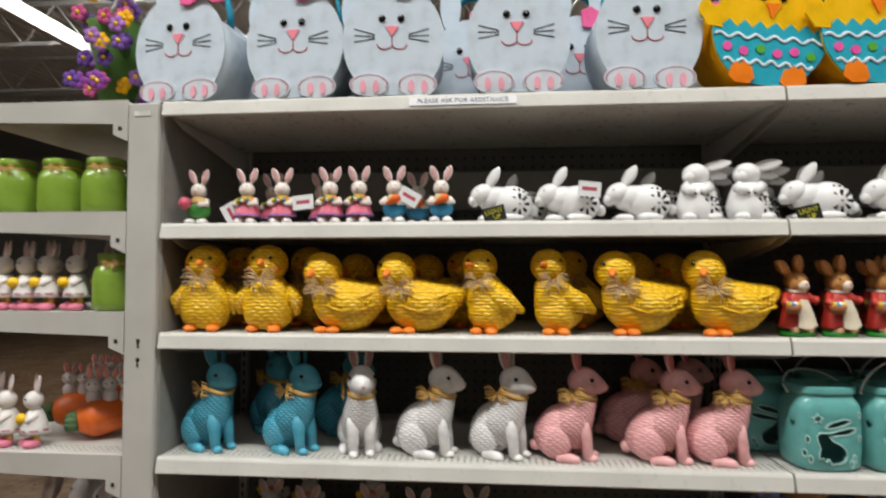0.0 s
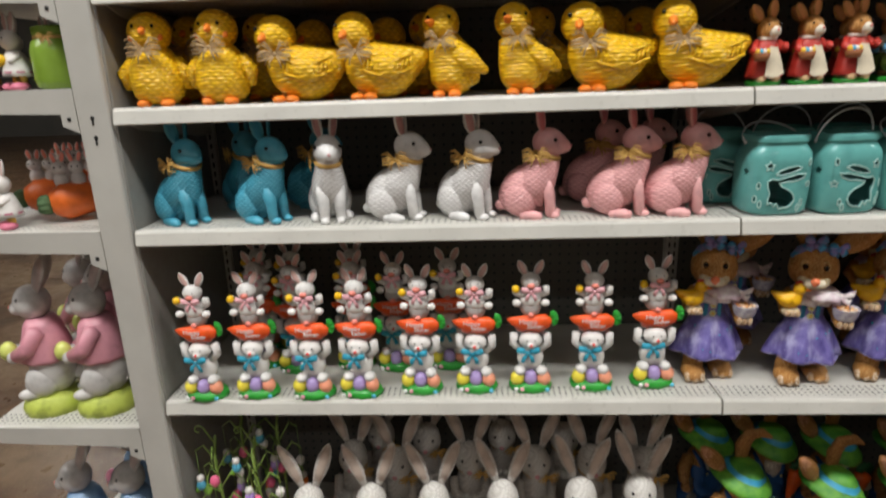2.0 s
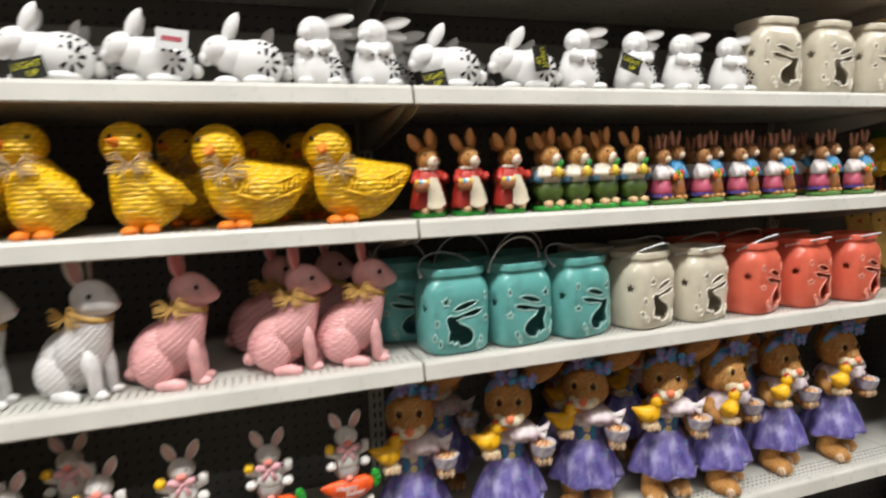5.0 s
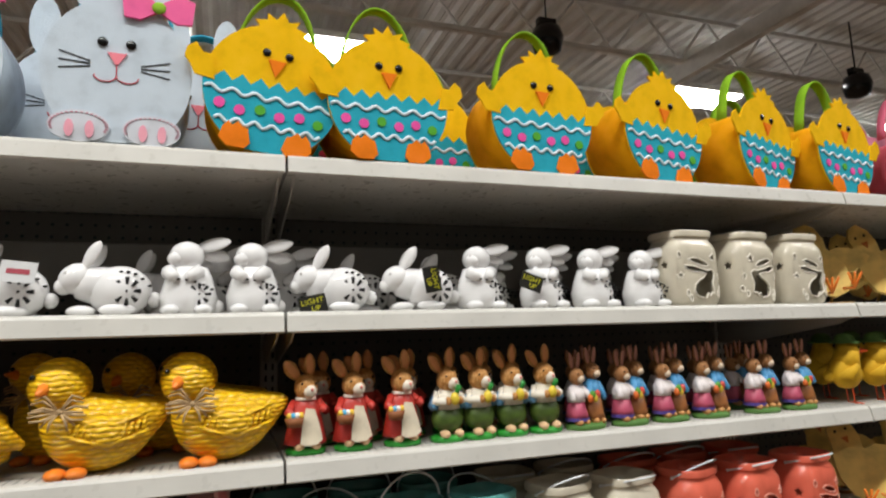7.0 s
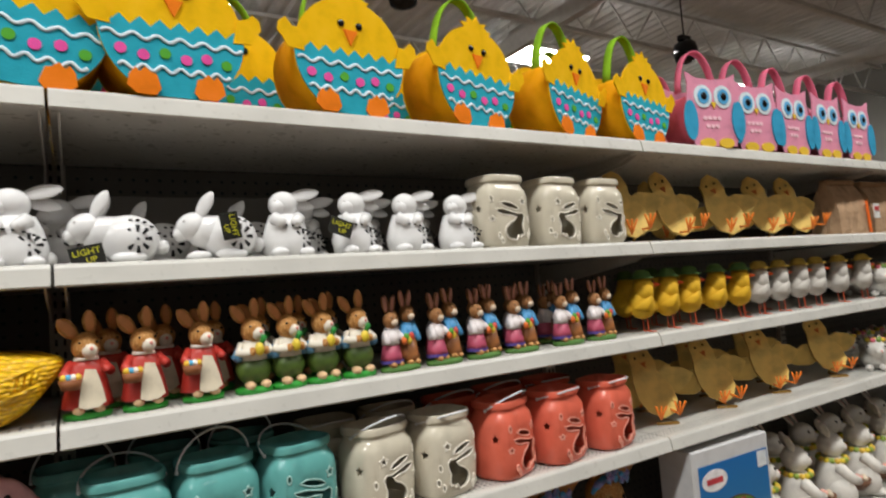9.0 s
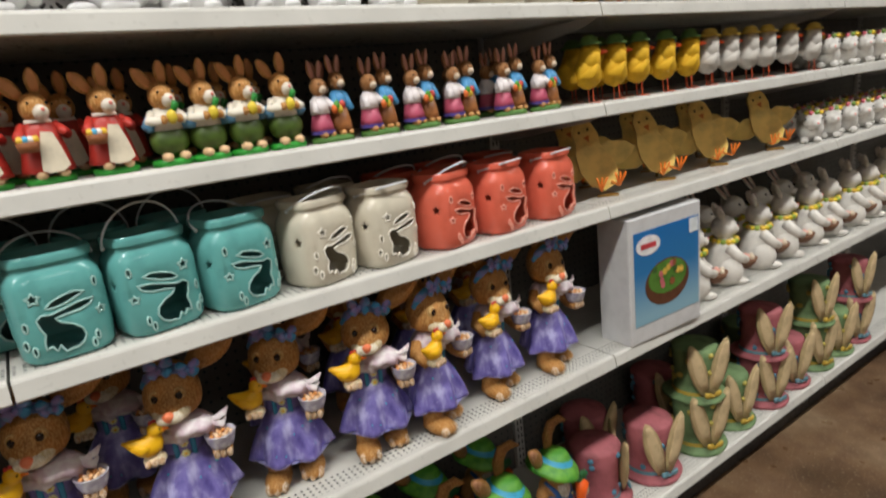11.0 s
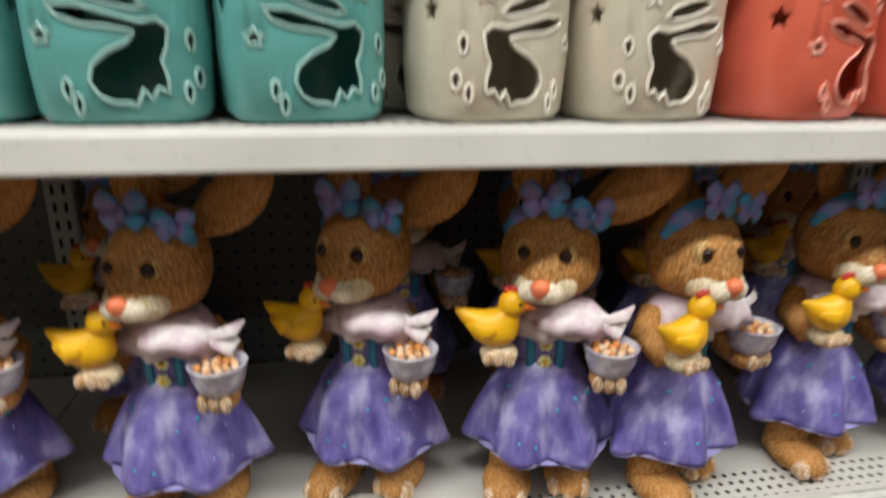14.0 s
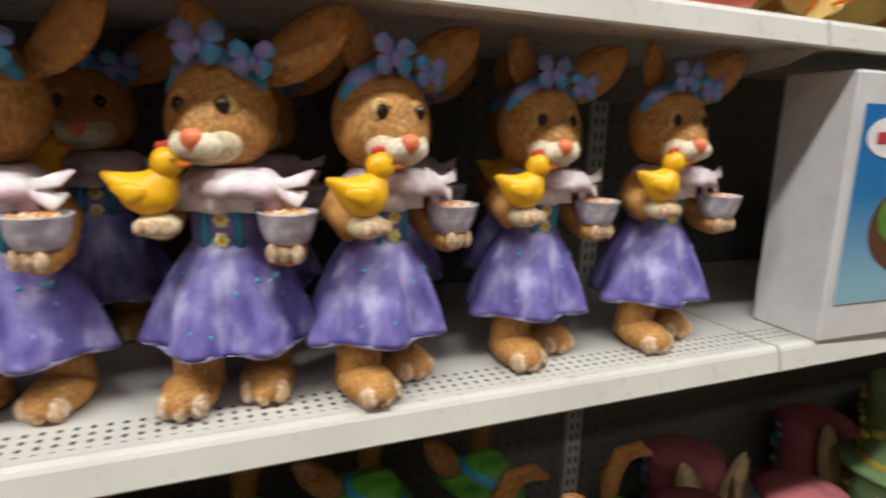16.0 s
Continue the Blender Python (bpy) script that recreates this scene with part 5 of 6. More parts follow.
def apron_bunny():
    """A small white rabbit in a white dress with pink shoes holding a yellow chick."""
    c = Clay()
    f = paint("dcd6d2", 0.4)
    for sx in (-1, 1):
        c.ball((sx * 0.014, -0.010, 0.008), (0.012, 0.018, 0.009), paint("d87a92", 0.3))
        c.limb([(sx * 0.012, 0, 0.01), (sx * 0.011, 0, 0.034)], 0.006, paint("d8a84a", 0.5), 8)
        c.ear((sx * 0.008, 0, 0.112), (sx * 0.014, 0.004, 0.152), 0.0095, f, paint("d0b0ac", 0.5))
    c.lathe([(0.028, 0.028), (0.026, 0.04), (0.018, 0.066), (0.012, 0.078)], paint("e0dcd8", 0.45), 22, folds=7, amp=0.05)
    c.lathe([(0.0272, 0.034), (0.0268, 0.0375)], paint("c06a84", 0.4), 22, cap=False)
    c.ball((0, -0.004, 0.098), (0.020, 0.019, 0.020), f)
    c.ball((-0.010, -0.024, 0.060), (0.014, 0.010, 0.012), YELLOW)
    c.limb([(0.016, 0, 0.068), (0.014, -0.020, 0.056)], 0.006, f, 8)
    eyes(c, (0, -0.021, 0.102), 0.007, 0.002)
    return c


def carrot_cart():
    """A group of small rabbits riding a large orange carrot."""
    c = Clay()
    o = paint("e06a26", 0.4)
    c.limb([(-0.055, -0.012, 0.042), (-0.03, -0.005, 0.045), (0.02, 0.004, 0.05), (0.07, 0.012, 0.052)], [0.026, 0.042, 0.036, 0.012], o, 18)
    for k in range(9):
        a = k * 0.7
        c.ball((-0.066, -0.016 + 0.014 * math.cos(a), 0.042 + 0.014 * math.sin(a)), (0.016, 0.009, 0.009), paint("4f6a44", 0.7), nu=7, nv=5)
    for k in range(3):
        x = -0.03 + k * 0.034
        f = paint("cfc8c6", 0.4)
        c.ball((x, 0, 0.092), (0.016, 0.016, 0.020), f)
        c.ball((x, -0.004, 0.120), (0.016, 0.015, 0.015), f)
        eyes(c, (x, -0.017, 0.123), 0.006, 0.002)
        for sx in (-1, 1):
            c.ear((x + sx * 0.006, 0, 0.130), (x + sx * 0.012, 0, 0.155), 0.007, f, PINKN)
    return c


def egg_tree(base):
    """A wire tree hung with tiny Easter ornaments over a painted pot or house."""
    c = Clay()
    wire = paint("7f9a4a", 0.4)
    if base == "pot":
        c.lathe([(0.034, 0.0), (0.040, 0.012), (0.041, 0.03)], paint("e08a80", 0.4), 20)
        c.lathe([(0.0425, 0.03), (0.0425, 0.046)], paint("d8c048", 0.4), 20)
        c.lathe([(0.041, 0.046), (0.034, 0.062), (0.012, 0.066)], paint("a868a0", 0.4), 20)
    else:
        c.box((-0.038, -0.03, 0), (0.038, 0.03, 0.045), paint("9a78a8", 0.5), 0.004)
        c.slab([(-0.046, 0), (0.046, 0), (0.040, 0.042), (-0.040, 0.042)], 0.006, paint("e8c030", 0.5), pose(0, -0.026, 0.042, -30))
        c.slab([(-0.046, 0), (0.046, 0), (0.040, 0.042), (-0.040, 0.042)], 0.006, paint("e8c030", 0.5), pose(0, 0.026, 0.042, 30))
        for k in range(5):
            c.ball((-0.03 + 0.015 * k, -0.03, 0.058 + 0.008 * (k % 2)), 0.004, paint(("4a90c0", "e05a40")[k % 2], 0.4), nu=7, nv=5)
        c.box((-0.01, -0.033, 0.004), (0.01, -0.029, 0.03), paint("4a9a9a", 0.5), 0.001)
    out = [(base, c.mesh(base), "")]
    c = Clay().limb([(0, 0, 0.05), (0.004, 0, 0.18), (-0.006, 0, 0.33), (0.004, 0, 0.40)], 0.0035, wire, 7)
    r = random.Random(base)
    for k in range(9):
        z0 = 0.20 + 0.018 * k
        a = k * 2.2
        ex = Vector((0.055 * math.cos(a), 0.045 * math.sin(a) - 0.012, z0 + 0.03))
        c.limb([(0, 0, z0), ex * 0.6 + Vector((0, 0, 0.4 * z0 + 0.028)), ex], 0.0022, wire, 6)
        h = ("e8e4e0", "58b0d0", "e86a90", "ee7a2a", "8ac04a", "a88ad0")[k % 6]
        drop = r.uniform(0.03, 0.10)
        c.limb([ex, ex - Vector((0, 0, drop))], 0.0008, wire, 5)
        o = Clay().ball(ex - Vector((0, 0, drop + 0.014)), (0.012, 0.011, 0.015), paint(h, 0.35), nu=10, nv=7)
        if k % 2:
            o.ball(ex - Vector((0, 0, drop - 0.004)), 0.010, paint("e0dcd8", 0.4), nu=9, nv=7)
            o.limb([ex - Vector((0.008, 0, drop + 0.02)), ex - Vector((0.012, 0, drop + 0.034))], [0.005, 0.006], paint(("e86a90", "8ac04a")[k % 4 // 2], 0.4), 7)
        out.append(("ornament", o.mesh("ornament"), "tiny painted egg or rabbit ornament"))
    curl = [(-0.03 + (0.016 - 0.0012 * k) * math.cos(k * 0.5), -0.01, 0.42 + (0.016 - 0.0012 * k) * math.sin(k * 0.5)) for k in range(11)]
    c.limb(curl, 0.0018, wire, 5)
    c.limb([(0, 0, 0.38), (-0.014, -0.01, 0.42)], 0.002, wire, 5)
    out.append(("wire_tree", c.mesh("wire_tree"), "green wire stem"))
    return out


# ---- placing ----
def line_up(name, label, category, group, mesh, shelf, places, rng=7, turn=6, size=1.0):
    """Sets copies of one figure on a shelf at (x, y[, yaw])."""
    r = random.Random(rng)
    for p in places:
        yaw = p[2] if len(p) > 2 else 0
        z = Z[shelf] if isinstance(shelf, int) else shelf
        ob = thing(name, label, category, pose(p[0], p[1], z, 0, 0, yaw + r.uniform(-turn, turn)), None if isinstance(mesh, list) else mesh, group)
        for pn, pm, pl in mesh if isinstance(mesh, list) else ():
            part(pn, pm, ob, pl)
        k = size * (1 + r.uniform(-0.012, 0.012))
        ob.scale = (k, k, k)


def back(xs, y, r=0.02, seed=2):
    q = random.Random(seed)
    return [(x + q.uniform(-r, r), y + q.uniform(-0.015, 0.015)) for x in xs]


CHK = "glossy yellow wicker-textured chick figurine with a raffia bow"
up, duck, tall = chick_up().mesh("chick"), chick_duck().mesh("chick"), chick_tall().mesh("chick")
line_up("chick_figurine", CHK, "figurine", "yellow chicks", up, 3, [(0.070, 0.062, 8), (0.206, 0.06, -4), (0.25, 0.20), (0.09, 0.20, 5)], size=1.05)
line_up("chick_figurine", CHK + " turned sideways", "figurine", "yellow chicks", duck, 3, [(0.362, 0.06, 0), (0.515, 0.06, -3), (0.950, 0.06, 0), (1.120, 0.06, 4), (0.40, 0.2), (0.56, 0.2), (1.02, 0.2), (1.10, 0.22)], size=1.06)
line_up("chick_figurine", CHK + " looking up", "figurine", "yellow chicks", tall, 3, [(0.662, 0.06, 0), (0.797, 0.06, 8), (0.62, 0.2), (0.86, 0.2)])

sb = {"blue": sitting_rabbit("4da0b8", "3889a3", RAFFIA, paint("2f8aa8", 0.3)), "white": sitting_rabbit("dedcdb", "c9c6c5", RAFFIA, paint("c99a9a", 0.4)), "pink": sitting_rabbit("e6acac", "d39294", RAFFIA, paint("d98288", 0.4))}
for colour, places in (("blue", [(0.080, 0.075, -28), (0.258, 0.075, -28), (0.16, 0.22, -50), (0.33, 0.22, -10)]), ("white", [(0.398, 0.075, -72), (0.545, 0.072, -10), (0.692, 0.072, -30)]), ("pink", [(0.826, 0.07, -8), (1.006, 0.07, -12), (1.120, 0.07, -10), (0.975, 0.20, -12), (1.075, 0.21, -8)])):
    line_up("rabbit_figurine", colour + " glossy wicker-textured seated rabbit with raffia bow", "figurine", "seated rabbits", sb[colour].mesh("rabbit"), 2, places, turn=3, size=0.94)

he = easter_stack().mesh("stacked_rabbits")
HX = [(0.089, 0.028), (0.205, 0.036), (0.335, 0.033), (0.441, 0.038), (0.576, 0.055), (0.699, 0.06), (0.819, 0.062), (0.955, 0.068), (1.091, 0.08)]
line_up("stacked_rabbit_figurine", "two stacked white rabbits with an orange lettered carrot on grass", "figurine", "stacked rabbits", he, 1, HX + back((0.15, 0.28, 0.39, 0.50, 0.63), 0.17) + back((0.12, 0.25, 0.37), 0.28), turn=5)

pr = dress_rabbit().mesh("dressed_rabbit")
PX = [(1.225, 0.130, -6), (1.425, 0.108, -12), (1.612, 0.118, -26), (1.790, 0.088, -16), (1.928, 0.074, 20), (2.120, 0.098, 8), (2.300, 0.095, 6)]
line_up("dressed_rabbit_figurine", "brown rabbit figurine in purple dress holding a chick and bowl", "figurine", "dressed rabbits", pr, 1, PX + [(1.34, 0.30, -10), (1.66, 0.29, 6), (1.84, 0.30, 0), (2.02, 0.29, 5), (2.21, 0.30, 0)], turn=1, size=1.035)

wb = wicker_bunny().mesh("tall_rabbit")
WX = [(0.283, 0.062, 4), (0.437, 0.068, 2), (0.59, 0.072, 2), (0.757, 0.082, -2), (0.946, 0.096, -6), (1.093, 0.115, -8)]
line_up("tall_rabbit_figurine", "tall white wicker-textured rabbit with long ears and raffia bow", "figurine", "tall rabbits", wb, 0, WX + back((0.34, 0.50, 0.66, 0.84, 0.99, 1.12), 0.23) + back((0.4, 0.57, 0.75, 0.93), 0.34), turn=3, size=1.07)

gd = gardener().mesh("gardener_rabbit")
GX = [(1.335, 0.135, 12), (1.535, 0.105, 14), (1.715, 0.098, 10), (1.905, 0.070, 10), (2.100, 0.092, 12), (2.275, 0.092, 14)]
line_up("gardener_rabbit_figurine", "brown rabbit in blue overalls and green hat holding a carrot", "figurine", "gardener rabbits", gd, 0, GX + [(1.31, 0.30, 20), (1.47, 0.29, 8), (1.62, 0.27, 10), (1.80, 0.26, 14), (1.98, 0.28, 8), (2.16, 0.27, 10)], turn=4, size=1.09)

line_up("egg_tree", "small wire tree of Easter ornaments on a pink pot", "ornament tree", "ornament trees", egg_tree("pot"), 0, [(0.068, 0.058), (0.09, 0.17)])
line_up("egg_tree", "small wire tree of Easter ornaments on a yellow-roofed house", "ornament tree", "ornament trees", egg_tree("house"), 0, [(0.165, 0.055), (0.18, 0.18)])

PB = small_bunny("d8b83a", "d8657e", "flowers", True).mesh("small_bunny")
BB = small_bunny("d8d0a0", "2a88b4", "carrot", False).mesh("small_bunny")
GB = small_bunny("d8b070", "3f8a3a", "egg", False).mesh("small_bunny")
line_up("small_bunny_figurine", "small glazed rabbit figurine in green trousers holding a pink egg", "figurine", "small rabbits", GB, 4, [(0.053, 0.055)], size=1.1)
line_up("small_bunny_figurine", "small glazed rabbit figurine in a pink dress", "figurine", "small rabbits", PB, 4, [(0.161, 0.05), (0.236, 0.05), (0.338, 0.05), (0.399, 0.05), (0.19, 0.12), (0.30, 0.12)], size=1.1)
line_up("small_bunny_figurine", "small glazed rabbit figurine in blue trousers with a carrot", "figurine", "small rabbits", BB, 4, [(0.472, 0.05), (0.568, 0.05), (0.51, 0.13)], size=1.1)

cr, si = crouch_ceramic().mesh("ceramic_rabbit"), sit_ceramic().mesh("ceramic_rabbit")
CER = "glossy white ceramic rabbit with pierced flower pattern"
line_up("ceramic_rabbit", CER + ", crouching", "figurine", "ceramic rabbits", cr, 4, [(0.690, 0.06, 8), (0.824, 0.065), (0.961, 0.065), (1.300, 0.065), (1.450, 0.06), (0.73, 0.15), (1.02, 0.16), (1.36, 0.16), (1.52, 0.16)], size=1.08)
line_up("ceramic_rabbit", CER + ", sitting up", "figurine", "ceramic rabbits", si, 4, [(1.077, 0.065), (1.174, 0.065), (1.566, 0.06, 6), (1.695, 0.06, 10), (1.807, 0.06, 8), (1.925, 0.06, 8), (1.12, 0.16), (1.23, 0.16), (1.63, 0.16), (1.76, 0.16), (1.88, 0.16)])


def hang_tag(m, dark):
    c = Clay().box((-0.022, -0.001, -0.015), (0.022, 0.0, 0.015), paint("14140f" if dark else "d9dadb", 0.4, wear=0.05), 0)
    if dark:
        ink = paint("d0cc2a", 0.4)
        c.inscribe("LIGHT", 0.013, pose(0, -0.0012, 0.005, 90), ink)
        c.inscribe("UP", 0.012, pose(0.004, -0.0012, -0.007, 90), ink)
    else:
        c.box((-0.014, -0.0016, -0.003), (0.014, -0.0009, 0.004), paint("b04a58", 0.5), 0)
    thing("hang_tag", "black card tag lettered in yellow" if dark else "white card price tag hanging from a figurine", "tag", m, c, "price tags")


for x, y, z, dark, roll in ((0.676, 0.012, 1.552, 1, -14), (1.462, 0.013, 1.590, 1, 80), (1.650, 0.012, 1.585, 1, 20), (1.262, 0.012, 1.549, 1, -12), (0.86, 0.018, 1.60, 0, 6), (0.285, 0.035, 1.582, 0, -6), (0.505, 0.03, 1.590, 0, 30), (0.13, 0.04, 1.56, 0, 60)):
    hang_tag(pose(x, y, z, -6, roll, 0), dark)

RR, GR, CP = garden_rabbit("red").mesh("garden_rabbit"), garden_rabbit("green").mesh("garden_rabbit"), couple().mesh("rabbit_couple")
line_up("garden_rabbit_figurine", "small brown rabbit in red dress and white apron with egg basket", "figurine", "garden rabbits", RR, 3, [(1.256, 0.055, 6), (1.332, 0.052, 6), (1.415, 0.052, 6), (1.29, 0.14), (1.37, 0.14), (1.45, 0.14)])
line_up("garden_rabbit_figurine", "small brown rabbit in white shirt and green trousers with egg", "figurine", "garden rabbits", GR, 3, [(1.495, 0.05, 10), (1.554, 0.05, 10), (1.616, 0.05, 10), (1.683, 0.05, 10), (1.53, 0.14), (1.60, 0.14), (1.66, 0.14)])
line_up("rabbit_couple_figurine", "pair of small painted rabbits in bright clothes on grass", "figurine", "rabbit couples", CP, 3, [(1.768, 0.05, 12), (1.866, 0.05, 12), (1.961, 0.05, 12), (2.060, 0.05, 12), (2.194, 0.05, 12), (2.298, 0.05, 12)] + [(1.81 + 0.1 * k, 0.13, 12) for k in range(5)])
YB, WBD = wire_bird("d8a818", "4a6a2c").mesh("wire_bird"), wire_bird("c4beb6", "b8983a").mesh("wire_bird")
line_up("bird_figurine", "plump yellow bird on red wire legs with green hat", "figurine", "wire-legged birds", YB, 3, [(2.455, 0.055, -20), (2.55, 0.055, -20), (2.64, 0.055, -20), (2.75, 0.055, -20), (2.86, 0.055, -20), (2.50, 0.15, -20), (2.60, 0.15, -20), (2.70, 0.15, -20)])
line_up("bird_figurine", "plump grey-white bird on red wire legs with straw hat", "figurine", "wire-legged birds", WBD, 3, [(2.955, 0.055, -20), (3.06, 0.055, -20), (3.17, 0.055, -20), (3.27, 0.055, -20), (3.41, 0.055, -20), (3.57, 0.055, -20), (3.0, 0.15, -20), (3.12, 0.15, -20)])
CB = crown_bunny().mesh("crown_rabbit")
CBL = "small white fluffy rabbit with a flower crown"
line_up("flower_crown_rabbit", CBL, "figurine", "flower crown rabbits", CB, 3, [(3.70 + 0.14 * k, 0.06, 30) for k in range(8)] + [(3.77 + 0.14 * k, 0.18, 30) for k in range(7)], size=1.25)
line_up("flower_crown_rabbit", CBL, "figurine", "flower crown rabbits", CB, 2, [(3.60 + 0.14 * k, 0.06, 30) for k in range(8)] + [(3.66 + 0.14 * k, 0.18, 30) for k in range(7)], size=1.25)
WB = wood_bird().mesh("wooden_bird")
WBL = "flat yellow wooden cut-out bird with orange wire feet"
line_up("wooden_bird", WBL, "figurine", "wooden birds", WB, 2, [(2.54, 0.085, -34), (2.79, 0.085, -34), (3.06, 0.085, -34), (3.40, 0.085, -34), (2.62, 0.22, -30), (2.90, 0.22, -34), (3.2, 0.22, -34)], size=1.34)
line_up("wooden_bird", WBL, "figurine", "wooden birds", WB, 4, [(2.50, 0.085, -34), (2.69, 0.085, -20), (2.92, 0.085, -40), (3.13, 0.085, -34), (3.31, 0.085, -14), (2.58, 0.22, -30), (2.8, 0.22, -34)], size=1.34)
BWB = bowl_bunny().mesh("bowl_rabbit")
line_up("bowl_rabbit_figurine", "white plaster rabbit with yellow flower collar holding a bowl", "figurine", "bowl rabbits", BWB, 1, [(x, 0.10, 46) for x in (2.93, 3.11, 3.32, 3.49, 3.68, 3.84, 4.03, 4.2, 4.38)] + [(x, 0.24, 10) for x in (2.88, 3.02, 3.21, 3.40, 3.58, 3.76, 3.94)], turn=9, size=1.26)
PH, GH = rabbit_hat("a0585e", "4f7f98", "5f8490"), rabbit_hat("6a8458", "b8a850", "b89a3a")
HP, HG = "dusty pink spotted top hat ornament with rabbit ears", "moss green spotted top hat ornament with rabbit ears"
line_up("rabbit_hat", HP, "ornament", "rabbit ear hats", PH, 0, [(2.50, 0.14, 60), (2.72, 0.115, -14), (3.36, 0.10, -14), (3.55, 0.11, -12), (4.1, 0.11, -12), (2.62, 0.29), (3.0, 0.30)], size=1.14)
line_up("rabbit_hat", HG, "ornament", "rabbit ear hats", GH, 0, [(2.95, 0.10, -14), (3.15, 0.11, -12), (3.75, 0.11, -12), (3.93, 0.11, -12), (3.3, 0.30), (3.6, 0.30)], size=1.14)
line_up("rabbit_hat", HG + ", stacked on another", "ornament", "rabbit ear hats", GH, Z[0] + 0.183, [(2.95, 0.10, -18), (3.75, 0.11, -14)], size=1.1)
line_up("rabbit_hat", HP + ", stacked on another", "ornament", "rabbit ear hats", PH, Z[0] + 0.183, [(3.36, 0.10, -18), (4.1, 0.11, -14)], size=1.1)

# end cap stock
line_up("jacket_rabbit_figurine", "large pale glazed rabbit in pink jacket holding eggs on grass", "figurine", "pink jacket rabbits", jacket_bunny("cf8f9c", "c9d070").mesh("jacket_rabbit"), 0.606, [(-0.20, 0.10, 26), (-0.335, 0.10, 20), (-0.27, 0.27, 20), (-0.14, 0.28, 18), (-0.35, 0.3, 0), (-0.2, 0.46, 0)], turn=6)
line_up("jacket_rabbit_figurine", "large pale glazed rabbit in blue jacket holding a pink egg", "figurine", "blue jacket rabbits", jacket_bunny("7f9ec0", "d88aa0").mesh("jacket_rabbit"), 0.125, [(-0.19, 0.10, 26), (-0.335, 0.105, 20), (-0.28, 0.28, 20), (-0.14, 0.29, 18), (-0.2, 0.46, 0), (-0.35, 0.46, 0)], turn=6)
AB = apron_bunny().mesh("apron_rabbit")
ABL = "small white rabbit in white dress with pink shoes holding a chick"
line_up("apron_rabbit_figurine", ABL, "figurine", "apron rabbits", AB, 1.357, [(-0.385, 0.06, -30), (-0.335, 0.06, -25), (-0.285, 0.06, -30), (-0.22, 0.06, -15), (-0.4, 0.15, -30), (-0.34, 0.15, -30), (-0.28, 0.15, -30), (-0.21, 0.15, -20)], turn=8)
line_up("apron_rabbit_figurine", ABL, "figurine", "apron rabbits", AB, 1.07, [(-0.36, 0.05, -40), (-0.30, 0.05, -40), (-0.41, 0.08, -30)], turn=8)
line_up("carrot_ornament", "orange carrot ornament with three small rabbits on top", "ornament", "carrot ornaments", carrot_cart().mesh("carrot_ornament"), 1.07, [(-0.19, 0.13, 24), (-0.30, 0.20, 10), (-0.17, 0.28, 10), (-0.33, 0.34, 10)])


def glass_jar():
    c = Clay()
    g = paint("7c9a38", 0.12, 40, 0.05, wear=0.08)
    c.lathe([(0.040, 0.0), (0.047, 0.006), (0.049, 0.02), (0.049, 0.075), (0.044, 0.092), (0.036, 0.100), (0.037, 0.104), (0.040, 0.106), (0.040, 0.120), (0.036, 0.123), (0.034, 0.120), (0.034, 0.105)], g, 28)
    k = Clay().lathe([(0.0375, 0.098), (0.0395, 0.101), (0.0375, 0.104)], RAFFIA, 24, cap=False)
    bow(k, (0.012, -0.040, 0.100), 0.022, RAFFIA, 3, seed=31)
    return [("jar", c.mesh("jar"), ""), ("twine", k.mesh("twine"), "raffia twine")]


line_up("green_jar", "glossy apple green jar tied with twine", "jar", "green jars", glass_jar(), 1.562, [(-0.375, 0.07), (-0.265, 0.07), (-0.165, 0.07), (-0.32, 0.20), (-0.21, 0.20), (-0.15, 0.32), (-0.27, 0.34)])
line_up("green_jar", "glossy apple green jar beside white rabbits", "jar", "green jars", glass_jar(), 1.357, [(-0.135, 0.07)])


# ---- lanterns ----
def lantern_shapes(face):
    """Outlines of the holes in a lantern's front; face is -1 or 1 for the way its rabbit looks."""
    rabbit = [(-0.040, 0.082), (-0.022, 0.082), (0.0, 0.076), (0.016, 0.072), (0.027, 0.074), (0.034, 0.068), (0.032, 0.055), (0.028, 0.046), (0.031, 0.034), (0.031, 0.024), (0.024, 0.027), (0.019, 0.019), (0.014, 0.026), (0.009, 0.015), (0.002, 0.017), (-0.006, 0.017), (-0.015, 0.022), (-0.020, 0.032), (-0.017, 0.043), (-0.007, 0.052), (0.006, 0.058), (0.012, 0.065), (-0.004, 0.068), (-0.020, 0.069), (-0.034, 0.074)]
    ear = [(-0.030, 0.094), (-0.018, 0.098), (-0.002, 0.095), (0.012, 0.090), (0.021, 0.082), (0.012, 0.080), (-0.004, 0.083), (-0.018, 0.088)]

    def star(x, z, r):
        return [(x + (r if k % 2 == 0 else r * 0.5) * math.sin(k * math.pi / 5), z + (r if k % 2 == 0 else r * 0.5) * math.cos(k * math.pi / 5)) for k in range(10)]

    shapes = [rabbit, ear, star(0.032, 0.098, 0.0095), star(-0.046, 0.062, 0.007)]
    shapes += [ellipse(0.003, 0.007, px, pz, 8) for px, pz in ((0.048, 0.060), (0.044, 0.024), (0.052, 0.034), (-0.034, 0.026), (-0.028, 0.016), (-0.046, 0.104))]
    return [[(x * face, z) for x, z in sh] for sh in shapes]


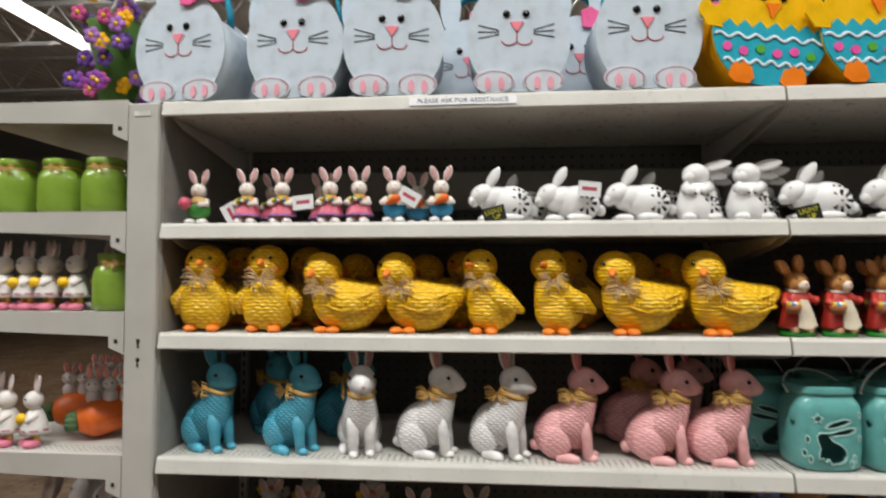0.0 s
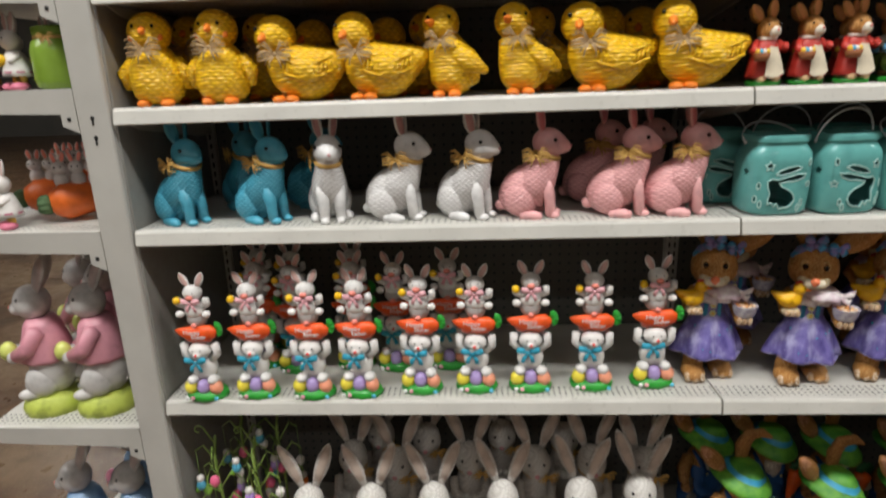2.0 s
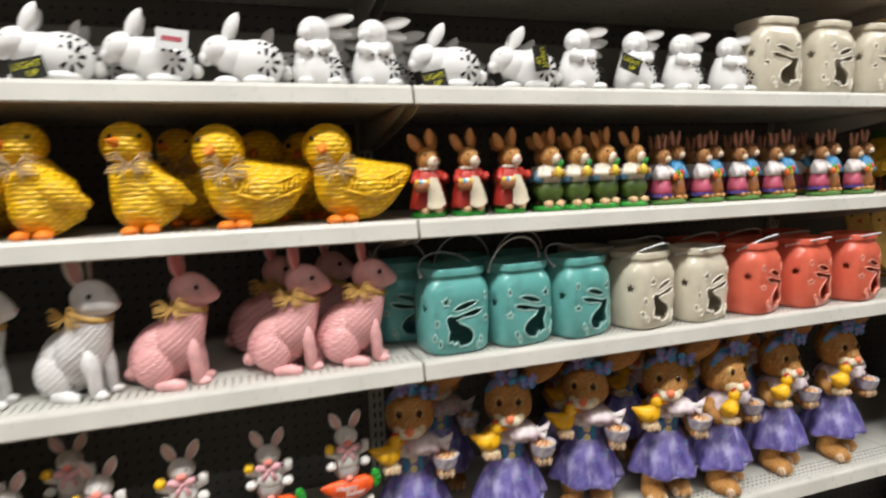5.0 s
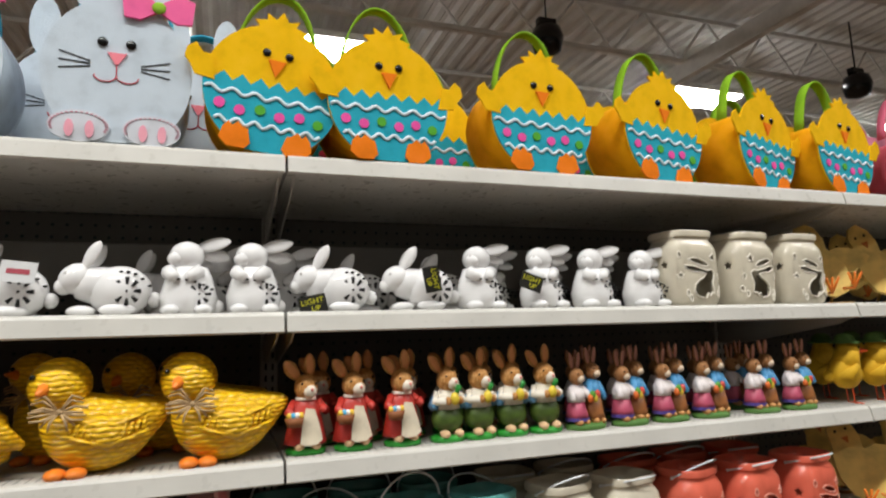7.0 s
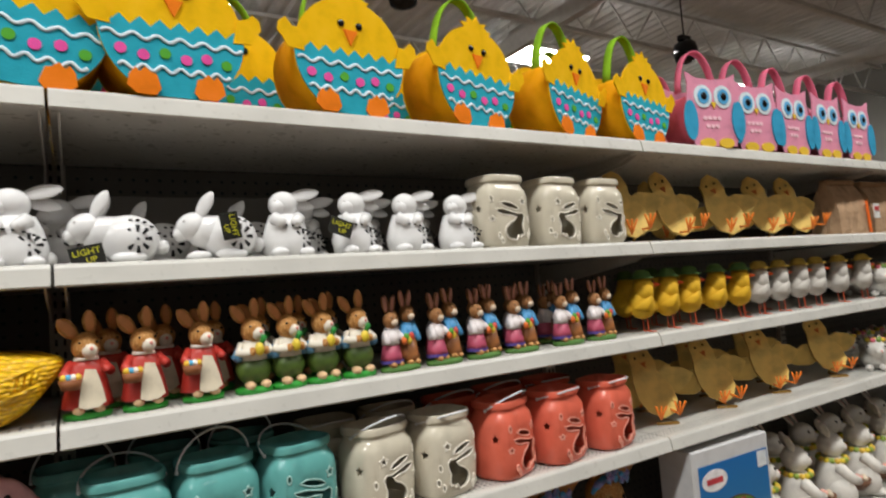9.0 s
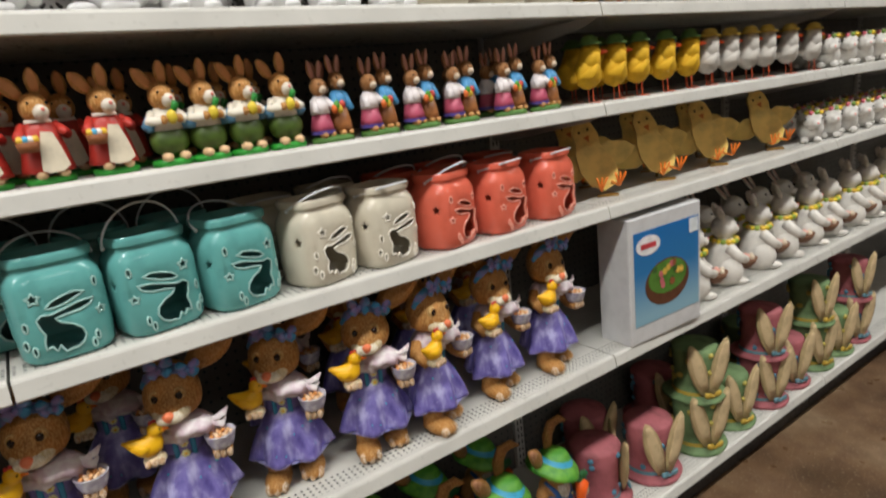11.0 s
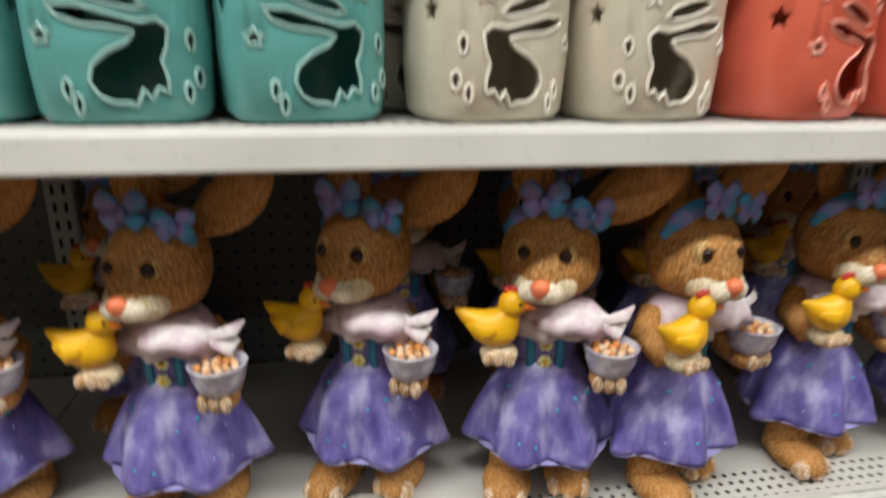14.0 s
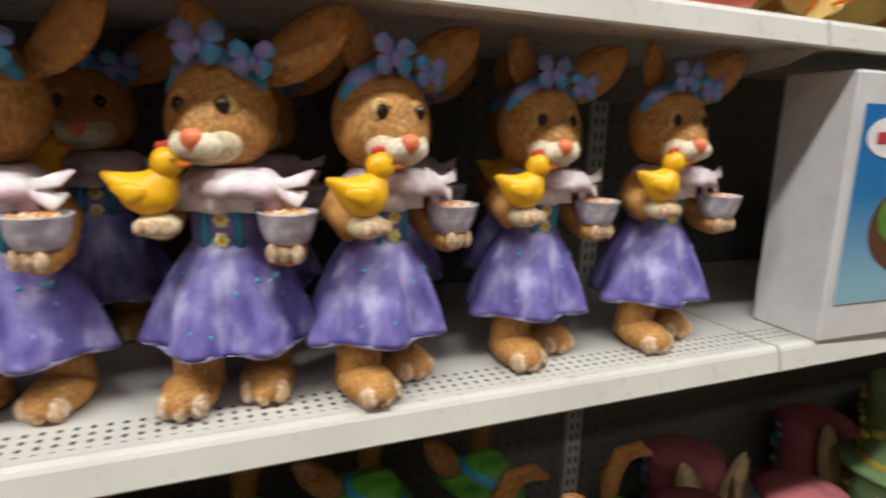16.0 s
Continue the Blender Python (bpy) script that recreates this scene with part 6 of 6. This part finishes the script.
def lantern_mesh(face):
    outer = [(0.044, 0.0), (0.056, 0.003), (0.0615, 0.011), (0.0635, 0.05), (0.0635, 0.108), (0.061, 0.122), (0.055, 0.132), (0.0525, 0.136), (0.0525, 0.140), (0.0565, 0.143), (0.0575, 0.152), (0.0555, 0.156)]
    inner = [(0.052, 0.156), (0.049, 0.144), (0.047, 0.137), (0.054, 0.122), (0.0575, 0.108), (0.0575, 0.015), (0.046, 0.007)]
    me = Clay().lathe(outer + inner, M_LIP, 64, sy=0.88, power=3.4).mesh("lantern_body")
    cut = Clay()
    for shape in lantern_shapes(face):
        cut.slab(shape, 0.06, M_LIP, pose(0, -0.03, 0))
    for a in (70, -70, 140, -140):
        cut.slab([(0.010 * (1 if k % 2 == 0 else 0.5) * math.sin(k * math.pi / 5), 0.085 + 0.010 * (1 if k % 2 == 0 else 0.5) * math.cos(k * math.pi / 5)) for k in range(10)], 0.08, M_LIP, pose(0, 0, 0, 0, 0, a))
    a = bpy.data.objects.new("lantern_body", me)
    b = bpy.data.objects.new("cutter", cut.mesh("cutter"))
    for o in (a, b):
        scene.collection.objects.link(o)
    md = a.modifiers.new("pierce", "BOOLEAN")
    md.operation, md.object, md.solver = "DIFFERENCE", b, "EXACT"
    bv = a.modifiers.new("soften", "BEVEL")
    bv.width, bv.segments, bv.limit_method, bv.angle_limit = 0.0011, 2, "ANGLE", radians(50)
    dg = bpy.context.evaluated_depsgraph_get()
    out = bpy.data.meshes.new_from_object(a.evaluated_get(dg))
    for o in (a, b):
        bpy.data.objects.remove(o)
    out.name = "lantern_body"
    out.polygons.foreach_set("use_smooth", [True] * len(out.polygons))
    out.set_sharp_from_angle(angle=radians(42))
    return out


def lantern_rims(face, mat):
    """Raised beads of thin glaze round the holes."""
    c = Clay()

    def on_wall(x, z):
        return (x, -0.88 * (0.0632 ** 3.4 - min(abs(x), 0.062) ** 3.4) ** (1 / 3.4), z)

    for shape in lantern_shapes(face):
        pts = []
        for (x0, z0), (x1, z1) in zip(shape, shape[1:] + shape[:1]):
            pts += [on_wall(x0, z0), on_wall((x0 + x1) / 2, (z0 + z1) / 2)]
        c.limb(pts + pts[:2], 0.0017, mat, 6)
    return c.mesh("glaze_rim")


LB = {k: lantern_mesh(k) for k in (-1, 1)}
HANDLE_M = paint("dfe2e6", 0.25, wear=0.05, relief=0.05)


def lantern(colour, rim, label, z, places, handle=True, forward=False):
    bodies, rims = {}, {}
    for k in (-1, 1):
        bodies[k] = LB[k].copy()
        bodies[k].materials.clear()
        bodies[k].materials.append(colour)
        rims[k] = lantern_rims(k, rim)
    r = random.Random(len(label))
    for x, y, yaw, face in places:
        ob = thing("lantern", label, "lantern", pose(x, y, z, 0, 0, yaw + r.uniform(-5, 5)), group="pierced lanterns")
        part("body", bodies[face], ob)
        part("glaze_rim", rims[face], ob, "pale raised rims round the holes")
        if handle:
            c = Clay()
            lean = r.choice((1.05, 1.3)) if forward else r.choice((-1.0, -0.4, 0.3))
            pts = []
            for k in range(15):
                a = math.pi * k / 14
                pts.append((0.059 * math.cos(a), -0.064 * math.sin(a) * math.sin(lean), 0.140 + 0.064 * math.sin(a) * math.cos(lean)))
            c.limb(pts, 0.0020, HANDLE_M, 6)
            for sx in (-1, 1):
                c.ball((sx * 0.058, 0, 0.140), 0.0035, HANDLE_M, nu=7, nv=5)
            part("handle", c, ob, "thin wire handle")


TEAL_RIM, CREAM_RIM, CORAL_RIM = (paint(h, 0.15, 30, 0.08, wear=0.05) for h in ("9cc4be", "ece6d8", "efa08c"))
TEAL = paint("64a8a4", 0.12, 30, 0.08, wear=0.12)
CREAM = paint("cfc7b4", 0.14, 30, 0.08, wear=0.08)
CORAL = paint("dd6a54", 0.14, 30, 0.08, wear=0.08)
lantern(TEAL, TEAL_RIM, "glossy teal ceramic lantern pierced with a rabbit shape", Z[2], [(1.298, 0.070, 8, -1), (1.428, 0.070, 14, 1), (1.560, 0.070, 20, 1), (1.235, 0.19, 0, 1), (1.37, 0.20, 0, -1), (1.50, 0.20, 0, 1)])
lantern(CREAM, CREAM_RIM, "glossy cream ceramic lantern pierced with a rabbit shape", Z[2], [(1.712, 0.068, 14, -1), (1.850, 0.068, 14, -1), (1.66, 0.19, 0, 1), (1.80, 0.20, 0, -1)], True, True)
lantern(CORAL, CORAL_RIM, "glossy coral ceramic lantern pierced with a rabbit shape", Z[2], [(2.000, 0.066, 18, 1), (2.145, 0.066, 16, 1), (2.300, 0.066, 12, 1), (1.95, 0.19, 0, -1), (2.09, 0.2, 0, 1), (2.24, 0.2, 0, -1)], True, True)
lantern(CREAM, CREAM_RIM, "glossy cream ceramic lantern on the upper shelf", Z[4], [(2.035, 0.070, 2, 1), (2.190, 0.070, 8, -1), (2.335, 0.070, 6, 1)], False)


# ---- felt baskets ----
def arc_strap(rx, rz, z0, w, mat, y=0.0):
    c = Clay()
    pts = [(rx * math.cos(math.pi * k / 16), y, z0 + rz * math.sin(math.pi * k / 16)) for k in range(17)]
    vs, fs = [], []
    for px, py, pz in pts:
        n = Vector((px, 0, (pz - z0))).normalized() * 0.0018
        for dy, s in ((-w, 1), (w, 1), (w, -1), (-w, -1)):
            vs.append((px + n.x * s, py + dy, pz + n.z * s))
    for k in range(16):
        for i in range(4):
            j = (i + 1) % 4
            fs.append((4 * k + i, 4 * k + j, 4 * k + 4 + j, 4 * k + 4 + i))
    fs += [(3, 2, 1, 0), (64, 65, 66, 67)]
    return c.add(vs, fs, mat)


def gusset(rx, rz, cz, depth, mat, a0=150, a1=390):
    """The curved side and bottom of a round felt bag, open above."""
    c = Clay()
    out = ellipse(rx, rz, 0, cz, 33, a0, a1)
    inn = ellipse(rx - 0.004, rz - 0.004, 0, cz, 33, a0, a1)
    vs = []
    for (x0, z0), (x1, z1) in zip(out, inn):
        vs += [(x0, 0, z0), (x0, depth, z0), (x1, depth, z1), (x1, 0, z1)]
    fs = []
    for k in range(32):
        for i in range(4):
            j = (i + 1) % 4
            fs.append((4 * k + i, 4 * k + j, 4 * k + 4 + j, 4 * k + 4 + i))
    fs += [(3, 2, 1, 0), (128, 129, 130, 131)]
    return c.add(vs, fs, mat)


def felt(h):
    return paint(h, 0.95, 500, 0.6, 0.0012, 0.10, 0.1)


def round_flat(rx, rz, cz, flat):
    return [(x, max(z, flat)) for x, z in ellipse(rx, rz, 0, cz, 40)]


def bunny_bag():
    f, pink = felt("c6d2dd"), felt("ee6aa0")
    ob = thing("bunny_basket", "pale blue felt bunny face basket with pink bow", "gift basket", group="bunny baskets")
    part("face", Clay().slab(round_flat(0.102, 0.118, 0.112, 0.004), 0.004, f), ob)
    part("back", Clay().slab(round_flat(0.098, 0.112, 0.110, 0.004), 0.004, f, pose(0, 0.134, 0)), ob)
    part("gusset", gusset(0.098, 0.112, 0.114, 0.130, f), ob)
    for sx in (-1, 1):
        part("ear", Clay().slab(ellipse(0.024, 0.055, sx * 0.044, 0.262), 0.004, f, pose(0, 0.001, 0)), ob)
        part("eye", Clay().ball((sx * 0.019 - 0.004, -0.005, 0.158), (0.0075, 0.004, 0.0075), M_BLACK), ob, "black button eye")
        paw = part("paw", Clay().slab(ellipse(0.040, 0.024, sx * 0.048, 0.024, 24), 0.004, felt("cfd4dc"), pose(0, -0.004, 0)), ob)
        st = Clay()
        for k in range(22):
            a = radians(-20 + 220 * k / 21)
            st.box((sx * 0.048 + 0.036 * math.cos(a) - 0.0018, -0.0092, 0.024 + 0.020 * math.sin(a) - 0.0007), (sx * 0.048 + 0.036 * math.cos(a) + 0.0018, -0.0078, 0.024 + 0.020 * math.sin(a) + 0.0007), felt("c88a9c"), 0)
        part("stitching", st, paw)
        for dx in (-0.012, 0.014):
            part("toe", Clay().slab(ellipse(0.006, 0.013, sx * 0.048 + dx, 0.019, 14), 0.002, felt("eea8b8"), pose(0, -0.0085, 0)), paw)
        for k in (-1, 0, 1):
            part("whisker", Clay().limb([(sx * 0.034 - 0.004, -0.0045, 0.122 + k * 0.004), (sx * 0.074 - 0.004, -0.0045, 0.124 + k * 0.013)], 0.0011, felt("5a5e64"), 5), ob)
        part("bow", Clay().slab([(0, 0.006), (sx * 0.03, 0.026), (sx * 0.052, 0.018), (sx * 0.048, -0.020), (sx * 0.026, -0.022), (0, -0.006)], 0.005, pink, pose(0.052, -0.006, 0.222)), ob, "pink felt bow")
    part("bow_centre", Clay().ball((0.052, -0.012, 0.222), (0.010, 0.004, 0.010), felt("8fb83a")), ob)
    part("nose", Clay().slab([(-0.016, 0.142), (0.010, 0.142), (-0.001, 0.124), (-0.005, 0.124)], 0.003, felt("f08a98"), pose(0, -0.004, 0)), ob, "pink felt nose")
    mouth = Clay().limb([(-0.003, -0.0045, 0.126), (-0.003, -0.0045, 0.105)], 0.0011, felt("b8505a"), 5)
    for sx in (-1, 1):
        mouth.limb([(-0.003 + sx * (0.015 - 0.015 * math.cos(math.pi * k / 8)), -0.0045, 0.106 - 0.010 * math.sin(math.pi * k / 8)) for k in range(9)], 0.0012, felt("b8505a"), 5)
    part("mouth", mouth, ob)
    part("handle", arc_strap(0.074, 0.13, 0.18, 0.012, felt("3aa4c0"), 0.066), ob, "blue felt handle")
    return ob


def chick_bag():
    y, teal, org = felt("eeba12"), felt("2fa6bc"), felt("f0801e")
    ob = thing("chick_basket", "yellow felt hatching chick basket with green handle", "gift basket", group="chick baskets")
    part("face", Clay().slab(round_flat(0.108, 0.112, 0.110, 0.003), 0.004, y), ob)
    part("back", Clay().slab(round_flat(0.104, 0.106, 0.108, 0.003), 0.004, y, pose(0, 0.124, 0)), ob)
    part("gusset", gusset(0.104, 0.107, 0.110, 0.12, felt("e09a0c")), ob)
    shell = [(x, max(z, 0.003)) for x, z in ellipse(0.1075, 0.1115, 0, 0.110, 30, 178, 362)]
    zig = [(0.1065 - 0.0142 * k, 0.112 + (0.012 if k % 2 else -0.002)) for k in range(16)]
    sh = part("eggshell", Clay().slab(shell + zig[1:-1], 0.003, teal, pose(0, -0.0042, 0)), ob, "blue felt eggshell")
    for zc, a in ((0.092, 0.103), (0.044, 0.082)):
        part("wavy_trim", Clay().limb([(-a + 2 * a * k / 40, -0.0085, zc + 0.0045 * math.sin(k * 0.95)) for k in range(41)], 0.0030, felt("d2e6ee"), 6, 0.5), sh, "white wavy trim")
    for k in range(6):
        part("felt_dot", Clay().slab(ellipse(0.0085, 0.0085, -0.078 + 0.031 * k, 0.070 - (0.006 if k % 2 else 0), 14), 0.002, felt("e85aa8" if k % 3 < 2 else "58a83a"), pose(0, -0.0074, 0)), sh)
    for sx in (-1, 1):
        part("foot", Clay().slab([(sx * (0.048 + px), pz) for px, pz in ((-0.024, 0.012), (-0.016, 0.002), (0.010, 0.002), (0.024, 0.014), (0.020, 0.032), (0.012, 0.042), (0.006, 0.036), (-0.002, 0.044), (-0.010, 0.036), (-0.018, 0.034))], 0.003, org, pose(0, -0.0092, 0)), ob, "orange felt foot")
        part("eye", Clay().ball((sx * 0.018, -0.005, 0.172), (0.007, 0.004, 0.007), M_BLACK), ob, "black button eye")
        part("wing", Clay().slab([(sx * px, pz) for px, pz in ((0.090, 0.105), (0.120, 0.108), (0.128, 0.122), (0.138, 0.134), (0.136, 0.150), (0.124, 0.160), (0.112, 0.146), (0.098, 0.146))], 0.004, y, pose(0, -0.0045, 0)), ob)
    part("crest", Clay().slab([(-0.030, 0.212), (-0.044, 0.226), (-0.024, 0.230), (-0.026, 0.242), (-0.010, 0.234), (0.000, 0.250), (0.010, 0.234), (0.028, 0.240), (0.022, 0.228), (0.042, 0.222), (0.028, 0.210)], 0.004, y, pose(0, 0.001, 0)), ob)
    part("beak", Clay().slab([(-0.014, 0.160), (0.014, 0.160), (0.0, 0.132)], 0.004, org, pose(0, -0.004, 0)), ob, "orange felt beak")
    part("handle", arc_strap(0.070, 0.14, 0.17, 0.012, felt("86b52a"), 0.06), ob, "green felt handle")
    return ob


def owl_bag():
    p, teal = felt("e093ac"), felt("3a9cc4")
    ob = thing("owl_basket", "pink felt owl basket with blue wings", "gift basket", group="owl baskets")
    out = [(-0.070, 0.004), (0.070, 0.004), (0.090, 0.06), (0.086, 0.14), (0.080, 0.176), (0.086, 0.210), (0.050, 0.194), (0.0, 0.190), (-0.050, 0.194), (-0.086, 0.210), (-0.080, 0.176), (-0.086, 0.14), (-0.090, 0.06)]
    part("face", Clay().slab(out, 0.004, p), ob)
    part("back", Clay().slab(out, 0.004, p, pose(0, 0.11, 0)), ob)
    part("gusset", gusset(0.086, 0.095, 0.1, 0.106, felt("b8505e")), ob)
    for sx in (-1, 1):
        e = part("eye", Clay().slab(ellipse(0.030, 0.032, sx * 0.034, 0.142), 0.003, felt("d8e4ea"), pose(0, -0.004, 0)), ob)
        part("iris", Clay().slab(ellipse(0.019, 0.021, sx * 0.034, 0.142), 0.002, felt("5aa8d8"), pose(0, -0.0072, 0)), e)
        part("pupil", Clay().ball((sx * 0.034, -0.010, 0.142), (0.010, 0.003, 0.011), M_BLACK), e)
        part("wing", Clay().slab(ellipse(0.022, 0.055, sx * 0.082, 0.075), 0.004, teal, pose(0, -0.005, 0)), ob, "blue felt wing")
        part("foot", Clay().slab(ellipse(0.026, 0.014, sx * 0.032, 0.012, 16), 0.004, felt("e8c040"), pose(0, -0.005, 0)), ob, "yellow felt foot")
    part("beak", Clay().slab([(-0.009, 0.126), (0.009, 0.126), (0, 0.108)], 0.003, felt("e8c040"), pose(0, -0.005, 0)), ob, "yellow felt beak")
    for k in range(7):
        part("feather", Clay().slab(ellipse(0.007, 0.006, -0.032 + 0.016 * (k % 4) + (0.008 if k > 3 else 0), 0.082 - (0.022 if k > 3 else 0), 10), 0.002, felt("f0c4d0"), pose(0, -0.004, 0)), ob)
    part("handle", arc_strap(0.062, 0.12, 0.17, 0.012, felt("e0708c"), 0.055), ob, "pink felt handle")
    return ob


def set_out(ob, places):
    ob.matrix_basis = places[0]
    for m in places[1:]:
        copy_thing(ob, m)


T = Z[5]
set_out(bunny_bag(), [pose(0.030, 0.012, T, 0, 0, -6), pose(0.273, 0.012, T, 0, 0, -2), pose(0.476, 0.012, T, 0, 0, 4), pose(0.724, 0.012, T, 0, 0, 2), pose(0.974, 0.012, T, 0, 0, 3), pose(0.16, 0.20, T, 0, 0, -8), pose(0.39, 0.20, T, 0, 0, 6), pose(0.62, 0.2, T, 0, 0, -4), pose(0.87, 0.2, T, 0, 0, 5), pose(1.08, 0.2, T, 0, 0, 0)])
set_out(chick_bag(), [pose(1.185, 0.012, T, 0, 7, 2), pose(1.392, 0.012, T, 0, 0, 4), pose(1.688, 0.016, T, 0, 2, 2), pose(1.975, 0.03, T, 0, 5, 8), pose(2.265, 0.04, T, 0, 6, 13), pose(2.51, 0.04, T, 0, 4, 8), pose(1.53, 0.2, T, 0, 0, 5), pose(1.83, 0.2, T, 0, 0, 5), pose(2.12, 0.2, T, 0, 0, -6), pose(2.4, 0.2, T, 0, 0, 0), pose(1.29, 0.2, T, 0, 0, 0)])
set_out(owl_bag(), [pose(2.76, 0.012, T, 0, 0, -12), pose(2.96, 0.012, T, 0, 0, -8), pose(3.16, 0.012, T), pose(3.36, 0.012, T), pose(3.56, 0.012, T), pose(2.85, 0.2, T), pose(3.06, 0.2, T)])

# flowers at the end of the top shelf
ob = thing("artificial_flowers", "bunch of purple and yellow artificial flowers", "artificial flowers", pose(-0.17, 0.10, 1.792))
r = random.Random(9)
part("stem", Clay().limb([(0, 0, 0), (0.01, 0, 0.08), (0, 0, 0.2)], [0.03, 0.045, 0.06], felt("4a6a34"), 12), ob, "green stems")
for k in range(46):
    p = (r.uniform(-0.07, 0.08), r.uniform(-0.09, 0.05), 0.14 + r.uniform(-0.11, 0.16))
    mt = felt(("7a5aa8", "a070b8", "c0588a", "e8b020", "6a4a9a", "8a4a9a")[k % 6])
    c = Clay()
    for q in range(5):
        c.ball((p[0] + 0.011 * math.cos(q * 1.26), p[1], p[2] + 0.011 * math.sin(q * 1.26)), (0.009, 0.005, 0.009), mt, (0, 0, 0), 7, 5)
    c.ball((p[0], p[1] - 0.004, p[2]), 0.005, YELLOW, nu=7, nv=5)
    part("flower", c, ob)

# ---- carton, sign, labels ----
ob = thing("carton", "white cardboard carton with a blue picture label", "box", pose(2.505, -0.004, Z[1], 0, 0, -2))
part("body", Clay().box((0, 0, 0), (0.30, 0.105, 0.345), paint("c9c8c8", 0.5, 30, 0.15, wear=0.06), 0.003), ob)
c = Clay()
n = Nodes("printed_blue")
sep = n.add("ShaderNodeSeparateXYZ")
n.link(n.co, sep.inputs[0])
blue_print = n.done(n.ramp(n.math("DIVIDE", sep.outputs[2], 0.35), (0.2, (0.24, 0.42, 0.52)), (0.55, (0.02, 0.16, 0.38)), (0.85, (0.01, 0.14, 0.40))), 0.35)
lb = part("picture_label", Clay().box((0.018, -0.0015, 0.050), (0.288, -0.0004, 0.306), blue_print, 0), ob, "blue printed picture label")
part("logo_oval", Clay().slab(ellipse(0.048, 0.026, 0.074, 0.266), 0.0008, paint("e6e2e2", 0.4), pose(0, -0.0017, 0)), lb, "white oval with red marks")
part("logo_mark", Clay().box((0.044, -0.0032, 0.258), (0.104, -0.0027, 0.272), paint("c04048", 0.4), 0), lb)
part("price_mark", Clay().box((0.246, -0.0026, 0.262), (0.284, -0.0017, 0.302), paint("d8dcde", 0.4), 0), lb)
c = Clay().slab(ellipse(0.092, 0.064, 0.150, 0.150), 0.0008, paint("5a3520", 0.5), pose(0, -0.0017, 0)).slab(ellipse(0.080, 0.046, 0.150, 0.164), 0.0008, paint("4f7a2c", 0.5), pose(0, -0.0027, 0))
r = random.Random(3)
for k in range(16):
    c.slab(ellipse(0.009, 0.010, 0.150 + r.uniform(-0.056, 0.056), 0.168 + r.uniform(-0.026, 0.036), 8), 0.0006, paint(("c86a70", "d8b04a", "8a5030", "3a5a28")[k % 4], 0.5), pose(0, -0.0037 - 0.0007 * (k % 3), 0))
part("basket_picture", c, lb)

c = Clay().box((-0.105, -0.001, -0.0085), (0.105, 0.0, 0.0085), paint("e2e2e4", 0.5, wear=0.03), 0)
c.inscribe("PLEASE ASK FOR ASSISTANCE", 0.0135, pose(0, -0.0013, 0.0, 90), paint("4a4a5e", 0.6))
thing("shelf_sign", "white shelf strip lettered please ask for assistance", "sign", pose(0.615, -0.0058, T - 0.015, -13), c)


# ---- paper bags ----
def paper_bag(m, wide, tag):
    kraft = paint("a98a6c", 0.8, 60, 0.8, 0.003, 0.2, 0.2)
    ob = thing("paper_bag", "brown kraft paper bag with an orange edge stripe", "bag", m, group="paper bags")
    c = Clay()
    h, d = 0.185, 0.10
    rows = [(0.0, 1.0, 1.0), (0.02, 1.01, 1.02), (0.08, 1.0, 0.92), (0.14, 0.99, 0.62), (h, 1.0, 0.16)]
    vs, fs, n = [], [], 24
    for k, (z, fx, fy) in enumerate(rows):
        for i in range(n):
            u = i / n * 4
            q, f = int(u), u - int(u)
            x, y = ((f, 0), (1, f), (1 - f, 1), (0, 1 - f))[q]
            vs.append((wide * (0.5 + (x - 0.5) * fx) + 0.002 * math.sin(3 * i + k), d * (0.5 + (y - 0.5) * fy) + 0.003 * math.sin(2.3 * i + 1.7 * k), z + (0.004 * math.sin(1.9 * i) if k == 4 else 0)))
    for k in range(len(rows) - 1):
        fs += [(k * n + i, k * n + (i + 1) % n, (k + 1) * n + (i + 1) % n, (k + 1) * n + i) for i in range(n)]
    fs += [tuple(reversed(range(n))), tuple(range(4 * n, 5 * n))]
    part("body", c.add(vs, fs, kraft, True), ob)
    part("fold", Clay().box((0.004, 0.034, h - 0.006), (wide - 0.004, 0.064, h + 0.012), kraft, 0.005), ob)
    part("stripe", Clay().slab([(wide - 0.022, 0.006), (wide - 0.008, 0.006), (wide - 0.008, 0.118), (wide - 0.022, 0.118)], 0.002, paint("ee6a1e", 0.5), pose(0, -0.005, 0, -3)), ob, "orange edge stripe")
    if tag:
        t = part("price_tag", Clay().box((wide + 0.004, -0.012, 0.055), (wide + 0.040, -0.0105, 0.105), paint("dcdcd8", 0.5, wear=0.05), 0), ob, "white price tag")
        part("print", Clay().box((wide + 0.009, -0.0132, 0.080), (wide + 0.035, -0.0118, 0.096), paint("c23a38", 0.5), 0), t)
    return ob


for bx, w, tag in ((3.46, 0.18, True), (3.70, 0.22, False), (3.95, 0.22, False), (4.20, 0.22, False)):
    paper_bag(pose(bx, 0.05, Z[4], 0, 0, -4), w, tag)
